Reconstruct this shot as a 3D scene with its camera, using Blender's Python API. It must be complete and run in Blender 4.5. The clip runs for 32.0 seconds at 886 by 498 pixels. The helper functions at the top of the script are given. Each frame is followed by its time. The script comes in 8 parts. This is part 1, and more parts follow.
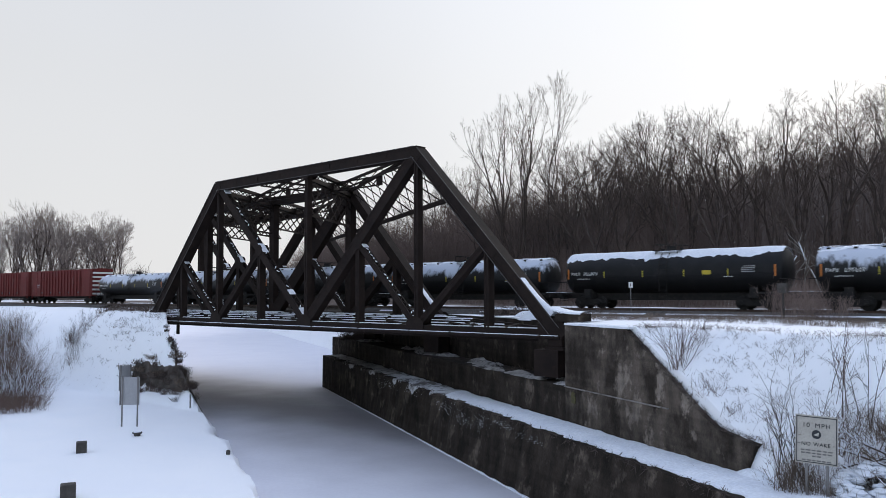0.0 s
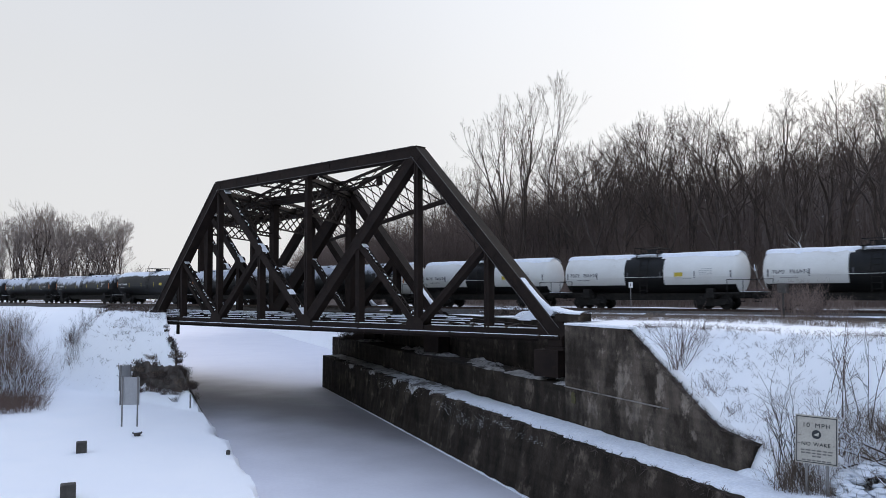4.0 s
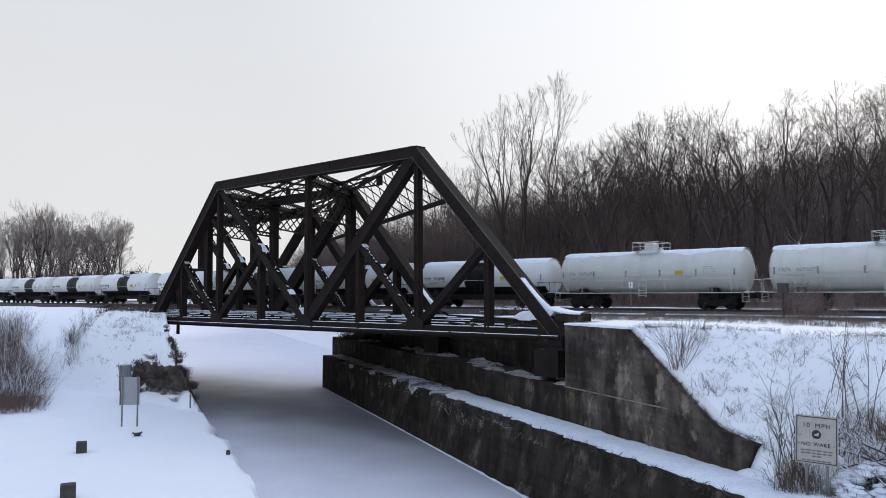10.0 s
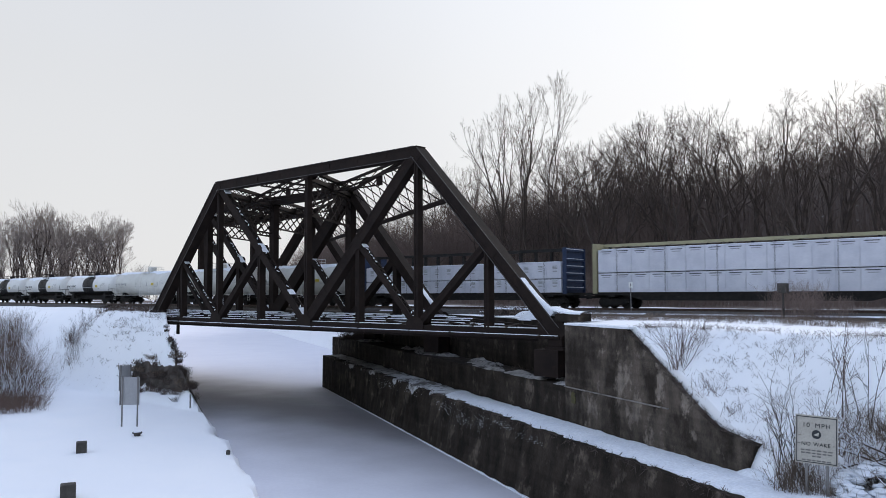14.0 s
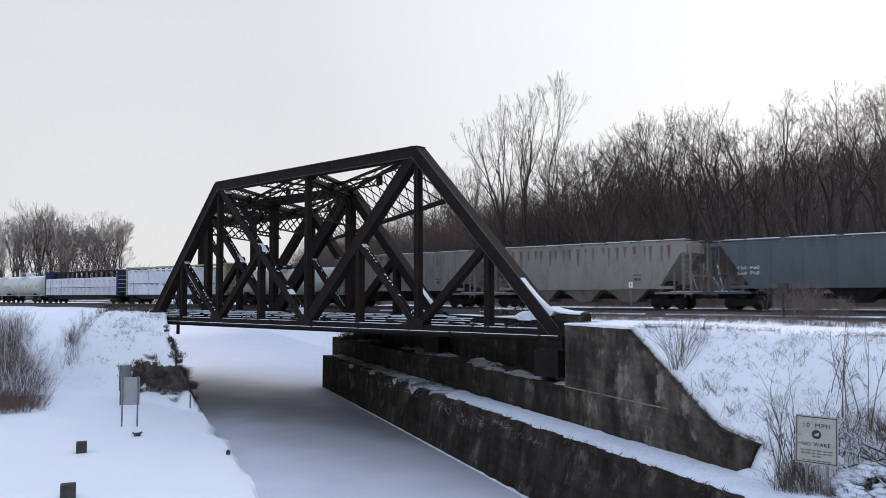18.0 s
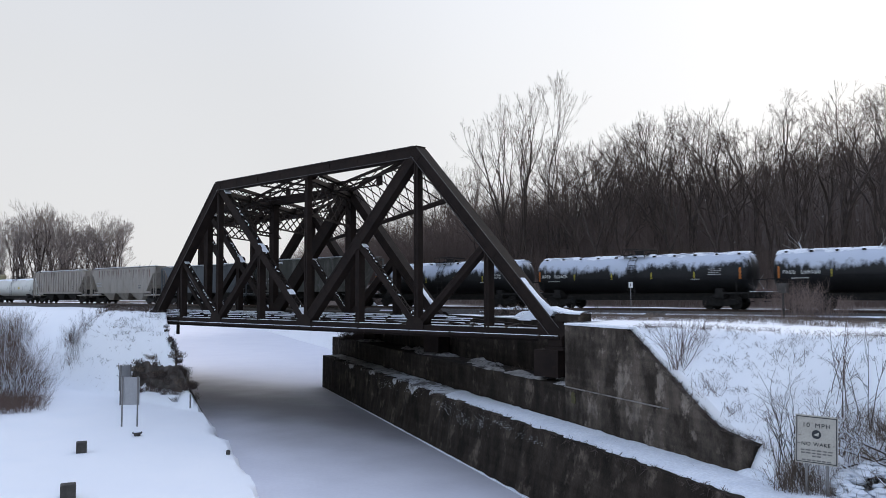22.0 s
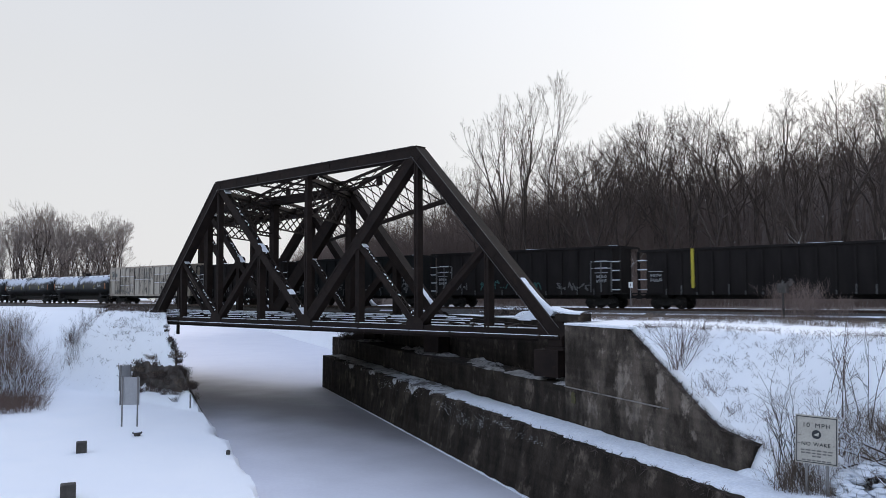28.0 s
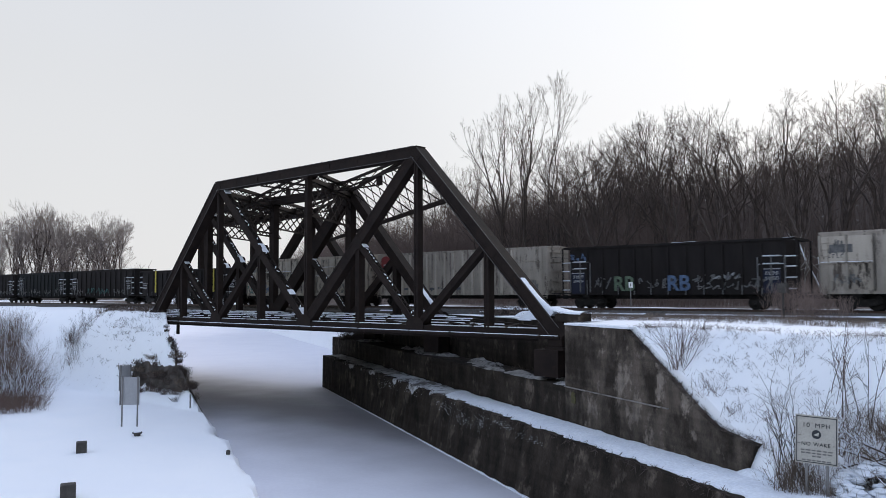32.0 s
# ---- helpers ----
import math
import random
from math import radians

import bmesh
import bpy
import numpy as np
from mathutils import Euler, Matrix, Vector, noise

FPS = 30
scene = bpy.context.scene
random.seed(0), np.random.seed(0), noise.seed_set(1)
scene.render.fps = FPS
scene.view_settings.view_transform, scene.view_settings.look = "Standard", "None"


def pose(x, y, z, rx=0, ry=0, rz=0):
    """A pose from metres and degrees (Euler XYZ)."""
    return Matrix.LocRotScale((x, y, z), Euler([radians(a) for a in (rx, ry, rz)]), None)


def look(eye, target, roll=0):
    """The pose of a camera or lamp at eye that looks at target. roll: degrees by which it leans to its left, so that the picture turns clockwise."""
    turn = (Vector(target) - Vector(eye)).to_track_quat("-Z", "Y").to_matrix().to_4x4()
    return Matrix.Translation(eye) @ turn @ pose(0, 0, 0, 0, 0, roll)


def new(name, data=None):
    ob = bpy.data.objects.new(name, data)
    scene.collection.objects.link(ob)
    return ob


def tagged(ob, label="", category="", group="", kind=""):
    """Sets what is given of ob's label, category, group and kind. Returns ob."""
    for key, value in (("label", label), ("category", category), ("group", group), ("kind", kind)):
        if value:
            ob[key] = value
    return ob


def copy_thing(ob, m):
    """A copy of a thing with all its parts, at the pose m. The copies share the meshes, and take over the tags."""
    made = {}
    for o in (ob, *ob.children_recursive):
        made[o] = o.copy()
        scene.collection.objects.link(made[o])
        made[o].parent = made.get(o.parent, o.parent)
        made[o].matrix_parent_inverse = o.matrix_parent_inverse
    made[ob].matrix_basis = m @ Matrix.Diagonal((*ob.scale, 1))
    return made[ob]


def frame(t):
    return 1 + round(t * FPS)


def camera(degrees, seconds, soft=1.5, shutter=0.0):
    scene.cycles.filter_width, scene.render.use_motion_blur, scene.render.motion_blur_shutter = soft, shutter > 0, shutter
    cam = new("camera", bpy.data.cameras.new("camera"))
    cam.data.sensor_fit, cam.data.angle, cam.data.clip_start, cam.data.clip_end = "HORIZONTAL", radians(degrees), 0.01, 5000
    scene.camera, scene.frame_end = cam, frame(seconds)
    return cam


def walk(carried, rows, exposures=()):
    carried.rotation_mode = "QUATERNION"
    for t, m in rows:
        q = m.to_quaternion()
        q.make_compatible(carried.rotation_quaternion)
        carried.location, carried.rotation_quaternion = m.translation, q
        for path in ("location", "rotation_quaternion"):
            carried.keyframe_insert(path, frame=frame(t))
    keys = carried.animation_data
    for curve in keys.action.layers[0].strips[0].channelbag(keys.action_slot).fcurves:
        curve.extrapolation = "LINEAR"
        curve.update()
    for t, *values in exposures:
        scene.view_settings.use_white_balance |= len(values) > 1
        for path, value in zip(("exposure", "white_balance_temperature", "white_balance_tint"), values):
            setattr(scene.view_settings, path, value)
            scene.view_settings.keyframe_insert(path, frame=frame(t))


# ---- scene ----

# ---- camera and its walk ----
EYE = (19.501, -29.725, 1.672)
AIM = (12.7471, -22.3735, 2.2535)
cam = camera(58.5, 32.0, 0.85, 0.2)
VIEW = look(EYE, AIM, -0.17)
walk(cam, [(0.0, VIEW), (32.0, VIEW)], [(0.0, 0.0), (32.0, 0.0)])

# ---- world and light: an overcast winter sky, brighter towards the hidden sun ----
SUN_AZ = radians(-12.0)     # from +y towards +x
SUN_EL = radians(24.0)
world = bpy.data.worlds.new("overcast_sky")
scene.world = world
world.use_nodes = True
wn = world.node_tree.nodes
wl = world.node_tree.links
wn.clear()
w_out = wn.new("ShaderNodeOutputWorld")
w_sky = wn.new("ShaderNodeTexSky")
w_sky.sky_type = "NISHITA"
w_sky.sun_disc = False
w_sky.sun_elevation = SUN_EL
w_sky.sun_rotation = SUN_AZ
w_sky.dust_density = 3.0
w_clear = wn.new("ShaderNodeBackground")
w_clear.inputs["Strength"].default_value = 0.05
wl.new(w_sky.outputs["Color"], w_clear.inputs["Color"])
w_co = wn.new("ShaderNodeTexCoord")
w_sep = wn.new("ShaderNodeSeparateXYZ")
wl.new(w_co.outputs["Generated"], w_sep.inputs[0])
w_ramp = wn.new("ShaderNodeValToRGB")
w_ramp.color_ramp.elements[0].position = 0.0
w_ramp.color_ramp.elements[0].color = (0.845, 0.845, 0.848, 1)
w_ramp.color_ramp.elements[1].position = 0.9
w_ramp.color_ramp.elements[1].color = (0.70, 0.83, 1.15, 1)
for at_z, tone in ((0.26, (0.805, 0.82, 0.848, 1)), (0.40, (0.785, 0.815, 0.875, 1)), (0.55, (0.76, 0.82, 0.965, 1))):
    e = w_ramp.color_ramp.elements.new(at_z)
    e.color = tone
wl.new(w_sep.outputs["Z"], w_ramp.inputs[0])
# glow of the veiled sun
w_dot = wn.new("ShaderNodeVectorMath")
w_dot.operation = "DOT_PRODUCT"
w_dot.inputs[1].default_value = (math.sin(SUN_AZ) * math.cos(SUN_EL), math.cos(SUN_AZ) * math.cos(SUN_EL), math.sin(SUN_EL))
wl.new(w_co.outputs["Generated"], w_dot.inputs[0])
w_glow = wn.new("ShaderNodeMapRange")
w_glow.interpolation_type = "SMOOTHSTEP"
w_glow.inputs["From Min"].default_value = 0.72
w_glow.inputs["From Max"].default_value = 1.0
w_glow.inputs["To Min"].default_value = 0.0
w_glow.inputs["To Max"].default_value = 0.22
wl.new(w_dot.outputs["Value"], w_glow.inputs["Value"])
w_noise = wn.new("ShaderNodeTexNoise")
w_noise.inputs["Scale"].default_value = 1.6
w_noise.inputs["Detail"].default_value = 3.0
wl.new(w_co.outputs["Generated"], w_noise.inputs["Vector"])
w_cl = wn.new("ShaderNodeMapRange")
w_cl.inputs["From Min"].default_value = 0.3
w_cl.inputs["From Max"].default_value = 0.7
w_cl.inputs["To Min"].default_value = -0.02
w_cl.inputs["To Max"].default_value = 0.03
wl.new(w_noise.outputs["Fac"], w_cl.inputs["Value"])
w_sum = wn.new("ShaderNodeMath")
w_sum.operation = "ADD"
wl.new(w_glow.outputs["Result"], w_sum.inputs[0])
wl.new(w_cl.outputs["Result"], w_sum.inputs[1])
w_str = wn.new("ShaderNodeMath")
w_str.operation = "ADD"
w_str.inputs[1].default_value = 0.97
wl.new(w_sum.outputs[0], w_str.inputs[0])
# away from the sun the cloud deck is bluer and a little dimmer
w_side = wn.new("ShaderNodeVectorMath")
w_side.operation = "DOT_PRODUCT"
w_side.inputs[1].default_value = (math.sin(SUN_AZ), math.cos(SUN_AZ), 0)
wl.new(w_co.outputs["Generated"], w_side.inputs[0])
w_away = wn.new("ShaderNodeMapRange")
w_away.interpolation_type = "SMOOTHSTEP"
w_away.inputs["From Min"].default_value = 0.25
w_away.inputs["From Max"].default_value = -0.75
wl.new(w_side.outputs["Value"], w_away.inputs["Value"])
w_tint = wn.new("ShaderNodeMixRGB")
w_tint.blend_type = "MULTIPLY"
w_tint.inputs[2].default_value = (0.785, 0.90, 1.015, 1)
wl.new(w_away.outputs["Result"], w_tint.inputs[0])
wl.new(w_ramp.outputs["Color"], w_tint.inputs[1])
w_cloud = wn.new("ShaderNodeBackground")
wl.new(w_tint.outputs["Color"], w_cloud.inputs["Color"])
wl.new(w_str.outputs[0], w_cloud.inputs["Strength"])
w_mix = wn.new("ShaderNodeMixShader")
w_mix.inputs[0].default_value = 0.94
wl.new(w_clear.outputs[0], w_mix.inputs[1])
wl.new(w_cloud.outputs[0], w_mix.inputs[2])
wl.new(w_mix.outputs[0], w_out.inputs["Surface"])

sun_data = bpy.data.lights.new("sun", "SUN")
sun_data.energy = 1.15
sun_data.angle = radians(25)
sun_data.color = (1.0, 0.96, 0.9)
sun = new("sun", sun_data)
sun.matrix_world = look((0, 0, 60), (-60 * math.sin(SUN_AZ) * math.cos(SUN_EL), -60 * math.cos(SUN_AZ) * math.cos(SUN_EL), 60 - 60 * math.sin(SUN_EL)))


# ---- materials ----
def mat(name, a, b=None, rough=0.7, metal=0.0, scale=3.0, fine=40.0, bump=0.15, spread=(0.35, 0.65), stretch=(1, 1, 1), c=None, c_scale=1.0, c_range=(0.58, 0.66), vary=0.0, space="Object", spec=0.3, grain=0.14):
    """A surface of two colours a and b mixed by a coarse and a fine grain, with bump; c is a third colour in patches."""
    m = bpy.data.materials.new(name)
    m.use_nodes = True
    n, l = m.node_tree.nodes, m.node_tree.links
    bs = n["Principled BSDF"]
    bs.inputs["Roughness"].default_value = rough
    bs.inputs["Metallic"].default_value = metal
    bs.inputs["Specular IOR Level"].default_value = spec
    co = n.new("ShaderNodeTexCoord")
    mp = n.new("ShaderNodeMapping")
    mp.inputs["Scale"].default_value = stretch
    l.new(co.outputs[space], mp.inputs["Vector"])
    n1 = n.new("ShaderNodeTexNoise")
    n1.inputs["Scale"].default_value = scale
    n1.inputs["Detail"].default_value = 6.0
    n1.inputs["Roughness"].default_value = 0.65
    l.new(mp.outputs[0], n1.inputs["Vector"])
    r1 = n.new("ShaderNodeMapRange")
    r1.inputs["From Min"].default_value, r1.inputs["From Max"].default_value = spread
    l.new(n1.outputs["Fac"], r1.inputs["Value"])
    mx = n.new("ShaderNodeMixRGB")
    mx.inputs[1].default_value = (*a, 1)
    mx.inputs[2].default_value = (*(b or a), 1)
    l.new(r1.outputs[0], mx.inputs[0])
    last = mx.outputs[0]
    n2 = n.new("ShaderNodeTexNoise")
    n2.inputs["Scale"].default_value = fine
    n2.inputs["Detail"].default_value = 4.0
    l.new(co.outputs[space], n2.inputs["Vector"])
    if c:
        n3 = n.new("ShaderNodeTexNoise")
        n3.inputs["Scale"].default_value = c_scale
        n3.inputs["Detail"].default_value = 7.0
        n3.inputs["Roughness"].default_value = 0.7
        l.new(mp.outputs[0], n3.inputs["Vector"])
        r3 = n.new("ShaderNodeMapRange")
        r3.inputs["From Min"].default_value, r3.inputs["From Max"].default_value = c_range
        l.new(n3.outputs["Fac"], r3.inputs["Value"])
        m3 = n.new("ShaderNodeMixRGB")
        m3.inputs[2].default_value = (*c, 1)
        l.new(r3.outputs[0], m3.inputs[0])
        l.new(last, m3.inputs[1])
        last = m3.outputs[0]
    hv = n.new("ShaderNodeHueSaturation")
    r2 = n.new("ShaderNodeMapRange")
    r2.inputs["From Min"].default_value, r2.inputs["From Max"].default_value = 0.25, 0.75
    r2.inputs["To Min"].default_value, r2.inputs["To Max"].default_value = 1 - grain, 1 + grain
    l.new(n2.outputs["Fac"], r2.inputs["Value"])
    val = r2.outputs[0]
    if vary:
        oi = n.new("ShaderNodeObjectInfo")
        rv = n.new("ShaderNodeMapRange")
        rv.inputs["To Min"].default_value, rv.inputs["To Max"].default_value = 1 - vary, 1 + vary
        l.new(oi.outputs["Random"], rv.inputs["Value"])
        mu = n.new("ShaderNodeMath")
        mu.operation = "MULTIPLY"
        l.new(val, mu.inputs[0])
        l.new(rv.outputs[0], mu.inputs[1])
        val = mu.outputs[0]
    l.new(val, hv.inputs["Value"])
    l.new(last, hv.inputs["Color"])
    l.new(hv.outputs[0], bs.inputs["Base Color"])
    if bump:
        bp = n.new("ShaderNodeBump")
        bp.inputs["Strength"].default_value = bump
        bp.inputs["Distance"].default_value = 0.05
        ad = n.new("ShaderNodeMath")
        ad.operation = "ADD"
        l.new(n1.outputs["Fac"], ad.inputs[0])
        l.new(n2.outputs["Fac"], ad.inputs[1])
        l.new(ad.outputs[0], bp.inputs["Height"])
        l.new(bp.outputs[0], bs.inputs["Normal"])
    return m


M_SNOW_CAP = mat("snow_cap", (0.84, 0.86, 0.90), (0.74, 0.77, 0.83), 0.75, 0, 1.5, 12.0, 0.3)
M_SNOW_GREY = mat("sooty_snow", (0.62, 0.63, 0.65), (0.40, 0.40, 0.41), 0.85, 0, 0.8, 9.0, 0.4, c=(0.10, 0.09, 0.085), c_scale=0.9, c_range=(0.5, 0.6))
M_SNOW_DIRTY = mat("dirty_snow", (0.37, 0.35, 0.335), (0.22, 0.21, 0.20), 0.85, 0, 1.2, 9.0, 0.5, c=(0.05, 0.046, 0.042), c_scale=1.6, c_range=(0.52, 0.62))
M_STEEL = mat("old_bridge_steel", (0.0140, 0.0097, 0.0083), (0.0224, 0.0151, 0.0122), 0.80, 0.0, 1.4, 30.0, 0.12, c=(0.034, 0.020, 0.014), c_scale=2.2, c_range=(0.60, 0.74), spec=0.14)
M_STEEL_LIGHT = mat("weathered_steel_edge", (0.05, 0.047, 0.045), (0.08, 0.07, 0.065), 0.6, 0.0, 2.0, 30.0, 0.1)


def concrete(name, dark, mid, pale, blot, patch):
    """Old board-marked concrete: broad stains, vertical run-off streaks, pale spalled patches and lift lines."""
    m = mat(name, dark, mid, 0.93, 0, 0.7, 16.0, 0.7, blot, (1, 1, 0.75), c=pale, c_scale=0.75, c_range=patch, spec=0.12)
    n, l = m.node_tree.nodes, m.node_tree.links
    bs = n["Principled BSDF"]
    base = bs.inputs["Base Color"].links[0].from_socket
    co = n.new("ShaderNodeTexCoord")
    mp = n.new("ShaderNodeMapping")
    mp.inputs["Scale"].default_value = (1.7, 1.7, 0.35)
    l.new(co.outputs["Object"], mp.inputs["Vector"])
    ns = n.new("ShaderNodeTexNoise")
    ns.inputs["Scale"].default_value = 1.0
    ns.inputs["Detail"].default_value = 6.0
    l.new(mp.outputs[0], ns.inputs["Vector"])
    r = n.new("ShaderNodeMapRange")
    r.inputs["From Min"].default_value, r.inputs["From Max"].default_value = 0.40, 0.62
    r.inputs["To Min"].default_value, r.inputs["To Max"].default_value = 0.74, 1.22
    l.new(ns.outputs["Fac"], r.inputs["Value"])
    mz = n.new("ShaderNodeMapping")
    mz.inputs["Scale"].default_value = (0.15, 0.15, 3.2)
    l.new(co.outputs["Object"], mz.inputs["Vector"])
    nz = n.new("ShaderNodeTexNoise")
    nz.inputs["Scale"].default_value = 1.0
    nz.inputs["Detail"].default_value = 3.0
    l.new(mz.outputs[0], nz.inputs["Vector"])
    rz = n.new("ShaderNodeMapRange")
    rz.inputs["From Min"].default_value, rz.inputs["From Max"].default_value = 0.38, 0.62
    rz.inputs["To Min"].default_value, rz.inputs["To Max"].default_value = 0.85, 1.12
    l.new(nz.outputs["Fac"], rz.inputs["Value"])
    mu = n.new("ShaderNodeMath")
    mu.operation = "MULTIPLY"
    l.new(r.outputs[0], mu.inputs[0])
    l.new(rz.outputs[0], mu.inputs[1])
    hs = n.new("ShaderNodeHueSaturation")
    l.new(mu.outputs[0], hs.inputs["Value"])
    l.new(base, hs.inputs["Color"])
    l.new(hs.outputs[0], bs.inputs["Base Color"])
    return m


M_CONCRETE = concrete("stained_concrete", (0.034, 0.0272, 0.0215), (0.098, 0.080, 0.065), (0.192, 0.162, 0.135), (0.42, 0.57), (0.545, 0.62))
M_CONCRETE_DARK = concrete("old_dark_concrete", (0.0172, 0.0134, 0.0105), (0.048, 0.038, 0.030), (0.135, 0.11, 0.088), (0.36, 0.66), (0.55, 0.68))
M_BALLAST = mat("grey_ballast", (0.045, 0.041, 0.038), (0.10, 0.092, 0.086), 0.95, 0, 5.0, 30.0, 0.8)
M_RAIL = mat("rusty_rail", (0.07, 0.045, 0.035), (0.11, 0.075, 0.06), 0.55, 0.3, 3.0, 40.0, 0.1)
M_TIE = mat("weathered_tie", (0.06, 0.05, 0.042), (0.10, 0.085, 0.07), 0.9, 0, 2.0, 30.0, 0.4, stretch=(1, 6, 6))
M_BARK = mat("bare_bark", (0.056, 0.042, 0.036), (0.100, 0.077, 0.066), 0.92, 0, 1.2, 9.0, 0.3, vary=0.25)
M_BARK_PALE = mat("pale_bark", (0.26, 0.235, 0.215), (0.36, 0.33, 0.30), 0.9, 0, 1.2, 9.0, 0.3, vary=0.2)
M_TWIG = mat("bare_twigs", (0.072, 0.054, 0.045), (0.122, 0.092, 0.076), 0.95, 0, 0.5, 4.0, 0, vary=0.25)
# lighter copy of the twigs: haze over the distant wood is in its colour
M_TWIG_HAZE = mat("twigs_paled_by_haze", (0.17, 0.138, 0.122), (0.25, 0.208, 0.185), 0.95, 0, 0.5, 4.0, 0, vary=0.2)
M_BRUSH_WARM = mat("warm_brown_brush", (0.135, 0.092, 0.076), (0.22, 0.160, 0.135), 0.95, 0, 0.8, 8.0, 0, vary=0.2)
M_BRUSH = mat("dry_brown_brush", (0.10, 0.075, 0.058), (0.18, 0.14, 0.112), 0.95, 0, 0.8, 8.0, 0, vary=0.2)
M_BRUSH_RED = mat("reddish_twigs", (0.10, 0.065, 0.055), (0.15, 0.10, 0.085), 0.95, 0, 0.8, 8.0, 0, vary=0.2)
M_POST_YELLOW = mat("yellow_post_paint", (0.48, 0.40, 0.04), (0.40, 0.33, 0.05), 0.6, 0, 3, 20, 0)


def frosted(name, paint, seed):
    """Dark tank paint with hoar frost and blown snow frozen on where the shell turns upwards."""
    m = mat(name, *paint, 0.45, 0, 0.9, 18.0, 0.03, c=(0.05, 0.047, 0.045), c_scale=0.8, c_range=(0.6, 0.8), vary=0.1)
    n, l = m.node_tree.nodes, m.node_tree.links
    bs = n["Principled BSDF"]
    base = bs.inputs["Base Color"].links[0].from_socket
    geo = n.new("ShaderNodeNewGeometry")
    sep = n.new("ShaderNodeSeparateXYZ")
    l.new(geo.outputs["Normal"], sep.inputs[0])
    co = n.new("ShaderNodeTexCoord")
    tot = sep.outputs["Z"]
    for scale, amount, stretch in ((0.5, 1.2, (1, 0.4, 0.4)), (2.4, 0.8, (1, 1, 0.35)), (9.0, 0.5, (1, 1, 0.22))):
        mp = n.new("ShaderNodeMapping")
        mp.inputs["Scale"].default_value = stretch
        mp.inputs["Location"].default_value = (seed * 7.3, 0, 0)
        l.new(co.outputs["Object"], mp.inputs["Vector"])
        ns = n.new("ShaderNodeTexNoise")
        ns.inputs["Scale"].default_value = scale
        ns.inputs["Detail"].default_value = 5.0
        l.new(mp.outputs[0], ns.inputs["Vector"])
        sb = n.new("ShaderNodeMath")
        sb.operation = "SUBTRACT"
        sb.inputs[1].default_value = 0.5
        l.new(ns.outputs["Fac"], sb.inputs[0])
        ad = n.new("ShaderNodeMath")
        ad.operation = "MULTIPLY_ADD"
        ad.inputs[1].default_value = amount
        l.new(sb.outputs[0], ad.inputs[0])
        l.new(tot, ad.inputs[2])
        tot = ad.outputs[0]
    r = n.new("ShaderNodeMapRange")
    r.inputs["From Min"].default_value, r.inputs["From Max"].default_value = 0.16, 0.46
    r.inputs["To Max"].default_value = 0.9
    l.new(tot, r.inputs["Value"])
    mx = n.new("ShaderNodeMixRGB")
    mx.inputs[2].default_value = (0.60, 0.645, 0.74, 1)
    l.new(r.outputs[0], mx.inputs[0])
    l.new(base, mx.inputs[1])
    l.new(mx.outputs[0], bs.inputs["Base Color"])
    return m


M_RUNNING = mat("dark_running_gear", (0.014, 0.013, 0.0125), (0.03, 0.026, 0.023), 0.85, 0.0, 3.0, 30.0, 0.2, c=(0.10, 0.09, 0.085), c_scale=3.0, c_range=(0.62, 0.72))
M_BLACK = mat("black_tank_paint", (0.0095, 0.0095, 0.010), (0.016, 0.0155, 0.0155), 0.45, 0, 0.9, 18.0, 0.03, c=(0.045, 0.041, 0.039), c_scale=0.8, c_range=(0.6, 0.8), vary=0.1, spec=0.2)
M_BLACK_FROST = frosted("frosted_black_tank_paint", ((0.0085, 0.0085, 0.009), (0.015, 0.0145, 0.0145)), 1)
M_WHITE = mat("white_tank_paint", (0.76, 0.755, 0.735), (0.70, 0.69, 0.66), 0.45, 0, 0.7, 12.0, 0.03, c=(0.48, 0.45, 0.39), c_scale=0.8, c_range=(0.6, 0.85), vary=0.06, grain=0.03)
M_OFFWHITE = mat("insulated_white_jacket", (0.66, 0.65, 0.61), (0.58, 0.565, 0.52), 0.5, 0, 0.6, 12.0, 0.03, c=(0.33, 0.29, 0.23), c_scale=0.9, c_range=(0.62, 0.85), vary=0.05, grain=0.03)
M_YELLOW = mat("yellow_decal", (0.55, 0.42, 0.04), (0.5, 0.38, 0.05), 0.5, 0, 4, 30, 0)
M_ORANGE = mat("orange_reflector", (0.55, 0.18, 0.03), (0.5, 0.15, 0.03), 0.4, 0, 4, 30, 0)
M_MARK_WHITE = mat("white_stencil", (0.7, 0.7, 0.68), (0.6, 0.6, 0.58), 0.6, 0, 5, 30, 0)
M_MARK_DARK = mat("dark_stencil", (0.07, 0.07, 0.08), (0.10, 0.10, 0.11), 0.6, 0, 5, 30, 0)
M_MARK_GREY = mat("grey_stencil", (0.30, 0.31, 0.32), (0.38, 0.38, 0.39), 0.6, 0, 5, 30, 0)


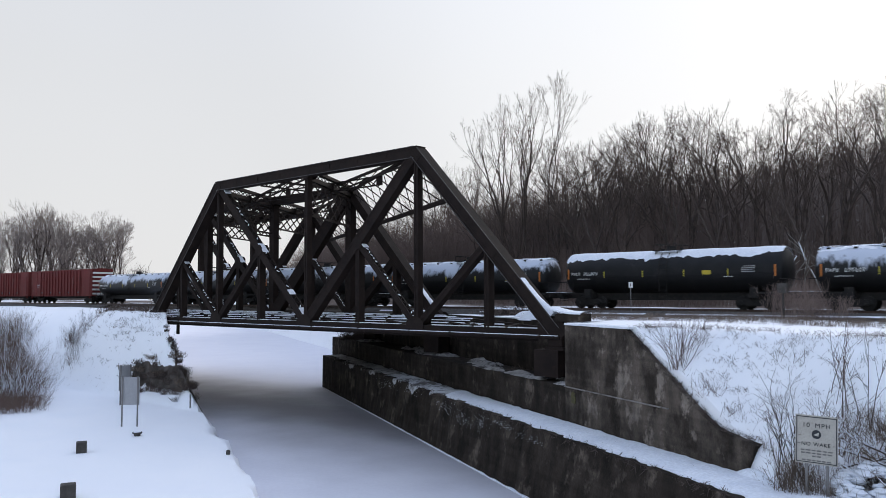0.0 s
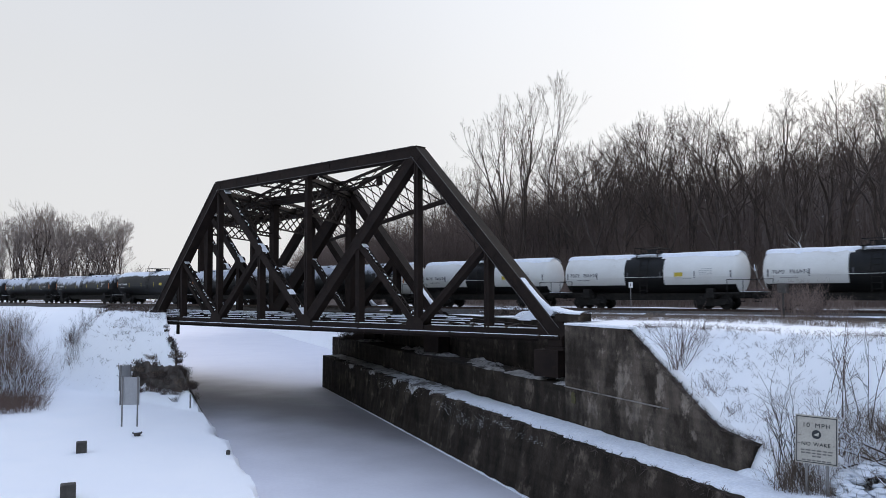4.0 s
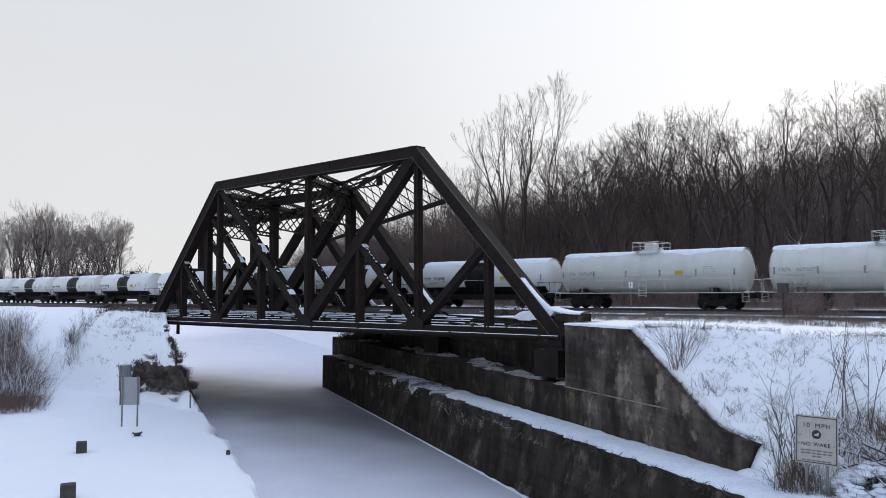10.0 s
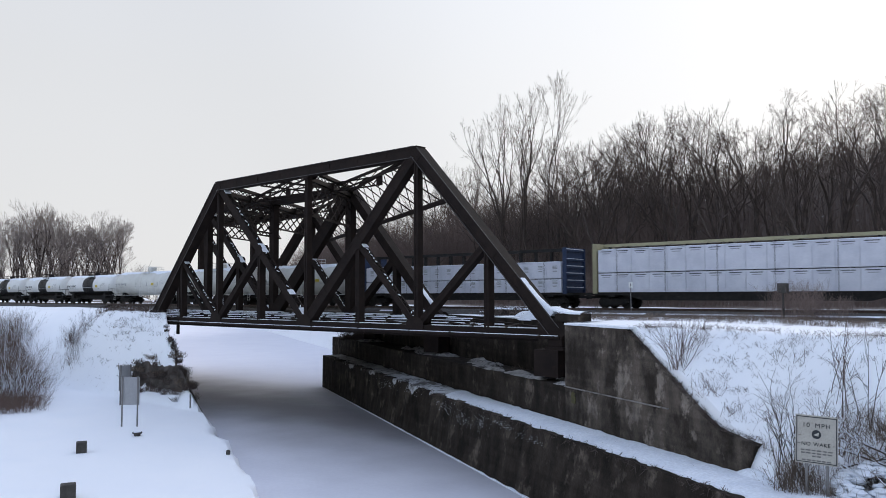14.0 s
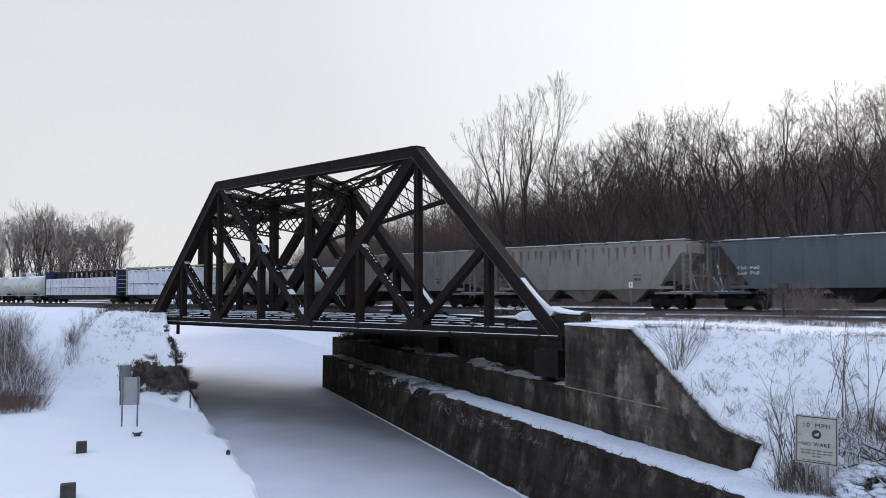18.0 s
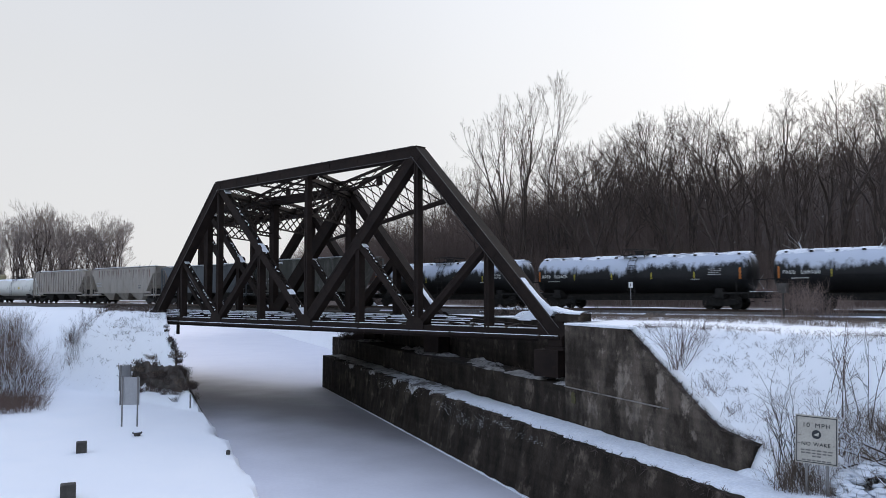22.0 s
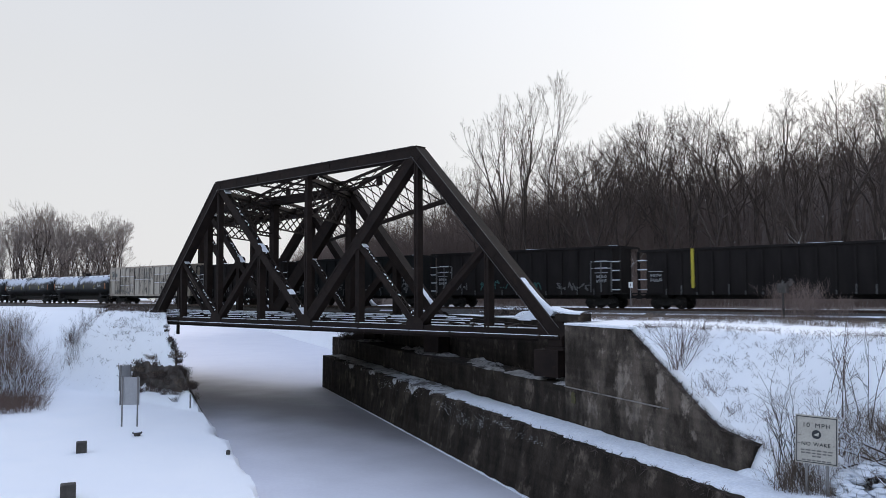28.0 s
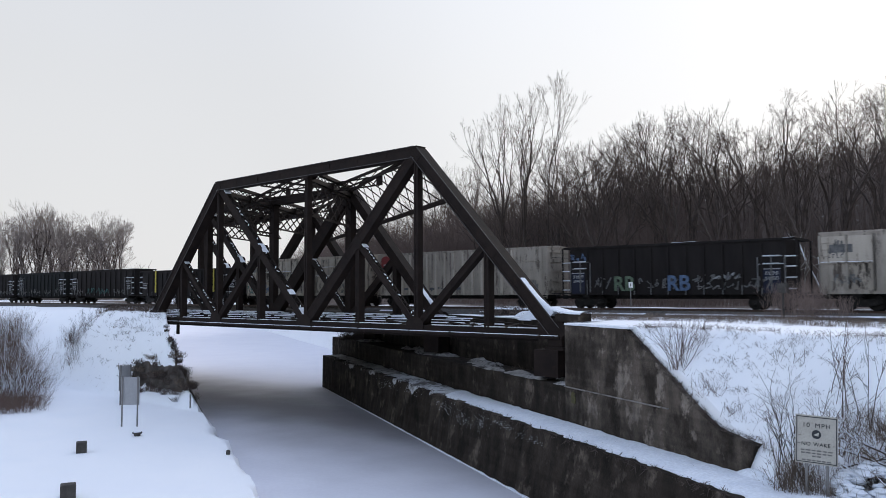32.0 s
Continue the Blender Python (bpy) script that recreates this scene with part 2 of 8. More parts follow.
# ---- mesh helpers ----
class Buf:
    """Vertices and faces of one mesh, gathered piece by piece."""

    def __init__(self):
        self.v, self.f = [], []

    def add(self, verts, faces):
        k = len(self.v)
        self.v += [tuple(p) for p in verts]
        self.f += [tuple(i + k for i in q) for q in faces]
        return self

    def box(self, c, s, m=None):
        x, y, z = (i / 2 for i in s)
        vs = [Vector((sx * x, sy * y, sz * z)) for sx in (-1, 1) for sy in (-1, 1) for sz in (-1, 1)]
        if m:
            vs = [m @ p for p in vs]
        vs = [p + Vector(c) for p in vs]
        return self.add(vs, [(0, 1, 3, 2), (4, 6, 7, 5), (0, 4, 5, 1), (2, 3, 7, 6), (0, 2, 6, 4), (1, 5, 7, 3)])

    def bar(self, p, q, w, h, side=(0, 1, 0), lift=0.0):
        """A bar from p to q: w across (along side), h deep."""
        p, q = Vector(p), Vector(q)
        d = (q - p).normalized()
        s = Vector(side)
        s = (s - s.dot(d) * d)
        if s.length < 1e-4:
            s = Vector((1, 0, 0)) - Vector((1, 0, 0)).dot(d) * d
        s.normalize()
        u = s.cross(d)
        if u.z < 0:
            u = -u
        vs = []
        for e in (p, q):
            for a, b in ((-1, -1), (1, -1), (1, 1), (-1, 1)):
                vs.append(e + s * a * w / 2 + u * (b * h / 2 + lift))
        return self.add(vs, [(0, 3, 2, 1), (4, 5, 6, 7), (0, 1, 5, 4), (1, 2, 6, 5), (2, 3, 7, 6), (3, 0, 4, 7)])

    def tube(self, p, q, r, r2=None, n=8, caps=True):
        p, q = Vector(p), Vector(q)
        r2 = r if r2 is None else r2
        d = q - p
        if d.length < 1e-6:
            return self
        d.normalize()
        s = d.orthogonal().normalized()
        u = d.cross(s)
        vs = []
        for e, rr in ((p, r), (q, r2)):
            for i in range(n):
                a = 2 * math.pi * i / n
                vs.append(e + (s * math.cos(a) + u * math.sin(a)) * rr)
        fs = [(i, (i + 1) % n, n + (i + 1) % n, n + i) for i in range(n)]
        if caps:
            fs += [tuple(reversed(range(n))), tuple(range(n, 2 * n))]
        return self.add(vs, fs)

    def lathe_x(self, prof, n=32, z0=0.0, a0=0.0, a1=2 * math.pi):
        """Turn (x, r) pairs about the x axis at height z0, over the angles a0 to a1 (0 is up, positive towards -y)."""
        full = abs(a1 - a0 - 2 * math.pi) < 1e-6
        m = n if full else n + 1
        vs = []
        for x, r in prof:
            for i in range(m):
                a = a0 + (a1 - a0) * i / n
                vs.append((x, -r * math.sin(a), z0 + r * math.cos(a)))
        fs = []
        for j in range(len(prof) - 1):
            for i in range(n):
                i2 = (i + 1) % m
                fs.append((j * m + i, j * m + i2, (j + 1) * m + i2, (j + 1) * m + i))
        return self.add(vs, fs)

    def prism(self, poly, y0, y1):
        """An outline of (x, z) pairs pushed from y0 to y1."""
        n = len(poly)
        vs = [(x, y0, z) for x, z in poly] + [(x, y1, z) for x, z in poly]
        fs = [tuple(range(n)), tuple(reversed(range(n, 2 * n)))] + [(i, n + i, n + (i + 1) % n, (i + 1) % n) for i in range(n)]
        return self.add(vs, fs)


def mesh(name, buf, material, smooth=False):
    me = bpy.data.meshes.new(name)
    me.from_pydata(buf.v, [], buf.f)
    bm = bmesh.new()
    bm.from_mesh(me)
    bmesh.ops.recalc_face_normals(bm, faces=bm.faces)
    bm.to_mesh(me)
    bm.free()
    me.materials.append(material)
    if smooth:
        me.polygons.foreach_set("use_smooth", [True] * len(me.polygons))
        me.set_sharp_from_angle(angle=radians(38))
    me.update()
    return me


def part(name, buf, material, parent, label="", smooth=False, kind=""):
    data = mesh(name, buf, material, smooth) if isinstance(buf, Buf) else buf
    ob = new(name, data)
    ob.parent = parent
    return tagged(ob, label, kind=kind)


def thing(name, label, category, group="", m=None, kind=""):
    ob = new(name)
    ob.empty_display_size = 0.3
    if m is not None:
        ob.matrix_basis = m
    return tagged(ob, label, category, group, kind)


def solid(name, buf, material, label, category, group="", smooth=False, kind=""):
    ob = new(name, mesh(name, buf, material, smooth))
    return tagged(ob, label, category, group, kind)


def smoothstep(a, b, x):
    t = min(1.0, max(0.0, (x - a) / (b - a)))
    return t * t * (3 - 2 * t)


# ---- the plan ----
# The near truss stands in the plane y = 0, its bottom chord's axis at z = 0; the canal runs askew.
CAN_D = Vector((-0.8944, 0.4473, 0))     # along the canal, away
CAN_N = Vector((-0.4473, -0.8944, 0))    # across it, towards the towpath
CAN_O = Vector((-0.75, 0, 0))
Z_ICE, Z_LEDGE, Z_SEAT, Z_TOP, Z_PATH = -6.4, -3.75, -2.17, 0.45, -5.6
# The place is drawn in units of 1.2 m about the eye and brought to metres at the end; the train is drawn in metres.
UNIT = 1.2
TRACK_Y, TRACK_SLOPE, Z_RAIL = 23.05, 0.035, 0.65     # in metres
BED_Y, BED_RAIL = 14.14, 0.82                         # the same line in drawing units
TRACK_TURN = math.degrees(math.atan(TRACK_SLOPE))
SPEED = 17.4


def can(s, o, z=0.0):
    return CAN_O + CAN_D * s + CAN_N * o + Vector((0, 0, z))


def so_of(x, y):
    d = Vector((x, y, 0)) - CAN_O
    return d.dot(CAN_D), d.dot(CAN_N)


def beyond(x, y):
    """Distance to the far side of the track's middle."""
    return (y - BED_Y - TRACK_SLOPE * x) / math.hypot(1, TRACK_SLOPE)


def on_track(u, z=None):
    """Pose at the distance u along the track."""
    k = u / math.hypot(1, TRACK_SLOPE)
    return pose(k, TRACK_Y + TRACK_SLOPE * k, Z_RAIL if z is None else z, 0, 0, TRACK_TURN)


EDGE = ((13.0, -7.4), (13.4, -6.5), (13.9, -5.6), (14.35, -4.6), (14.8, -3.6), (15.6, -1.3), (15.78, 0.5), (16.1, 3.0), (18.0, 20.0))


def edge_profile(o):
    """Height of the steep canal edge below the bridge's far end, across the canal."""
    for (a, za), (b, zb) in zip(EDGE, EDGE[1:]):
        if o <= b:
            return za + (zb - za) * (o - a) / (b - a)
    return EDGE[-1][1]


def land(x, y):
    """Height of the ground."""
    s, o = so_of(x, y)
    und = 0.12 * noise.noise(Vector((x * 0.12, y * 0.12, 0))) + 0.05 * noise.noise(Vector((x * 0.5, y * 0.5, 3)))
    rough_hill = 1.2 * noise.noise(Vector((x * 0.02, y * 0.02, 7)))
    # behind the track: flat, with a wooded hill towards +x
    hill = (13.0 + 6.5 * smoothstep(-62, -8, x) + rough_hill) * smoothstep(30, 95, y) * smoothstep(-112, -42, x)
    far = Z_TOP + 0.36 * smoothstep(2.2, 3.2, beyond(x, y)) + hill
    if o <= 7.6:
        # right bank
        crest = -3.5 + 0.25 * noise.noise(Vector((x * 0.4, 1, 0)))
        z = Z_TOP + min(0.0, 1.22 * (y - crest))
        z = max(z, Z_LEDGE + 0.10 * max(0.0, -s - 14) * 0.3)
        z = z + und * (1.0 if y < 12 else 0.3)
        if beyond(x, y) > 2.0:
            z = far + und
        if s > 38.4:
            w = min(6.0, 0.4 * (s - 38.4))
            return z + (-7.6 - z) * smoothstep(-7.5 - w, -2.0 - w, o)
        if o > -1.25 and s > -1.9:
            z = Z_SEAT - 0.1
        if o > 0.62 and s > -12.1:
            z = Z_LEDGE - 0.05
        elif o > 0.62:
            z = Z_LEDGE - 0.05 + (z - Z_LEDGE) * smoothstep(12.1, 16.5, -s)
        if o > 1.9:
            z = -7.6
        return z
    if o < 13.0:
        return -7.6
    # towpath bank
    w = smoothstep(-54, -43, x)
    yb = -13.0 + 9.9 * w
    yc = 5.0 - 5.6 * w
    z = Z_PATH + (Z_TOP - Z_PATH) * smoothstep(yb, yc, y) + und * (0.3 + 0.7 * smoothstep(yb, yb + 3, y))
    if beyond(x, y) > 2.0:
        z = far + und
    ragged = 0.6 * noise.noise(Vector((s * 0.35, 4, 2))) + 0.12 * noise.noise(Vector((s * 1.2, 9, 2)))
    low_bank = -6.55 + (o - 13.05 - 0.35 * smoothstep(6, 16, s) - ragged) * 3.3
    w = smoothstep(18, 23, s)
    return min(z, low_bank + (edge_profile(o - 0.25 * ragged) - low_bank) * w)


# ---- ground, ice, canal walls ----
def spaced(points, far_lo, far_hi):
    """Grid lines: the given dense stretches, then ever wider steps out to far_lo and far_hi."""
    vals = sorted(set(round(p, 3) for p in points))
    step = 1.5
    while vals[-1] < far_hi:
        vals.append(vals[-1] + step)
        step *= 1.13
    step = 1.5
    while vals[0] > far_lo:
        vals.insert(0, vals[0] - step)
        step *= 1.13
    return vals


def frange(a, b, d):
    return [a + d * i for i in range(int(round((b - a) / d)) + 1)]


def snow_ground_material():
    """Snow, with dry grass showing through on the slopes and bare leaf litter under the woods."""
    m = mat("snowy_ground", (0.95, 0.952, 0.972), (0.92, 0.93, 0.96), 0.8, 0, 0.3, 30.0, 0.0, grain=0.02)
    n, l = m.node_tree.nodes, m.node_tree.links
    bs = n["Principled BSDF"]
    base = bs.inputs["Base Color"].links[0].from_socket
    geo = n.new("ShaderNodeNewGeometry")
    sep = n.new("ShaderNodeSeparateXYZ")
    l.new(geo.outputs["Position"], sep.inputs[0])
    # woods: from the foot of the hill on
    ry = n.new("ShaderNodeMapRange")
    ry.inputs["From Min"].default_value, ry.inputs["From Max"].default_value = 26.6, 29.0
    l.new(sep.outputs["Y"], ry.inputs["Value"])
    rx = n.new("ShaderNodeMapRange")
    rx.inputs["From Min"].default_value, rx.inputs["From Max"].default_value = -184.0, -136.0
    l.new(sep.outputs["X"], rx.inputs["Value"])
    wood = n.new("ShaderNodeMath")
    wood.operation = "MULTIPLY"
    l.new(ry.outputs[0], wood.inputs[0])
    l.new(rx.outputs[0], wood.inputs[1])
    ns = n.new("ShaderNodeTexNoise")
    ns.inputs["Scale"].default_value = 0.7
    ns.inputs["Detail"].default_value = 8.0
    l.new(geo.outputs["Position"], ns.inputs["Vector"])
    rn = n.new("ShaderNodeMapRange")
    rn.inputs["From Min"].default_value, rn.inputs["From Max"].default_value = 0.12, 0.36
    l.new(ns.outputs["Fac"], rn.inputs["Value"])
    rh = n.new("ShaderNodeMapRange")
    rh.inputs["From Min"].default_value, rh.inputs["From Max"].default_value = -3.3, -1.3
    l.new(sep.outputs["Z"], rh.inputs["Value"])
    wood1 = n.new("ShaderNodeMath")
    wood1.operation = "MULTIPLY"
    l.new(wood.outputs[0], wood1.inputs[0])
    l.new(rh.outputs[0], wood1.inputs[1])
    wood2 = n.new("ShaderNodeMath")
    wood2.operation = "MULTIPLY"
    l.new(wood1.outputs[0], wood2.inputs[0])
    l.new(rn.outputs[0], wood2.inputs[1])
    # slopes: grass through the snow in small tufts
    sn = n.new("ShaderNodeSeparateXYZ")
    l.new(geo.outputs["Normal"], sn.inputs[0])
    rs = n.new("ShaderNodeMapRange")
    rs.inputs["From Min"].default_value, rs.inputs["From Max"].default_value = 0.93, 0.7
    l.new(sn.outputs["Z"], rs.inputs["Value"])
    n4 = n.new("ShaderNodeTexNoise")
    n4.inputs["Scale"].default_value = 1.9
    n4.inputs["Detail"].default_value = 9.0
    n4.inputs["Roughness"].default_value = 0.72
    l.new(geo.outputs["Position"], n4.inputs["Vector"])
    r4 = n.new("ShaderNodeMapRange")
    r4.inputs["From Min"].default_value, r4.inputs["From Max"].default_value = 0.60, 0.76
    l.new(n4.outputs["Fac"], r4.inputs["Value"])
    tuft = n.new("ShaderNodeMath")
    tuft.operation = "MULTIPLY"
    l.new(rs.outputs[0], tuft.inputs[0])
    l.new(r4.outputs[0], tuft.inputs[1])
    m1 = n.new("ShaderNodeMixRGB")
    l.new(tuft.outputs[0], m1.inputs[0])
    l.new(base, m1.inputs[1])
    m1.inputs[2].default_value = (0.34, 0.29, 0.25, 1)
    m2 = n.new("ShaderNodeMixRGB")
    l.new(wood2.outputs[0], m2.inputs[0])
    l.new(m1.outputs[0], m2.inputs[1])
    m2.inputs[2].default_value = (0.098, 0.072, 0.060, 1)
    l.new(m2.outputs[0], bs.inputs["Base Color"])
    return m


def build_ground():
    ss = spaced(frange(-30, -13, 0.5) + frange(-13, 2, 0.3) + [-1.95, -1.85, -12.35, -12.25, 38.35, 38.45] + frange(2, 62, 0.8), -900, 1500)
    oo = spaced(frange(-26, -1.6, 0.6) + [-1.3, -1.2, 0.0, 0.56, 0.68, 1.2, 1.85, 1.95, 7.55, 7.65, 12.95] + frange(13.05, 15.4, 0.25) + [15.5, 15.6, 15.7, 15.8, 15.95, 16.15] + frange(16.4, 18, 0.25) + frange(18, 34, 0.6), -1300, 1100)
    vs = []
    for s in ss:
        for o in oo:
            p = can(s, o)
            vs.append((p.x, p.y, land(p.x, p.y)))
    k = len(oo)
    fs = [(i * k + j, i * k + j + 1, (i + 1) * k + j + 1, (i + 1) * k + j) for i in range(len(ss) - 1) for j in range(k - 1)]
    b = Buf()
    b.v, b.f = vs, fs
    solid("ground", b, snow_ground_material(), "snow-covered ground with embankments and towpath", "ground", smooth=True, kind="structure")


build_ground()


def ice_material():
    """Snow-covered canal ice; shade under the bridges is painted on as a dark band."""
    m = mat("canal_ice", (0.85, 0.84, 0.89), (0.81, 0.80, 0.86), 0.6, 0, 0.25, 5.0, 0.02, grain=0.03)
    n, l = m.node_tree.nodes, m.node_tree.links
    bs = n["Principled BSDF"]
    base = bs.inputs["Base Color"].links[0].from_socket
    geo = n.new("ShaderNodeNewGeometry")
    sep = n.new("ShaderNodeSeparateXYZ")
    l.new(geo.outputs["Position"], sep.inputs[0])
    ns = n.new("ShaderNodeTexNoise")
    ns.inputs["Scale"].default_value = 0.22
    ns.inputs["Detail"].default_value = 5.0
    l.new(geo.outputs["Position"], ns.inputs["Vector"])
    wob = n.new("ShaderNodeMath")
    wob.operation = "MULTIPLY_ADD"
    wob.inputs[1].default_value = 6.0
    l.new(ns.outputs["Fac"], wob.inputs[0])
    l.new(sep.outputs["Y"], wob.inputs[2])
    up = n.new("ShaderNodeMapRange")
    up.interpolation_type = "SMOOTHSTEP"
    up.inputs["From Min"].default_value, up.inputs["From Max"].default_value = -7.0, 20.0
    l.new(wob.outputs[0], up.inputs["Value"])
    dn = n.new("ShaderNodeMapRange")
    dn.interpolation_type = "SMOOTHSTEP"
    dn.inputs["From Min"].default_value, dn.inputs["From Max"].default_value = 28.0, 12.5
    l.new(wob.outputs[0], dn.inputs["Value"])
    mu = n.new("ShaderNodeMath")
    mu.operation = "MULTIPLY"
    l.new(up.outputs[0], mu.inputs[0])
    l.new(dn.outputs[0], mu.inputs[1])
    # the bridges' shade, mixed into the ice colour
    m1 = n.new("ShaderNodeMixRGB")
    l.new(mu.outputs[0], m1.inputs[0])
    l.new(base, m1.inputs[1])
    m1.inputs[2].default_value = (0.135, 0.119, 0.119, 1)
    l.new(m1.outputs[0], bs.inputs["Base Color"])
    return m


def build_ice():
    b = Buf()
    ss = [-300, -60, -20, -5, 5, 15, 25, 38.3, 38.4, 60, 100, 200, 500, 1500]
    oo = [-400.0, -60.0, 1.0, 5.0, 9.0, 14.6]
    vs = [tuple(can(s, o if (s > 38.35 or o > 0) else 1.0 - 0.001 * o, Z_ICE)) for s in ss for o in oo]
    k = len(oo)
    b.v = vs
    b.f = [(i * k + j, i * k + j + 1, (i + 1) * k + j + 1, (i + 1) * k + j) for i in range(len(ss) - 1) for j in range(k - 1)]
    solid("water", b, ice_material(), "frozen canal dusted with snow, bridge shade painted on it", "canal", kind="structure")


build_ice()


def wall_slab(b, s0, s1, o0, o1, zb, prof0, prof1=None, step=1.0, rag=0.0, seed=0):
    """A wall along the canal from s0 to s1, between o0 (back) and o1 (face; o1 may be a function of s and of the share of the height); prof0 is the top height or a function of s."""
    face = o1 if callable(o1) else (lambda s, f: o1)
    n = max(1, int(abs(s1 - s0) / step))
    rows = []
    for i in range(n + 1):
        s = s0 + (s1 - s0) * i / n
        zt = prof0(s) if callable(prof0) else prof0
        r = rag * noise.noise(Vector((s * 1.3, seed, 2.0)))
        r2 = rag * noise.noise(Vector((s * 1.1, seed, 9.0)))
        rows.append([can(s, face(s, 0.0) + r2, zb), can(s, face(s, 0.5) + r, (zb + zt) / 2), can(s, face(s, 1.0) - abs(r2), zt + r * 0.6), can(s, o0, zt), can(s, o0, zb)])
    vs = [p for row in rows for p in row]
    fs = []
    for i in range(n):
        for j in range(5):
            j2 = (j + 1) % 5
            fs.append((i * 5 + j, i * 5 + j2, (i + 1) * 5 + j2, (i + 1) * 5 + j))
    fs += [(0, 1, 2, 3, 4), tuple(n * 5 + j for j in (4, 3, 2, 1, 0))]
    b.add(vs, fs)


def wing_top(s):
    """Top of the wing wall: level, then raked down to its end."""
    if s > -6.3:
        return 0.42
    if s > -11.1:
        return 0.42 - (-6.3 - s) * 0.60
    return -2.46 - (-11.1 - s) * 0.15


def low_face(s, f):
    """Offset of the lower canal wall's face, battered and askew to fit the camera's view."""
    near = 38.0 - s
    foot, top = 2.45 + 0.015 * near, 2.0 + 0.012 * near + 0.42 * smoothstep(16, 36, s)
    return foot + (top - foot) * f


def ledge_z(s):
    return Z_LEDGE + 0.14 * smoothstep(8.0, 36.0, s)


M_JOINT = mat("pale_worn_concrete_edge", (0.30, 0.27, 0.245), (0.16, 0.145, 0.13), 0.9, 0, 2.0, 18.0, 0.4, c=(0.08, 0.07, 0.06), c_scale=1.2)
M_MOSS = mat("dry_moss", (0.10, 0.09, 0.035), (0.06, 0.055, 0.03), 0.95, 0, 6.0, 40.0, 0.5)


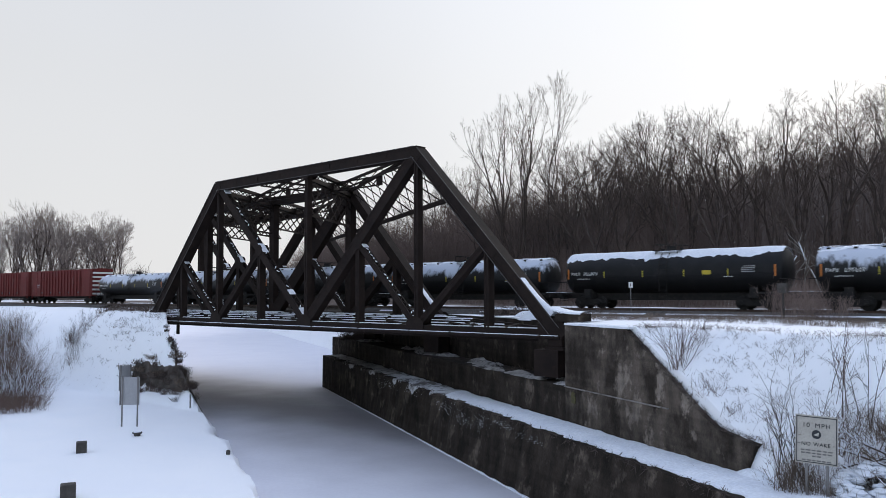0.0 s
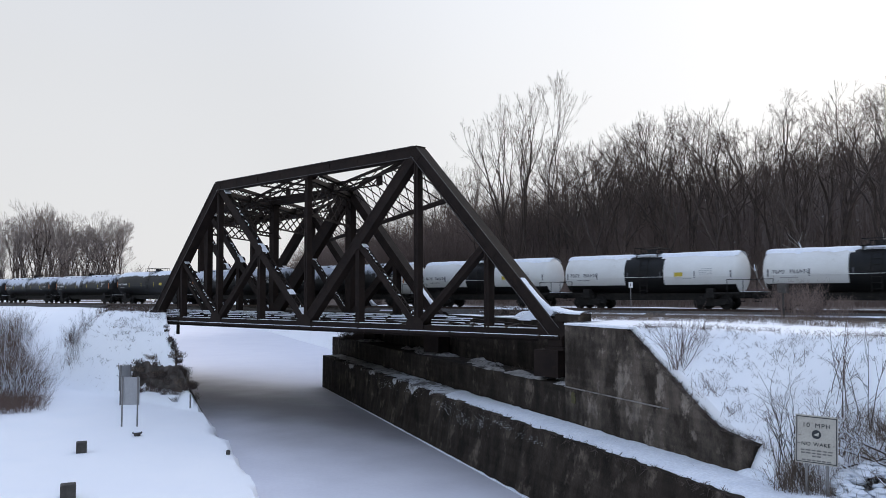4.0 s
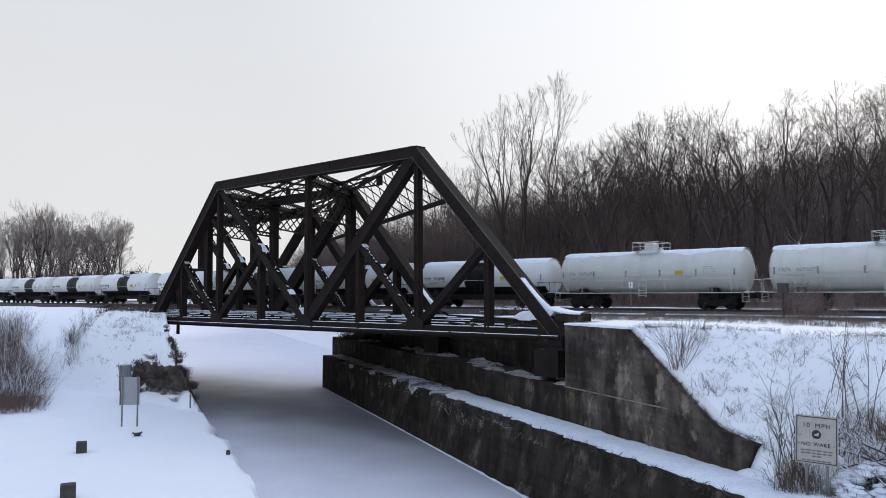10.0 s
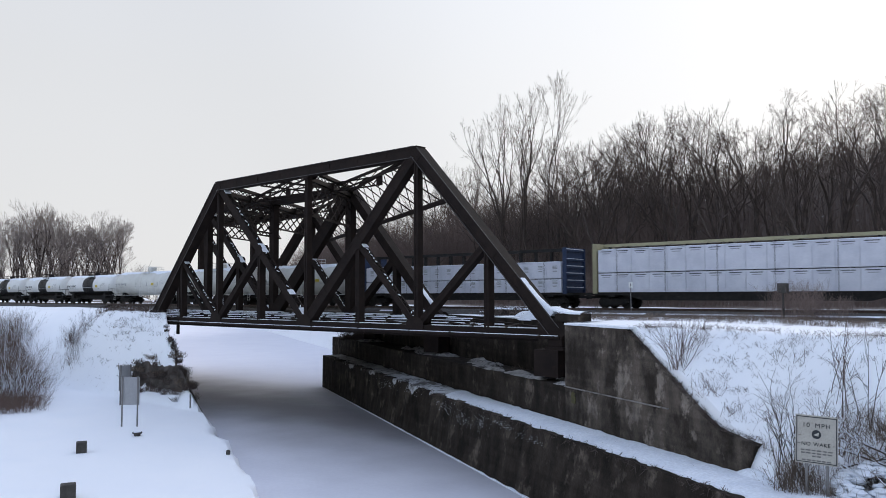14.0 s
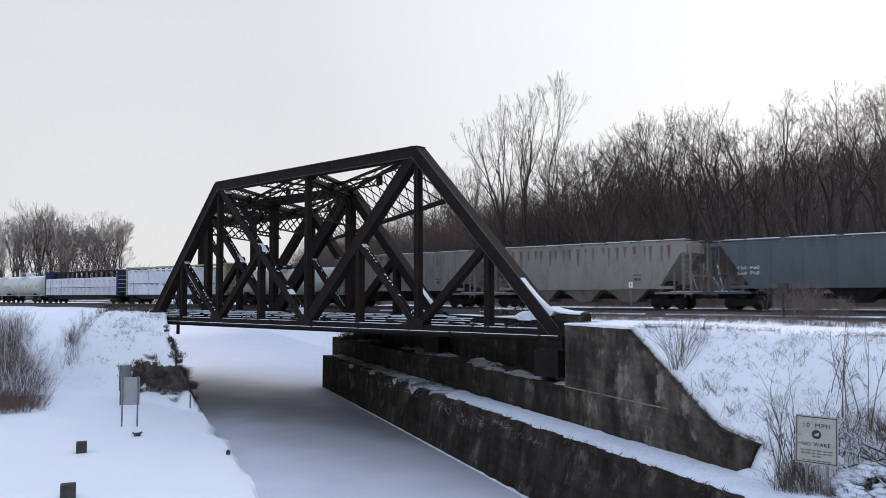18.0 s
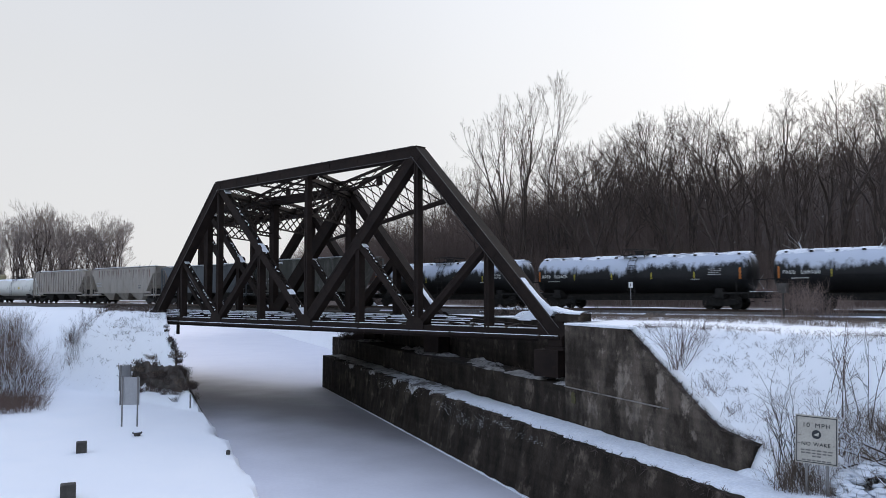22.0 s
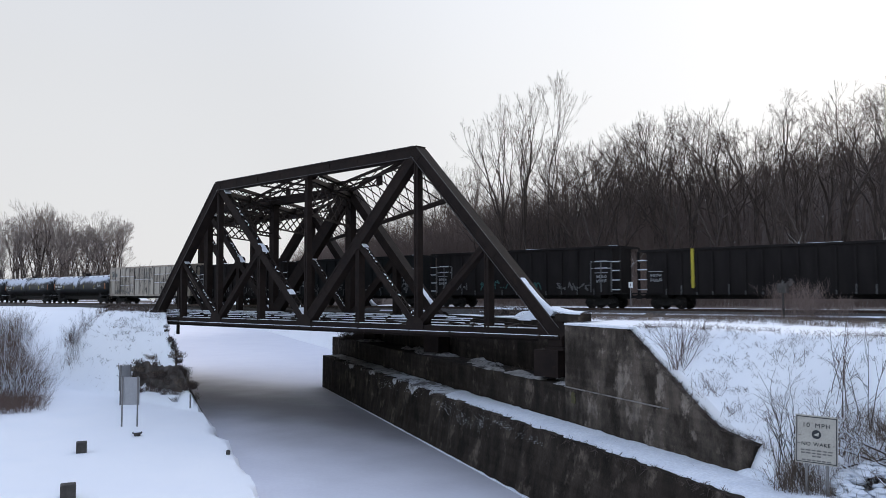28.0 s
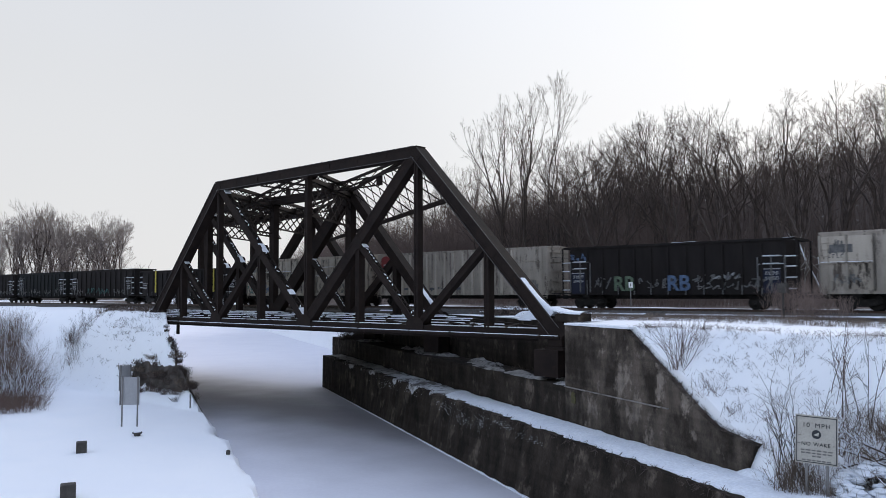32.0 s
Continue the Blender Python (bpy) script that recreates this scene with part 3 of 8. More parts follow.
def build_walls():
    ab = thing("wall_abutment", "stained grey concrete bridge abutment with raked wing wall", "abutment", kind="structure")
    b = Buf()
    wall_slab(b, -1.9, -11.9, 0.15, 0.8, Z_LEDGE - 0.6, wing_top, step=0.6, rag=0.02, seed=1)
    part("wing_wall", b, M_CONCRETE, ab, "concrete wing wall with a raked top")
    b = Buf()
    b.add([can(s, o, z) for s, o, z in ((-11.9, 0.8, -4.4), (-12.1, 0.74, -4.4), (-12.1, 0.1, -4.4), (-11.9, 0.15, -4.4), (-11.9, 0.8, -2.58), (-12.85, 0.74, -2.74), (-12.75, 0.1, -2.7), (-11.9, 0.15, -2.55))],
          [(0, 1, 2, 3), (4, 7, 6, 5), (0, 4, 5, 1), (1, 5, 6, 2), (2, 6, 7, 3), (3, 7, 4, 0)])
    part("wing_end", b, M_CONCRETE, ab, "broken end of the wing wall")
    b = Buf()
    wall_slab(b, -1.9, 41.6, -1.2, 0.78, Z_LEDGE - 0.6, Z_SEAT, step=1.0, rag=0.05, seed=2)
    part("face_wall", b, M_CONCRETE_DARK, ab, "dark stained face wall under the bridge")
    b = Buf()
    wall_slab(b, -1.9, 41.6, -1.9, -1.2, Z_SEAT - 0.5, 0.40, step=2.0, rag=0.02, seed=3)
    part("back_wall", b, M_CONCRETE_DARK, ab)
    b = Buf()
    b.add([can(s, o, z) for z in (Z_SEAT - 0.4, 0.42) for s, o in ((-1.9, 0.8), (-1.9, -1.9), (-2.6, -1.9), (-2.6, 0.8))], [(3, 2, 1, 0), (4, 5, 6, 7), (0, 1, 5, 4), (1, 2, 6, 5), (2, 3, 7, 6), (3, 0, 4, 7)])
    part("cheek_wall", b, M_CONCRETE, ab)
    # construction joint and its string course
    b = Buf()
    b.bar(can(-1.9, 0.82, Z_SEAT), can(-8.9, 0.82, Z_SEAT - 0.02), 0.10, 0.04, CAN_N)
    part("joint_moulding", b, M_JOINT, ab, "pale ledge along a construction joint")
    b = Buf()
    wall_slab(b, -1.9, -6.6, 0.1, 0.83, 0.40, lambda s: 0.485 + 0.035 * noise.noise(Vector((s, 0, 0))) + 0.025 * noise.noise(Vector((s * 3.1, 4, 0))), step=0.2, rag=0.06, seed=4)
    part("snow_cap", b, M_SNOW_CAP, ab, "snow lying on the wall", smooth=True)

    # a mossy stain on the wing wall
    rp = random.Random(8)
    for s0, s1, z0, z1, m in ((-2.4, -2.75, -2.85, -2.3, M_MOSS),):
        n, vs = 18, []
        for i in range(n):
            a = 6.283 * i / n
            cx, cz = math.cos(a), math.sin(a)
            k = 1.0 / max(abs(cx), abs(cz)) ** 0.75 * (0.92 + 0.35 * noise.noise(Vector((cx * 1.6 + s0, cz * 1.6, 0))))
            vs.append(can((s0 + s1) / 2 + cx * k * (s0 - s1) / 2, 0.826, (z0 + z1) / 2 + cz * k * (z1 - z0) / 2))
        vs += [v - CAN_N * 0.03 for v in vs]
        b = Buf()
        b.add(vs, [tuple(range(n))] + [(i, n + i, n + (i + 1) % n, (i + 1) % n) for i in range(n)])
        part("moss_stain", b, m, ab, "yellow-green moss at the joint")

    rd = random.Random(4)
    b = Buf()
    for i in range(40):
        s0, o = (rd.uniform(-1.8, 9) if i % 2 else rd.uniform(9, 36)), rd.uniform(-1.0, 0.55)
        w, d, h = rd.uniform(0.3, 1.1) * (1.5 if s0 > 9 else 1), rd.uniform(0.15, 0.45), rd.uniform(0.04, 0.16) + (0.10 if o < -0.3 else 0)
        n, rings = 14, 3
        vs = [can(s0, min(o, 0.8), Z_SEAT + h)]
        for k in range(1, rings + 1):
            for j in range(n):
                a = 6.283 * j / n
                q = k / rings * (1 + 0.75 * noise.noise(Vector((math.cos(a) * 1.7 + i, math.sin(a) * 1.7, k * 0.2))))
                vs.append(can(s0 + w * math.cos(a) * q, min(0.85, o + d * math.sin(a) * q), Z_SEAT + h * (1 - (k / rings) ** 2) * (1 + 0.7 * noise.noise(Vector((a * 2.1, k * 1.9, i)))) + 0.005))
        fs = [(0, 1 + j, 1 + (j + 1) % n) for j in range(n)]
        for k in range(rings - 1):
            fs += [(1 + k * n + j, 1 + (k + 1) * n + j, 1 + (k + 1) * n + (j + 1) % n, 1 + k * n + (j + 1) % n) for j in range(n)]
        b.add(vs, fs)
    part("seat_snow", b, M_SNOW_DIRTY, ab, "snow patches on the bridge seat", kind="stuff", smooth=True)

    low = thing("wall_canal", "dark weathered concrete canal wall with snow on its ledge", "canal wall", kind="structure")
    b = Buf()
    wall_slab(b, -60.0, 38.2, 0.5, low_face, -6.6, ledge_z, step=0.5, rag=0.09, seed=5)
    part("lower_wall", b, M_CONCRETE_DARK, low)
    b = Buf()
    wall_slab(b, -60, 38.2, 1.9, lambda s, f: low_face(s, 0.0) + 0.05, -7.0, Z_ICE + 0.04, step=0.3, rag=0.07, seed=6)
    part("ice_collar", b, M_SNOW_CAP, low, "ridge of broken shore ice at the wall's foot")
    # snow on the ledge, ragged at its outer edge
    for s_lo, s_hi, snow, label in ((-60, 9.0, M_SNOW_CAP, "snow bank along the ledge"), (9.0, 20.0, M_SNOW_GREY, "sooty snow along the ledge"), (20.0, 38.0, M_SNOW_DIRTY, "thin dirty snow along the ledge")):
        b = Buf()
        n = int((s_hi - s_lo) * 4.5)
        vs, fs = [], []
        for i in range(n + 1):
            s = s_lo + (s_hi - s_lo) * i / n
            w = 0.95 + 0.26 * noise.noise(Vector((s * 0.7, 3, 1))) + 0.20 * noise.noise(Vector((s * 2.3, 3, 5)))
            if s > 9:
                w *= max(0.66, 1 - (s - 9) * 0.02)
            h = (0.14 if s < 11 else 0.14 - 0.005 * (s - 11)) + 0.10 * noise.noise(Vector((s * 0.6, 8, 1))) + 0.06 * noise.noise(Vector((s * 2.1, 8, 1)))
            h = max(0.03, h + 0.05 * noise.noise(Vector((s * 5.0, 8, 4))))
            w += 0.10 * noise.noise(Vector((s * 6.5, 3, 9)))
            out = low_face(s, 1.0) - 2.0
            hang = 0.85 * max(0.0, noise.noise(Vector((s * 0.55, 2, 7))) + 0.35 * noise.noise(Vector((s * 2.7, 2, 3)))) * smoothstep(9.5, 12, s) * (1 - smoothstep(30, 36, s))
            lip = low_face(s, 1.0 - hang / 2.8) + 0.035
            for o, z in ((0.60, 0.07 + h * 0.4), (0.60 + w * 0.35 + out * 0.3, h), (0.62 + w * 0.8 + out * 0.8, h * 0.8), (low_face(s, 1.0) + 0.02, 0.03) if hang > 0.05 else (0.70 + w * 1.12 + out, 0.02), (lip, -hang) if hang > 0.05 else (0.72 + w * 1.12 + out, -0.10)):
                vs.append(can(s, o, ledge_z(s) + z))
        for i in range(n):
            for j in range(4):
                fs.append((i * 5 + j, i * 5 + j + 1, (i + 1) * 5 + j + 1, (i + 1) * 5 + j))
        b.add(vs, fs)
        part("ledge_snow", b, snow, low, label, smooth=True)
    # drift round the broken end of the wing wall
    for i, (s0, o0, w, d, h) in enumerate(((-12.75, 0.75, 1.3, 0.75, 0.34), (-11.4, 1.15, 1.3, 0.45, 0.16))):
        n, rings = 20, 6
        vs = [can(s0, o0, Z_LEDGE + h)]
        for k in range(1, rings + 1):
            for j in range(n):
                a = 6.283 * j / n
                q = k / rings * (1 + 0.22 * noise.noise(Vector((math.cos(a) + i * 4, math.sin(a), 3))))
                vs.append(can(s0 + w * math.cos(a) * q, o0 + d * math.sin(a) * q, Z_LEDGE - 0.06 + (h + 0.06) * (0.5 + 0.5 * math.cos(math.pi * k / rings))))
        fs = [(0, 1 + j, 1 + (j + 1) % n) for j in range(n)]
        for k in range(rings - 1):
            fs += [(1 + k * n + j, 1 + (k + 1) * n + j, 1 + (k + 1) * n + (j + 1) % n, 1 + k * n + (j + 1) % n) for j in range(n)]
        b = Buf()
        b.add(vs, fs)
        part("drift", b, M_SNOW_CAP, low, "snow drifted round the wing wall's end", smooth=True)
    # frozen snow clinging to the wall's face below the ledge
    rd = random.Random(14)
    b = Buf()
    spots = [(8.0, -4.15, 2.0, 0.22, 70), (5.6, -4.45, 1.6, 0.26, 80), (3.2, -4.3, 0.9, 0.34, 80), (0.6, -4.0, 1.5, 0.15, 50), (14.0, -4.0, 1.5, 0.2, 60), (-2.2, -4.15, 1.2, 0.15, 50), (19.0, -4.15, 2.5, 0.3, 60)]
    for s0, z0, ws, wz, cnt in spots:
        for i in range(cnt):
            s, z, r = s0 + rd.gauss(0, ws * 0.5), z0 + rd.gauss(0, wz * 0.6) - 0.05 * abs(rd.gauss(0, 1)), rd.uniform(0.008, 0.026)
            if z > Z_LEDGE - 0.03:
                continue
            c = can(s, low_face(s, (z + 6.6) / (Z_LEDGE + 6.6)) - 0.01, z)
            n = 6
            vs = [c + CAN_N * (r + 0.03)] + [c + CAN_D * (r * math.cos(6.283 * j / n) * rd.uniform(0.7, 1.4)) + Vector((0, 0, r * math.sin(6.283 * j / n) * rd.uniform(0.6, 1.2))) for j in range(n)]
            b.add(vs, [(0, 1 + j, 1 + (j + 1) % n) for j in range(n)])
    part("clinging_snow", b, M_SNOW_GREY, low, "specks of frozen snow on the wall's face", kind="stuff")


build_walls()


# ---- the track of the train and its low girder bridge ----
def build_track():
    on_bed = pose(0, BED_Y, 0, 0, 0, TRACK_TURN)
    track = thing("railway_track", "railway track on grey ballast with rusty rails", "railway track", kind="structure", m=on_bed)
    prof = [(-4.9, Z_TOP - 0.10), (-4.5, 0.58), (-4.0, 0.77), (-1.5, BED_RAIL - 0.17), (1.5, BED_RAIL - 0.17), (2.2, 0.70), (2.8, 0.60)]
    k = len(prof)
    for x0, x1 in ((-900, -63), (-24, 760)):
        bed = Buf()
        xs = frange(x0, x1, (x1 - x0) / 300)
        vs = [(x, o + 0.12 * noise.noise(Vector((x * 0.8, o, 0))), z + 0.03 * noise.noise(Vector((x * 1.7, o, 5)))) for x in xs for o, z in prof]
        bed.add(vs, [(i * k + j, i * k + j + 1, (i + 1) * k + j + 1, (i + 1) * k + j) for i in range(len(xs) - 1) for j in range(k - 1)])
        part("ballast", bed, M_BALLAST, track, "grey ballast bed", kind="stuff")
    for y in (-0.62, 0.62):
        r = Buf()
        r.box((-70, y, BED_RAIL - 0.017), (1660, 0.06, 0.034))
        r.box((-70, y, BED_RAIL - 0.075), (1660, 0.017, 0.10))
        r.box((-70, y, BED_RAIL - 0.13), (1660, 0.125, 0.017))
        part("rail", r, M_RAIL, track)
    t = Buf()
    x = -150.0
    while x < 50:
        t.box((x, 0, BED_RAIL - 0.175), (0.18, 2.15, 0.10))
        x += 0.46
    part("ties", t, M_TIE, track, "weathered wooden ties", kind="stuff")
    sn = Buf()
    xs = frange(-24, 60, 0.6)
    for i, (a, b) in enumerate(zip(xs, xs[1:])):
        if noise.noise(Vector((a * 0.23, 7, 3))) > -0.12:
            wa, wb = (0.10 * noise.noise(Vector((v * 0.9, 2, 2))) for v in (a, b))
            sn.add([(a, -4.62 + wa, 0.575), (a, -4.44 + wa, 0.65), (b, -4.44 + wb, 0.65), (b, -4.62 + wb, 0.575)], [(0, 3, 2, 1)])
    part("shoulder_snow", sn, M_SNOW_CAP, track, "thin broken snow on the ballast's near shoulder", kind="stuff")
    # snow left on the far shoulder and in broken streaks beside the near edge
    for pr, x0, x1 in ((((1.3, BED_RAIL - 0.14), (1.7, BED_RAIL + 0.01), (2.4, BED_RAIL + 0.02), (3.6, BED_RAIL)), -24, 60), (((1.3, BED_RAIL - 0.14), (1.7, BED_RAIL + 0.01), (2.4, BED_RAIL + 0.02), (3.6, BED_RAIL)), -130, -63)):
        sn = Buf()
        xs = frange(x0, x1, 0.8)
        vs = [(x, o + 0.15 * noise.noise(Vector((x * 0.5, o, 4))), z + 0.10 * noise.noise(Vector((x * 0.35, o * 0.3, 8))) - 0.02) for x in xs for o, z in pr]
        n = len(pr)
        sn.add(vs, [(i * n + j, i * n + j + 1, (i + 1) * n + j + 1, (i + 1) * n + j) for i in range(len(xs) - 1) for j in range(n - 1)])
        part("track_snow", sn, M_SNOW_GREY, track, "snow along the track's far shoulder", smooth=True)


build_track()


# ---- the truss bridge ----
PANEL = 4.783
TRUSS_H = 9.22
SKEW = Vector((-3 * PANEL, 7.7, 0))


def node_x(k):
    return {0: -37.52, 3: -23.73, 4: -18.90, 5: -14.16, 8: -0.75}.get(k, -38.26 + PANEL * k)


def low(k, row=0):
    return Vector((node_x(k), 0, 0)) + SKEW * row


def top(k, row=0):
    return Vector((node_x(k), 0, TRUSS_H)) + SKEW * row


def mid(k, row=0):
    if k in (1, 7):
        z = TRUSS_H * abs(node_x(k) - node_x(0 if k == 1 else 8)) / abs(node_x(2) - node_x(0))
    else:
        z = TRUSS_H / 2
    return Vector((node_x(k), 0, z)) + SKEW * row


def laced_member(name, p, q, w, h, parent, snow=0.0, solid_side=True, gap=0.42):
    """A built-up member: two channels joined by zigzag lacing, with batten plates at its ends."""
    p, q = Vector(p), Vector(q)
    d = (q - p)
    ln = d.length
    d.normalize()
    b = Buf()
    side = Vector((0, 1, 0))
    side = (side - side.dot(d) * d).normalized()
    up = side.cross(d)
    if up.z < 0:
        up = -up
    for sg in (-1, 1):
        o = side * (sg * (w / 2 - 0.02))
        b.bar(p + o, q + o, 0.025, h, side)
        for e in (-1, 1):
            o2 = side * (sg * (w / 2 - 0.06)) + up * (e * (h / 2 - 0.01))
            b.bar(p + o2, q + o2, 0.10, 0.02, side)
    n = max(2, int(ln / gap))
    lo, hi = 0.08, 0.92
    for e in (-1, 1):
        for i in range(n):
            a = p + d * ln * (lo + (hi - lo) * i / n) + up * (e * h / 2)
            c = p + d * ln * (lo + (hi - lo) * (i + 1) / n) + up * (e * h / 2)
            sg = 1 if i % 2 else -1
            b.bar(a + side * sg * (w / 2 - 0.05), c - side * sg * (w / 2 - 0.05), 0.055, 0.012, side)
        for f0, f1 in ((0.0, lo), (hi, 1.0)):
            b.bar(p + d * ln * f0 + up * e * h / 2, p + d * ln * f1 + up * e * h / 2, w, 0.014, side)
    ob = part(name, b, M_STEEL, parent)
    if snow:
        s = Buf()
        for i in range(n):
            if noise.noise(Vector((i * 1.37, p.x, p.y))) > -0.05:
                f = lo + (hi - lo) * (i + 0.5) / n
                c = p + d * ln * f + up * (h / 2 + 0.02)
                sg = 1 if i % 2 else -1
                s.bar(c - d * gap * 0.2 + side * sg * w * 0.12, c + d * gap * 0.2 - side * sg * w * 0.12, 0.06, 0.025, side)
        if w > 0.45:
            for f0, f1 in ((0.475, 0.535), (0.80, 0.83)):
                c0, c1 = p + d * ln * f0 + up * (h / 2 + 0.03), p + d * ln * f1 + up * (h / 2 + 0.03)
                s.bar(c0, c1, w * 0.85, 0.05, side)
        s.bar(p + d * 0.05 + up * (h / 2 + 0.03), p + d * ln * lo + up * (h / 2 + 0.03), w * 0.9, 0.05, side)
        s.bar(p + d * ln * hi + up * (h / 2 + 0.03), p + d * ln * 0.985 + up * (h / 2 + 0.03), w * 0.9, 0.05, side)
        part("snow", s, M_SNOW_CAP, ob, "snow caught on the lacing", kind="stuff")
    return ob


def box_member(name, p, q, w, h, parent, snow=0.0, lip=0.05, label=""):
    """A riveted box member with projecting cover plates."""
    p, q = Vector(p), Vector(q)
    d = (q - p).normalized()
    side = Vector((0, 1, 0))
    side = (side - side.dot(d) * d).normalized()
    up = side.cross(d)
    if up.z < 0:
        up = -up
    b = Buf()
    b.bar(p, q, w, h, side)
    ob = part(name, b, M_STEEL, parent, label)
    for e in (-1, 1):
        if lip:
            b = Buf()
            b.bar(p + up * (e * (h / 2 + 0.012)), q + up * (e * (h / 2 + 0.012)), w + lip * 2, 0.024, side)
            part("cover_plate", b, M_STEEL, ob)
        b = Buf()
        o = side * -(w / 2 + 0.012) + up * (e * (h / 2 - 0.06))
        b.bar(p + o, q + o, 0.024, 0.11, side)
        part("flange_angle", b, M_STEEL, ob)
    n = int((q - p).length / 2.2)
    for i in range(1, n):
        c = p + (q - p) * i / n
        b = Buf()
        b.bar(c - d * 0.16 - side * (w / 2 + 0.02), c + d * 0.16 - side * (w / 2 + 0.02), 0.02, h * 0.72, side)
        part("splice_plate", b, M_STEEL, ob)
    if snow:
        s = Buf()
        s.bar(p + up * (h / 2 + 0.05), q + up * (h / 2 + 0.05), w * 0.9, 0.06 * snow, side)
        part("snow", s, M_SNOW_CAP, ob, "thin snow on the upper face", kind="stuff")
    return ob


def gusset(at, w, h, parent, off=0.30):
    for sg in (-1, 1):
        b = Buf()
        y = sg * off
        x, z = w / 2, h / 2
        poly = [(-x, -z * 0.5), (-x * 0.6, -z), (x * 0.6, -z), (x, -z * 0.5), (x, z * 0.4), (x * 0.45, z), (-x * 0.45, z), (-x, z * 0.4)]
        b.prism([(at.x + a, at.z + c) for a, c in poly], at.y + y - 0.012, at.y + y + 0.012)
        part("gusset_plate", b, M_STEEL, parent)


def lattice(name, a, b, c, d, parent, nx=7, bar=0.07, rail=0.0):
    """A latticed web between the edge a-b (upper) and c-d (lower)."""
    a, b, c, d = (Vector(v) for v in (a, b, c, d))
    side = (b - a).cross(c - a).normalized()
    w = Buf()
    up = lambda t: a.lerp(b, t)
    dn = lambda t: c.lerp(d, t)
    for i in range(-1, nx):
        for f in ((0, 1), (1, 0)):
            t0, t1 = (i + f[0] * 1.0) / nx, (i + f[1] * 1.0) / nx
            for u0, u1 in ((t0, t1 + (1.0 / nx if f == (0, 1) else -1.0 / nx)),):
                q0, q1 = max(0, min(1, u0)), max(0, min(1, u1))
                if abs(u1 - u0) < 1e-6 or abs(q0 - q1) < 1e-6:
                    continue
                # cut at the ends
                k0, k1 = (q0 - u0) / (u1 - u0), (q1 - u0) / (u1 - u0)
                p0 = up(q0).lerp(dn(q0), k0)
                p1 = up(q1).lerp(dn(q1), k1)
                w.bar(p0, p1, 0.02, bar, side)
    ob = part(name, w, M_STEEL, parent)
    for p, q, deep in ((a, b, 0.2), (c, d, 0.26)):
        r = Buf()
        r.bar(p, q, rail or 0.30, rail or deep, side)
        part("rail_angle", r, M_STEEL, ob)
    return ob


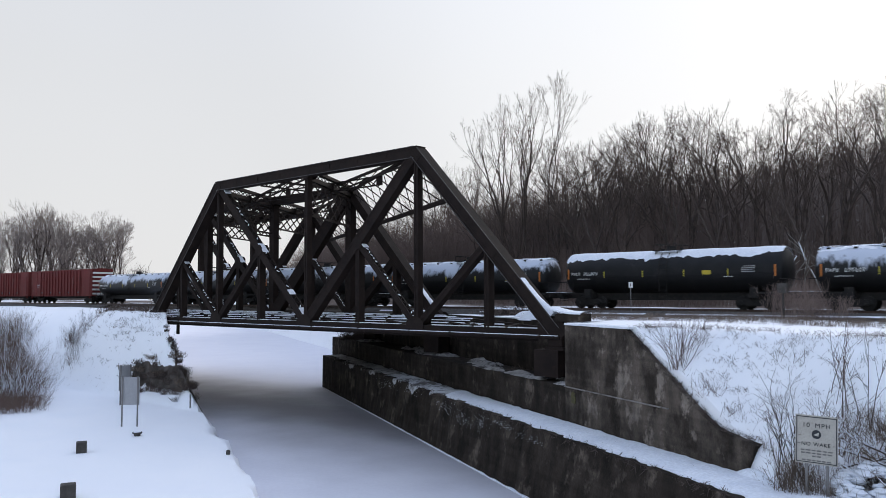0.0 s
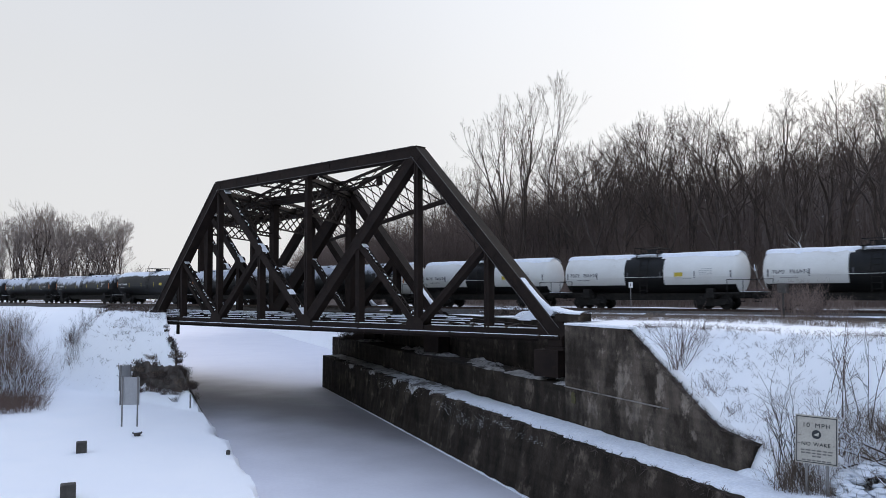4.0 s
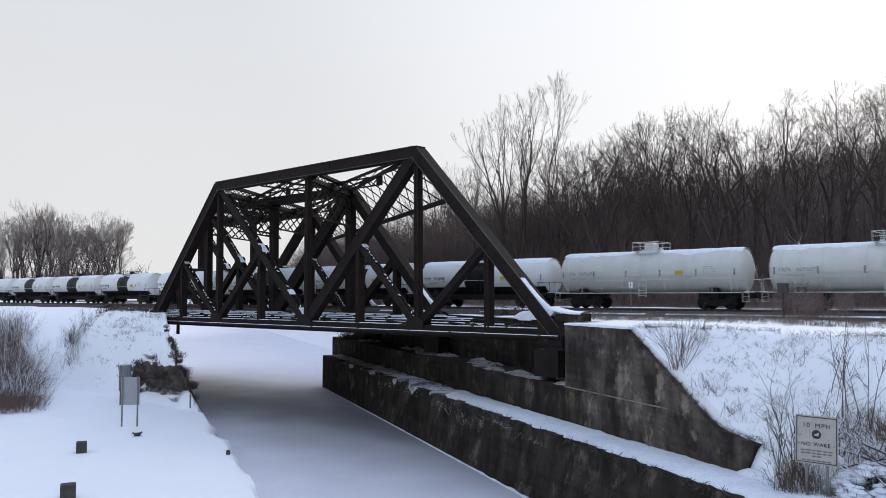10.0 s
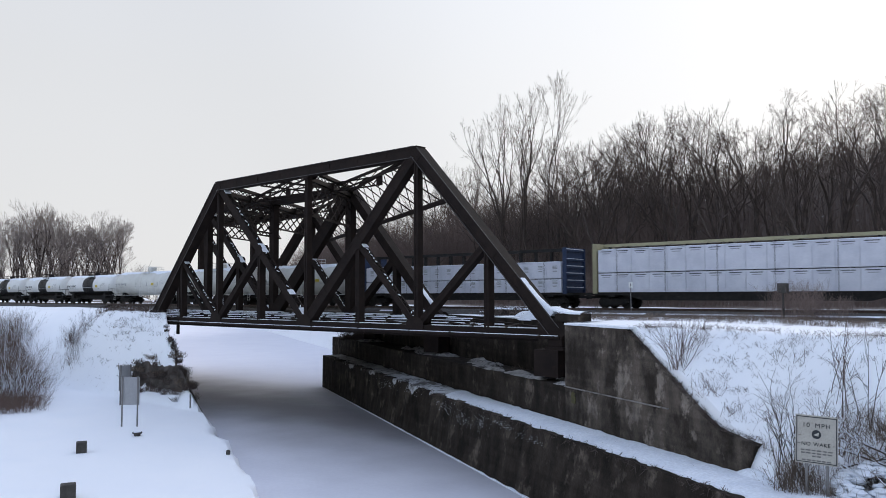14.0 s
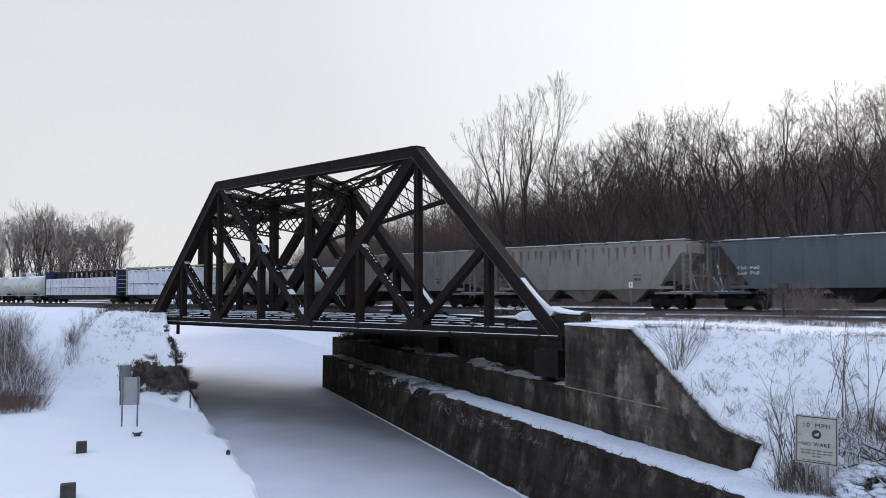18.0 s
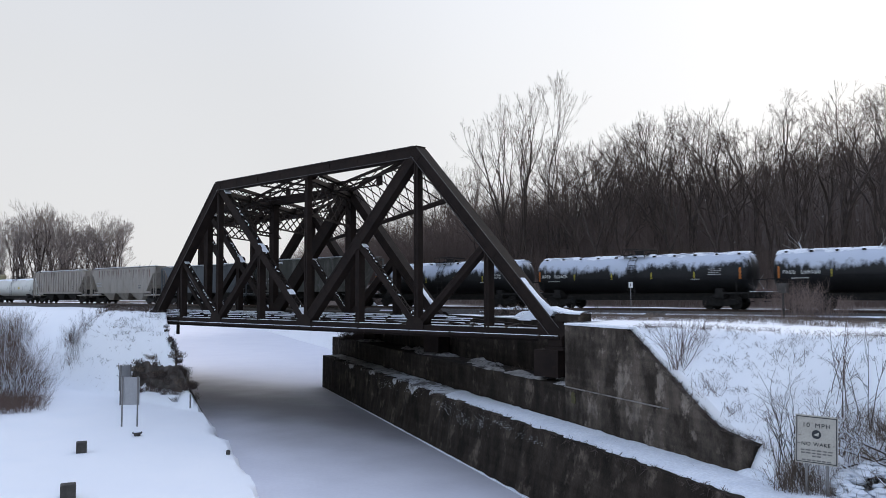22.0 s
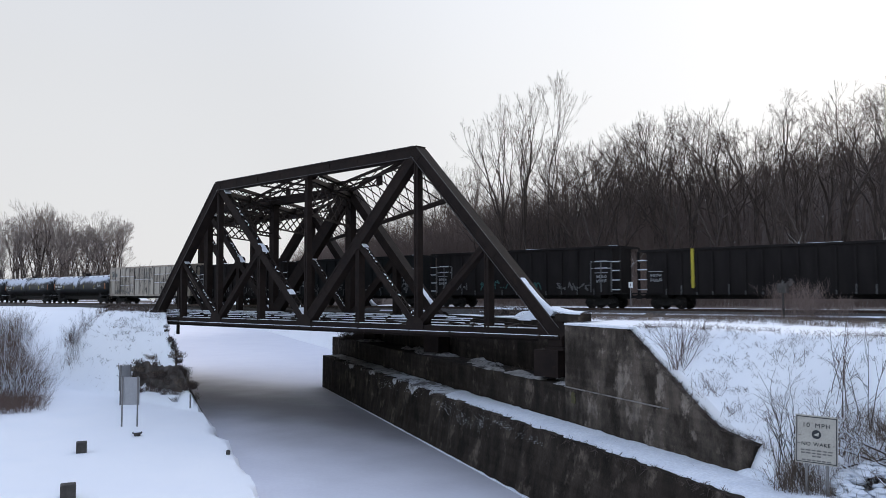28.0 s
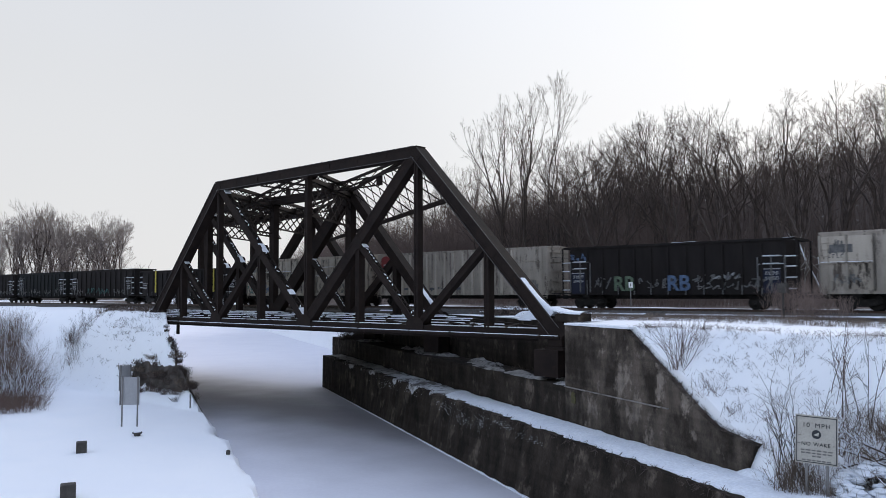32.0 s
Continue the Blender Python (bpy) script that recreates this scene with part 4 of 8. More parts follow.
def build_truss():
    tb = thing("truss_bridge", "old dark riveted steel three-truss railway bridge with snow on its members", "bridge")
    for row in (0, 1, 2):
        # chords and end posts
        box_member("bottom_chord", low(0, row) - Vector((0.35, 0, 0.07)), low(8, row) + Vector((0.3, 0, -0.07)), 0.5, 0.36, tb)
        box_member("top_chord", top(2, row) - Vector((0.2, 0, 0)), top(6, row) + Vector((0.2, 0, 0)), 0.62, 0.56, tb)
        box_member("end_post", low(0, row), top(2, row), 0.62, 0.56, tb)
        e = box_member("end_post", low(8, row), top(6, row), 0.62, 0.56, tb)
        s = Buf()
        p, q = low(8, row), top(6, row)
        d = (q - p).normalized()
        u = Vector((0.72, 0, 0.69))
        vs, n = [], 16
        for i in range(n + 1):
            f = 0.055 + 0.19 * i / n
            th = 0.36 * (1 - i / n) ** 2.6 + 0.015 + 0.03 * noise.noise(Vector((i * 0.6, p.x, 0)))
            c = p + d * 12.7 * f + u * 0.30
            for y, k in ((-0.32, -0.1), (-0.29, 0.7), (-0.16, 1.0), (0.0, 0.7), (0.1, 0.0)):
                vs.append(c + Vector((0, y, 0)) + u * th * k)
        s.add(vs, [(i * 5 + j, i * 5 + j + 1, (i + 1) * 5 + j + 1, (i + 1) * 5 + j) for i in range(n) for j in range(4)] + [(4, 3, 2, 1, 0)])
        part("drift", s, M_SNOW_CAP, e, "snow drifted at the foot of the post", smooth=True)
        # verticals
        for k in (2, 6):
            box_member("vertical_post", low(k, row), top(k, row), 0.5 if row else 0.36, (0.30, 0.60, 0.42)[row], tb, lip=0.0)
        box_member("vertical_post", low(4, row), top(4, row), 0.48 if row else 0.34, (0.30, 0.60, 0.42)[row], tb, lip=0.0)
        for k in (1, 3, 5, 7):
            box_member("sub_vertical", low(k, row), mid(k, row), 0.42, 0.40 if row == 1 else 0.30, tb, lip=0.0)
        # main diagonals and sub-diagonals
        laced_member("diagonal", top(2, row), low(4, row), 0.5, 0.46, tb, 1.0)
        box_member("diagonal", top(6, row), low(4, row), 0.5, (0.64, 0.98, 0.80)[row], tb, lip=0.0)
        laced_member("sub_diagonal", mid(1, row), low(2, row), 0.42, 0.28, tb, 1.0, gap=0.3)
        box_member("sub_diagonal", mid(3, row), low(2, row), 0.40, 0.46 if row else 0.38, tb, lip=0.0)
        laced_member("sub_diagonal", mid(5, row), low(6, row), 0.42, 0.32, tb, 1.0, gap=0.3)
        box_member("sub_diagonal", mid(7, row), low(6, row), 0.40, 0.50 if row else 0.36, tb, lip=0.0)
        for k in (2, 4, 6):
            gusset(low(k, row) + Vector((0, 0, 0.12)), 1.25, 0.85, tb)
            gusset(top(k, row) - Vector((0, 0, 0.16)), 0.9, 0.62, tb, 0.33)
        for k in (3, 5):
            gusset(mid(k, row), 0.75, 0.7, tb, 0.27)
        for k in (0, 8):
            gusset(low(k, row) + Vector((0.2 if k == 0 else -0.2, 0, 0.15)), 1.5, 0.9, tb, 0.33)
    for nm, p, q in (("end_post_edge", low(8), top(6)), ("top_chord_edge", top(2), top(6)), ("end_post_edge", low(0), top(2))):
        d = (q - p).normalized()
        u = Vector((0, 1, 0)).cross(d)
        u = -u if u.z < 0 else u
        for e in (-1, 1):
            r = Buf()
            r.bar(p + u * e * 0.30 - Vector((0, 0.365, 0)), q + u * e * 0.30 - Vector((0, 0.365, 0)), 0.02, 0.035)
            part(nm, r, M_STEEL_LIGHT, tb, "pale worn flange edge")
    # portals at both ends, with lattice webs
    for k0, k1 in ((8, 6), (0, 2)):
        for row in (0, 1):
            t0, t1 = top(k1, row), top(k1, row + 1)
            f = 0.285
            c0, c1 = t0.lerp(low(k0, row), f), t1.lerp(low(k0, row + 1), f)
            lattice("portal", t0, t1, c0, c1, tb, nx=9, bar=0.10)
    # sway struts between the trusses, with lattice frames under them
    z = Vector((0, 0, 1))
    for row, a, b in ((0, 2, 4), (0, 4, 6), (1, 2, 4), (1, 3, 5), (1, 4, 6)):
        p, q = (Vector((-38.26 + PANEL * k, 0, TRUSS_H)) + SKEW * r for k, r in ((a, row), (b, row + 1)))
        lattice("sway_strut", p + z * 0.2, q + z * 0.2, p - z * 0.35, q - z * 0.35, tb, nx=13, bar=0.06)
        lattice("sway_frame", p - z * 0.6, q - z * 0.6, p - z * (2.1 if row else 2.6), q - z * (2.1 if row else 2.6), tb, nx=6, bar=0.13, rail=0.12)

    # top lateral bracing
    def along(k, r):
        return Vector((-38.26 + PANEL * k, 0, TRUSS_H)) + SKEW * r
    for row in (0, 1):
        for a, b in ((2, 3), (4, 3), (4, 5), (6, 5), (3, 6)):
            r = Buf()
            p, q = along(a, row), along(b, row + 1)
            r.bar(p, q, 0.16, 0.14, (1, 0, 0))
            r.bar(p - z * 0.4, q - z * 0.4, 0.1, 0.1, (1, 0, 0))
            for i in range(14):
                r.bar(p.lerp(q, i / 14) - z * (0.4 if i % 2 else 0), p.lerp(q, (i + 1) / 14) - z * (0 if i % 2 else 0.4), 0.04, 0.05, (1, 0, 0))
            part("top_lateral", r, M_STEEL, tb)
    # laced longitudinal struts midway between the trusses
    for row in (0, 1):
        p, q = along(3, row + 0.5) - z * 0.1, along(6, row + 0.5) - z * 0.1
        r = Buf()
        for dz in (0.0, -0.55):
            r.bar(p + z * dz, q + z * dz, 0.14, 0.07)
        n = 20
        for i in range(n):
            r.bar(p.lerp(q, i / n) - z * (0.55 if i % 2 else 0), p.lerp(q, (i + 1) / n) - z * (0 if i % 2 else 0.55), 0.04, 0.07)
        ob = part("longitudinal_strut", r, M_STEEL, tb, "laced strut midway between the trusses")
        for f in (0.0, 0.34, 0.67, 1.0):
            g = Buf()
            c = p.lerp(q, f) - z * 0.27
            g.box(c, (0.55, 0.03, 0.62))
            part("gusset_plate", g, M_STEEL, ob)
    # deck of the bay that carries the track
    for row, y0, y1 in ((1, 0.35, 7.35),):
        d = Buf()
        pts = [(low(k, row) + SKEW * (y / 7.7) + Vector((dx, 0, 0))) for k, y, dx in ((0, y0, 0.6), (8, y0, 0.8), (8, y1, 0.8), (0, y1, 0.6))]
        d.add([Vector((v.x, v.y, zz)) for zz in (-0.1, 0.52) for v in pts], [(3, 2, 1, 0), (4, 5, 6, 7), (0, 1, 5, 4), (1, 2, 6, 5), (2, 3, 7, 6), (3, 0, 4, 7)])
        part("deck", d, M_TIE, tb, "dark timber deck under the track")
    # floor: floor beams askew-free across, stringers lengthwise, snow on their upper faces
    for k in range(0, 12):
        x = -38.26 + PANEL * (k - 3)
        # clip to the skewed ends
        lo_y = max(0.0, (-37.52 - x) / (3 * PANEL) * 7.7)
        hi_y = min(7.7, (-0.75 - x) / (3 * PANEL) * 7.7)
        if hi_y - lo_y > 1.0:
            r = Buf()
            r.bar((x, lo_y, -0.12), (x, hi_y, 0.0), 0.03, 0.34, (1, 0, 0))
            r.bar((x, lo_y, 0.05), (x, hi_y, 0.17), 0.3, 0.03, (1, 0, 0))
            r.bar((x, lo_y, -0.29), (x, hi_y, -0.17), 0.3, 0.03, (1, 0, 0))
            part("floor_beam", r, M_STEEL, tb)
    for y, zs in ((0.8, -0.28), (1.7, -0.2), (2.7, -0.1), (3.7, 0.0), (4.8, 0.07), (5.8, 0.12), (6.8, 0.16)):
        sh = -y / 7.7 * 3 * PANEL
        p, q = Vector((-37.3 + sh, y, zs)), Vector((-1.0 + sh, y, zs))
        r = Buf()
        r.bar(p, q, 0.03, 0.45)
        r.bar(p + Vector((0, 0, 0.22)), q + Vector((0, 0, 0.22)), 0.28, 0.03)
        ob = part("stringer", r, M_STEEL, tb)
        s = Buf()
        x = p.x
        while x < q.x - 1:
            ln = 0.9 + 3.2 * random.random() ** 1.5
            x2 = min(q.x, x + ln)
            y2, y3, w2, w3 = (random.uniform(-0.05, 0.05), random.uniform(-0.05, 0.05), random.uniform(0.03, 0.11), random.uniform(0.03, 0.11))
            s.add([(x, y + y2 - w2, zs + 0.235), (x, y + y2 + w2, zs + 0.235), (x2, y + y3 + w3, zs + 0.235), (x2, y + y3 - w3, zs + 0.235),
                   (x + 0.06, y + y2 - w2 * 0.5, zs + 0.285), (x + 0.06, y + y2 + w2 * 0.5, zs + 0.285), (x2 - 0.06, y + y3 + w3 * 0.5, zs + 0.285), (x2 - 0.06, y + y3 - w3 * 0.5, zs + 0.285)],
                  [(4, 7, 6, 5), (0, 3, 7, 4), (3, 2, 6, 7), (2, 1, 5, 6), (1, 0, 4, 5)])
            x += ln + 0.1 + (1.6 if random.random() < 0.3 else 0.5) * random.random()
        part("snow", s, M_SNOW_CAP, ob, "snow lying on the stringer", kind="stuff")
    # bottom laterals and a pipe along the outer side
    for k in range(0, 8):
        r = Buf()
        x0, x1 = -38.26 + PANEL * k, -38.26 + PANEL * (k + 1)
        pa, pb = Vector((x0, 0.1, 0.02)), Vector((x1 - 3 * PANEL, 7.6, 0.30))
        r.bar(pa, pb, 0.16, 0.1, (1, 0, 0))
        ob = part("bottom_lateral", r, M_STEEL, tb)
        s = Buf()
        up = Vector((0, 0, 0.065))
        for f0, f1 in ((0.05 + 0.1 * random.random(), 0.22 + 0.2 * random.random()), (0.5 + 0.1 * random.random(), 0.68 + 0.2 * random.random())):
            s.bar(pa.lerp(pb, f0) + up, pa.lerp(pb, f1) + up, 0.07 + 0.05 * random.random(), 0.03, (1, 0, 0))
        part("snow", s, M_SNOW_CAP, ob, "snow lying on the brace", kind="stuff")
        r = Buf()
        pa, pb = Vector((x1, 0.1, 0.06)), Vector((max(-51.0, x0 - 2 * PANEL), 7.6, 0.34))
        r.bar(pa, pb, 0.14, 0.08, (1, 0, 0))
        part("bottom_lateral", r, M_STEEL, tb)
    for y, z, rr in ((-0.36, -0.24, 0.075),):
        r = Buf()
        r.tube((-37.6, y, z), (-0.5, y, z), rr, n=8)
        ob = part("service_pipe", r, M_STEEL, tb)
        s = Buf()
        x = -37.5
        while x < -0.7:
            ln = 1.5 + 2.5 * random.random()
            s.bar((x, y, z + rr + 0.012), (min(-0.6, x + ln), y, z + rr + 0.012), 0.09, 0.03)
            x += ln + 0.25 * random.random()
        part("snow", s, M_SNOW_CAP, ob, kind="stuff")
    s = Buf()
    for x0, x1 in ((-33.2, -31.4), (-31.1, -29.4), (-28.0, -25.5), (-25.1, -22.8), (-22.3, -20.5), (-18.2, -16.1), (-15.8, -13.3), (-13.0, -10.8), (-8.4, -5.9), (-5.6, -3.8), (-3.5, -1.6)):
        s.bar((x0, -0.12, 0.152), (x1, -0.12, 0.152), 0.2, 0.035)
    part("snow", s, M_SNOW_CAP, tb, "snow along the bottom chord", kind="stuff")
    # drain pipe at the far end
    r = Buf()
    r.tube((-33.75, -0.25, -0.2), (-33.75, -0.25, -1.1), 0.12, n=10)
    part("drain_pipe", r, M_STEEL, tb, "short dark drain pipe")
    # bearings
    for row in (0, 1, 2):
        for k in (0, 8):
            r = Buf()
            c = low(k, row)
            r.box(c + Vector((0, 0, -0.45)), (0.7, 0.7, 0.4))
            r.box(c + Vector((0, 0, -0.72)), (1.0, 0.9, 0.14))
            r.box(c + Vector((-0.4 if k == 8 else 0.0, 0, -1.38)), (1.3, 1.0, 1.2))
            part("bearing_shoe", r, M_STEEL, tb, "steel shoe on a pedestal")


build_truss()


# ---- the train ----
TRAIN = []     # (thing, u): a car's middle lies at x = u - SPEED * t


def bogie(parent, x, name="truck"):
    """Two axles in cast side frames."""
    b = Buf()
    for sg in (-1, 1):
        y = sg * 1.0
        b.prism([(x - 1.25, 0.42), (x - 1.15, 0.62), (x - 0.55, 0.72), (x + 0.55, 0.72), (x + 1.15, 0.62), (x + 1.25, 0.42), (x + 0.95, 0.36), (x + 0.45, 0.24), (x - 0.45, 0.24), (x - 0.95, 0.36)], y - 0.08, y + 0.08)
        for dx in (-0.89, 0.89):
            b.tube((x + dx, y - 0.14, 0.46), (x + dx, y + 0.14, 0.46), 0.15, n=10)
        for dx in (-0.22, 0.0, 0.22):
            b.tube((x + dx, y, 0.30), (x + dx, y, 0.60), 0.07, n=6)
    b.box((x, 0, 0.62), (0.45, 2.2, 0.28))
    t = part(name, b, M_RUNNING, parent, "dark cast-steel wheel truck")
    for dx in (-0.89, 0.89):
        w = Buf()
        for sg in (-1, 1):
            w.tube((x + dx, sg * 0.69, 0.46), (x + dx, sg * 0.83, 0.46), 0.455, n=20)
            w.tube((x + dx, sg * 0.66, 0.46), (x + dx, sg * 0.70, 0.46), 0.485, n=20)
        w.tube((x + dx, -0.7, 0.46), (x + dx, 0.7, 0.46), 0.08, n=8)
        part("wheelset", w, M_RUNNING, t, smooth=True)
    return t


def coupler(parent, x, sg):
    b = Buf()
    b.box((x - sg * 0.35, 0, 0.85), (0.7, 0.18, 0.2))
    b.box((x - sg * 0.06, 0, 0.85), (0.22, 0.3, 0.3))
    part("coupler", b, M_RUNNING, parent)


def place(car, u):
    TRAIN.append((car, u))
    car.matrix_basis = on_track(u)
    return car


def marks(parent, rows, material, label="", y=-1.5, name="stencil"):
    """Plain bars for lettering: rows of (x, z, width, height, y)."""
    b = Buf()
    for x, z, w, h, yy in rows:
        b.box((x, yy, z), (w, 0.012, h))
    return part(name, b, material, parent, label, kind="stuff")


def side_y(r, zc, z, off=0.008):
    return -math.sqrt(max(0.0, r * r - (z - zc) ** 2)) - off


def tank_car(L, r, zc, body, label, band=None, snow=0.5, platform="dark", end_tint=None, ladder=True, jacket=False, seed=0, mark=M_MARK_WHITE, group="tank cars of the train", snow_mat=None, sill=True):
    """A railway tank car of coupled length L with a barrel of radius r about the height zc."""
    rnd = random.Random(seed)
    car = thing("tank_car", label, "tank car", group)
    hl = L / 2 - 0.62
    dome = 0.42
    prof = [(-hl, 0.0), (-hl + 0.03, r * 0.35), (-hl + 0.1, r * 0.6), (-hl + 0.22, r * 0.82), (-hl + 0.36, r * 0.95), (-hl + dome + 0.1, r)]
    n = 6
    for i in range(1, n):
        prof.append((-hl + dome + 0.1 + (2 * hl - 2 * dome - 0.2) * i / n, r))
    prof += [(-x, q) for x, q in prof[5::-1]]
    b = Buf()
    b.lathe_x(prof, 40, zc)
    part("barrel", b, M_BLACK_FROST if body is M_BLACK and snow > 0.8 else body, car, smooth=True)
    if jacket:
        for x in [-hl + 1.0 + (2 * hl - 2.0) * i / 5 for i in range(6)]:
            b = Buf()
            b.lathe_x([(x - 0.05, r + 0.002), (x - 0.04, r + 0.018), (x + 0.04, r + 0.018), (x + 0.05, r + 0.002)], 40, zc)
            part("jacket_band", b, body, car, smooth=True)
    if band:
        w, m_band, neck = band
        b = Buf()
        b.lathe_x([(-hl + 0.36, r * 0.955 + 0.006), (-hl + dome + 0.1, r + 0.006), (hl - dome - 0.1, r + 0.006), (hl - 0.36, r * 0.955 + 0.006)], 24, zc, radians(124), radians(236))
        part("lower_shell", b, m_band, car, "black-painted underside of the tank", smooth=True)
        b = Buf()
        b.lathe_x([(-w / 2, r + 0.004), (-w / 2, r + 0.012), (w / 2, r + 0.012), (w / 2, r + 0.004)], 40, zc, radians(44), radians(180 - 10))
        part("painted_band", b, m_band, car, "black spill band round the middle", smooth=True)
        b = Buf()
        b.lathe_x([(-w * neck, r + 0.004), (-w * neck, r + 0.013), (w * neck, r + 0.013), (w * neck, r + 0.004)], 20, zc, radians(-8), radians(46))
        part("painted_band", b, m_band, car, smooth=True)
    # stub sills, bolsters and saddle
    for sg in (-1, 1):
        for nm, c, sz in (("stub_sill", (sg * (hl - 1.6), 0, 0.95), (4.0, 0.5, 0.42)), ("saddle", (sg * (hl - 2.1), 0, zc - r + 0.12), (0.5, 2.6, 0.5)),
                          ("bolster", (sg * (hl - 2.1), 0, 0.9), (0.7, 2.7, 0.22)), ("end_sill", (sg * (hl + 0.18), 0, 1.0), (0.12, 2.7, 0.32))):
            b = Buf()
            b.box(c, sz)
            part(nm, b, M_RUNNING, car)
        for yy in (-1.3, 1.3):
            b = Buf()
            b.bar((sg * (hl + 0.15), yy, 1.1), (sg * (hl - 2.2), yy, 1.1), 0.06, 0.12)
            part("side_sill", b, M_RUNNING, car)
    if sill:
        b = Buf()
        b.prism([(-hl + 1.0, 0.75), (-hl + 2.2, 0.62), (hl - 2.2, 0.62), (hl - 1.0, 0.75), (hl - 0.8, zc - r * 0.72), (-hl + 0.8, zc - r * 0.72)], -0.4, 0.4)
        part("centre_sill", b, M_RUNNING, car, "dark steel centre sill")
    bogie(car, -hl + 2.1)
    bogie(car, hl - 2.1)
    coupler(car, -L / 2, -1)
    coupler(car, L / 2, 1)
    # top fittings and platform
    pm = {"dark": M_RUNNING, "white": M_OFFWHITE}[platform]
    zt = zc + r
    b = Buf()
    b.tube((0, 0, zt - 0.05), (0, 0, zt + 0.28), 0.33, n=16)
    b.tube((0, 0, zt + 0.28), (0, 0, zt + 0.34), 0.37, n=16)
    b.tube((0.75, 0, zt - 0.05), (0.75, 0, zt + 0.2), 0.14, n=10)
    b.tube((-0.7, 0.1, zt - 0.05), (-0.7, 0.1, zt + 0.16), 0.12, n=10)
    part("manway", b, pm, car, "domed manway and valves", smooth=True)
    b = Buf()
    for yy in (-0.85, 0.85):
        b.box((0, yy, zt + 0.0), (1.7, 0.4, 0.035))
        b.bar((-0.8, yy, zt - 0.25), (-0.8, yy, zt), 0.05, 0.05)
        b.bar((0.8, yy, zt - 0.25), (0.8, yy, zt), 0.05, 0.05)
    for x in (-0.85, 0.85):
        b.box((x, 0, zt + 0.0), (0.25, 2.0, 0.035))
    part("walkway", b, pm, car, "grated top platform")
    b = Buf()
    hgt, hx = (0.62, 0.95) if platform == "white" else (0.42, 0.82)
    for yy in (-1.08, 1.08):
        for x in (-hx, -hx * 0.37, hx * 0.37, hx):
            b.tube((x, yy, zt), (x, yy, zt + hgt), 0.02, n=6)
        b.tube((-hx, yy, zt + hgt), (hx, yy, zt + hgt), 0.022, n=6)
        if platform == "white":
            b.tube((-hx, yy, zt + hgt / 2), (hx, yy, zt + hgt / 2), 0.018, n=6)
    for x in (-hx, hx):
        b.tube((x, -1.08, zt + hgt), (x, 1.08, zt + hgt), 0.022, n=6)
    part("handrail", b, pm, car)
    if platform == "white":
        b = Buf()
        b.prism([(-0.36, zt), (0.36, zt), (0.36, zt + 0.5), (0.26, zt + 0.62), (-0.26, zt + 0.62), (-0.36, zt + 0.5)], -0.4, 0.4)
        part("valve_housing", b, pm, car, "white boxy valve housing")
        for yy in (-1.42, 1.42):
            b = Buf()
            b.box((0, yy, 1.13), (2 * hl - 0.3, 0.22, 0.06))
            part("running_board", b, pm, car, "pale running board along the tank")
            b = Buf()
            b.tube((-hl + 0.5, yy, 2.05), (hl - 0.5, yy, 2.05), 0.016, n=5)
            for i in range(9):
                x = -hl + 0.5 + (2 * hl - 1.0) * i / 8
                b.tube((x, yy, 1.15), (x, yy, 2.05), 0.014, n=5)
            part("board_rail", b, pm, car)
    if ladder:
        b = Buf()
        for x in (-0.28, 0.28):
            pts = []
            for i in range(9):
                a = radians(35 + 75 * i / 8)
                pts.append((x, -(r + 0.09) * math.sin(a), zc + (r + 0.09) * math.cos(a)))
            pts.append((x, -(r + 0.05), 0.85))
            for p, q in zip(pts, pts[1:]):
                b.tube(p, q, 0.022, n=5)
        z = 0.95
        while z < zc + r * 0.75:
            y = -(r + 0.07) if z < zc else side_y(r + 0.08, zc, z)
            b.tube((-0.28, y, z), (0.28, y, z), 0.016, n=5)
            z += 0.36
        part("ladder", b, pm if platform == "white" else M_RUNNING, car)
    # side handrail and end platforms
    b = Buf()
    yy = -(r + 0.07)
    b.tube((-hl + 0.7, yy, zc - 0.25), (hl - 0.7, yy, zc - 0.25), 0.016, n=5)
    for i in range(7):
        x = -hl + 0.7 + (2 * hl - 1.4) * i / 6
        b.tube((x, -r, zc - 0.25), (x, yy, zc - 0.25), 0.014, n=5)
    part("grab_rail", b, body, car)
    for sg in (-1, 1):
        b = Buf()
        for yy in (-1.35, 1.35):
            b.tube((sg * (hl + 0.15), yy, 1.05), (sg * (hl + 0.15), yy, 2.0), 0.022, n=6)
            b.tube((sg * (hl - 0.9), yy, 1.05), (sg * (hl - 0.9), yy, 2.0), 0.022, n=6)
            b.tube((sg * (hl + 0.15), yy, 2.0), (sg * (hl - 0.9), yy, 2.0), 0.022, n=6)
            for z in (0.55, 0.85):
                b.box((sg * (hl + 0.05), yy, z), (0.45, 0.05, 0.03))
            b.tube((sg * (hl - 0.15), yy, 0.5), (sg * (hl - 0.15), yy, 1.1), 0.02, n=5)
            b.tube((sg * (hl + 0.25), yy, 0.5), (sg * (hl + 0.25), yy, 1.1), 0.02, n=5)
        b.tube((sg * (hl + 0.15), -1.35, 2.0), (sg * (hl + 0.15), 1.35, 2.0), 0.022, n=6)
        b.box((sg * (hl + 0.1), 0, 1.14), (0.35, 2.7, 0.05))
        part("end_platform", b, pm, car)
        s = Buf()
        s.box((sg * (hl + 0.1), 0, 1.19), (0.33, 2.5, 0.06))
        part("snow", s, M_SNOW_CAP, car)
